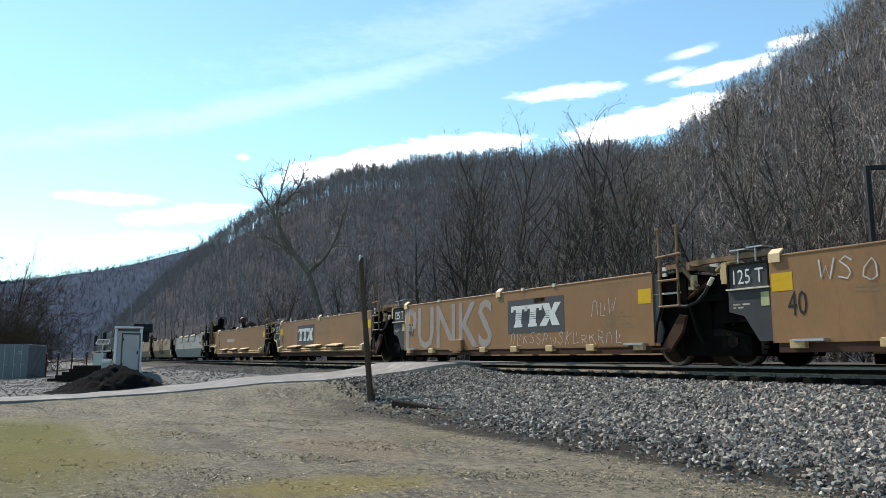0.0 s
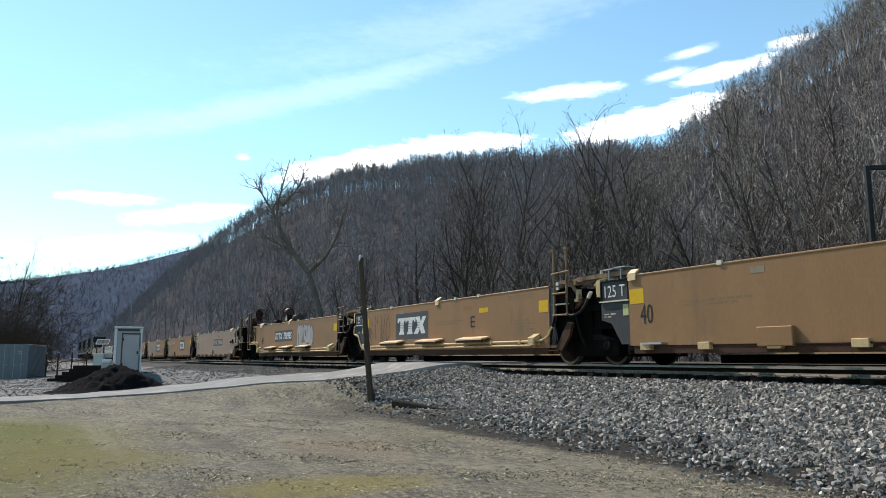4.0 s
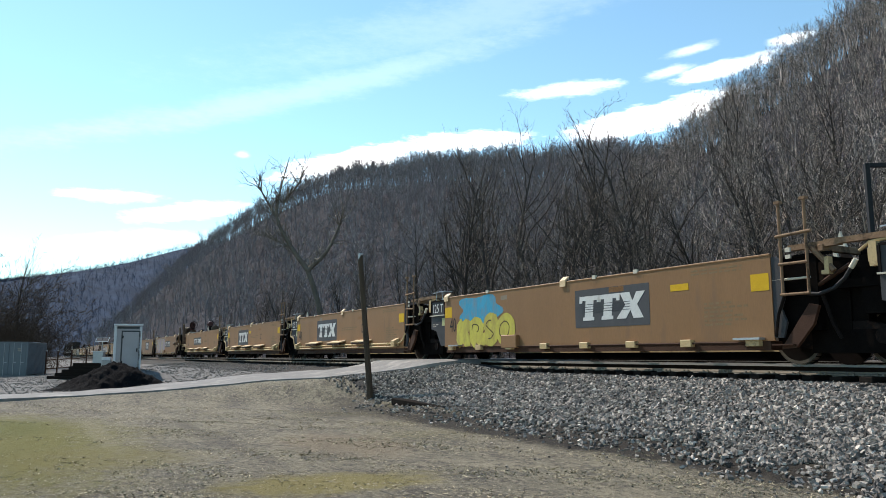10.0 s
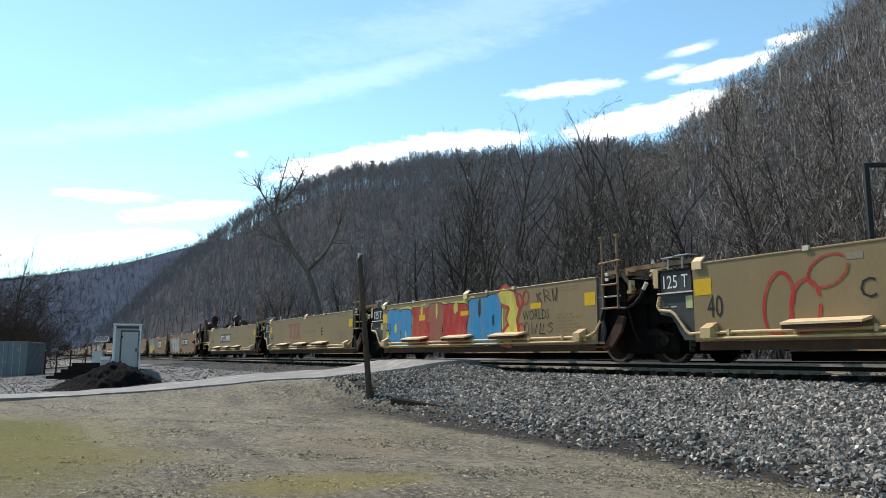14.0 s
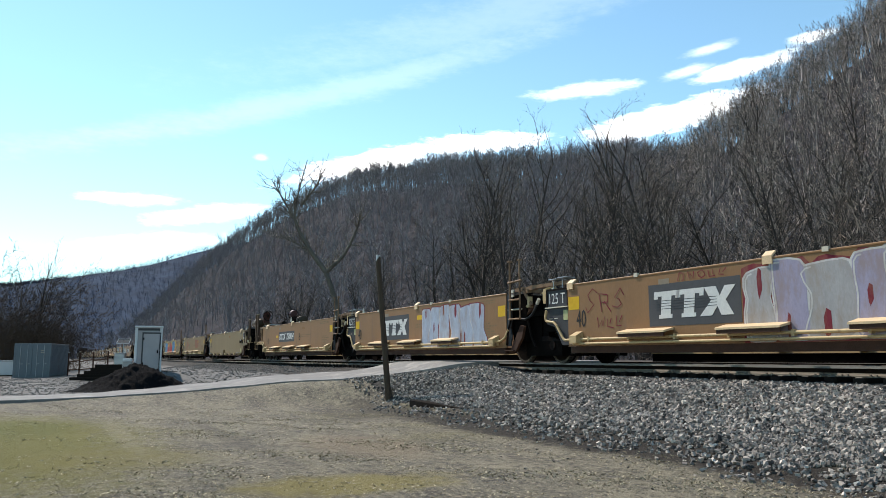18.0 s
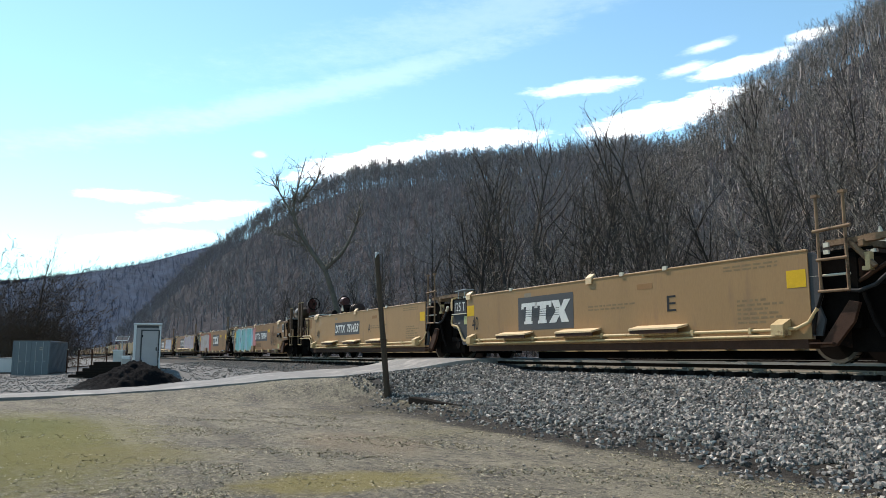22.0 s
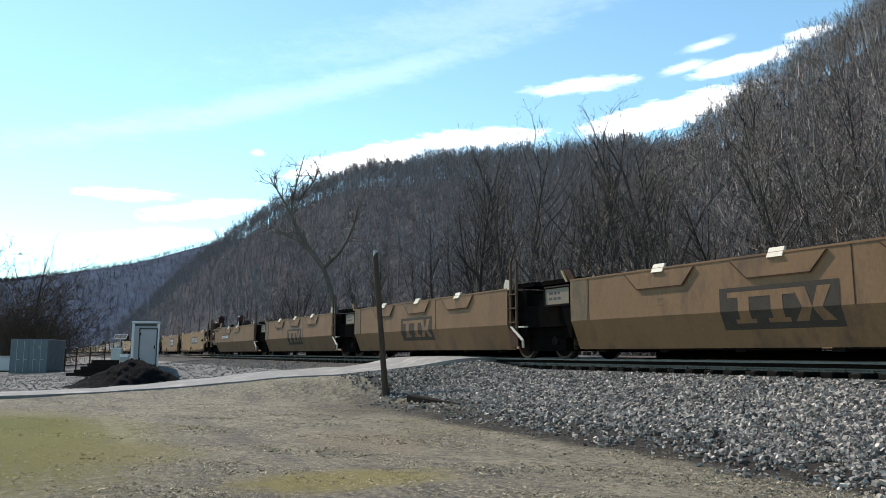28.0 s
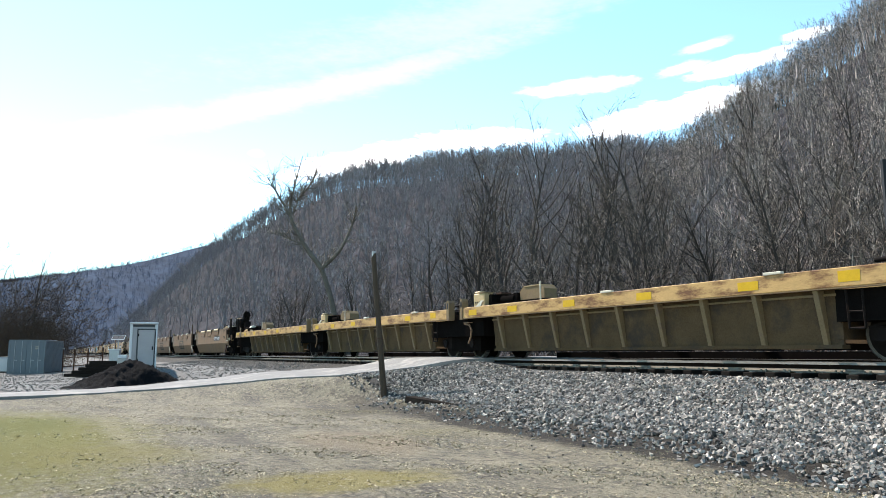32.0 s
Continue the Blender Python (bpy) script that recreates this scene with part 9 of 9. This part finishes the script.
def turf_blades():
    """Short dead grass blades and clods over the field."""
    rng = np.random.default_rng(91)
    n = 60000
    y = 5.0 + 25 * rng.random(n) ** 1.5
    az = rng.uniform(-5, 62, n)
    x = y * np.tan(np.radians(np.clip(az, -5, 58)))
    keep = (x - line_x(y) < -4.6 + rng.normal(0, 0.35, n)) & (x > -2.5)
    x, y = x[keep], y[keep]
    dens = np.array([noise.noise((float(a) * 0.45, float(b) * 0.45, 0.0)) for a, b in zip(x, y)])
    green = ((x + 0.9) / 3.3) ** 2 + ((y - 16.5) / 8.0) ** 2 < 1 + 0.6 * dens
    keep = (dens + rng.normal(0, 0.6, len(x)) > -0.1) & (~green | (rng.random(len(x)) < 0.25))
    x, y = x[keep], y[keep]
    n = len(x)
    z = ground_z(x, y)
    big = np.clip(dens[keep] * 0.5 + 0.4, 0.25, 0.65)
    tri = []
    for k in range(3):                               # three blades to a tuft
        a = rng.uniform(0, 6.28, n)
        h = rng.uniform(0.01, 0.042, n) * big
        w = rng.uniform(0.006, 0.02, n)
        bx, by = x + rng.normal(0, 0.02, n), y + rng.normal(0, 0.02, n)
        lx, ly = rng.normal(0, 0.03, n), rng.normal(0, 0.03, n)
        tri.append(np.stack([np.stack([bx - np.cos(a) * w, by - np.sin(a) * w, z - 0.004], -1), np.stack([bx + np.cos(a) * w, by + np.sin(a) * w, z - 0.004], -1),
                             np.stack([bx + lx, by + ly, z + h], -1)], 1))
    V = np.concatenate(tri)
    n = len(V)
    me = array_mesh("grass", V.reshape(-1, 3), np.arange(3 * n).reshape(-1, 3), MAT["straw"])
    tagged(new("grass", me), "short dead straw-coloured grass", "grass", kind="stuff")


mat("straw", (0.32, 0.28, 0.205), 0.9, var=0.3, scale=0.6, grain=20, bump=0)
by_island(MAT["straw"], (0.4, 0.38, 0.33), (0.95, 0.95, 0.88), (1.3, 1.3, 1.2), (1.8, 1.75, 1.6))
turf_blades()


def field_spots(rng, n):
    y = 5.5 + 24 * rng.random(n) ** 1.6
    r = -4.7 - np.abs(rng.normal(0, 1.6, n)) - 0.3 * rng.random(n)
    return line_x(y) + r, y


rocks("strewn_stones", "stray stones and clods strewn over the field's edge", 260, 0, 0, field_spots, MAT["stone"], 8, (0.006, 0.02))


# a little ahead of its steady schedule at first (seconds, metres)
LAG_T, LAG = (0, 3, 5.5, 7, 8.5, 32), (2.1, 1.35, 0.5, 0.27, 0.0, 0.0)


def motions():
    """The train runs off along the line at a steady speed."""
    for ob, start in HOPS.items():
        walk(ob, [(t, ride(start + SPEED * t + float(np.interp(t, LAG_T, LAG)))) for t in range(0, 33)])


motions()
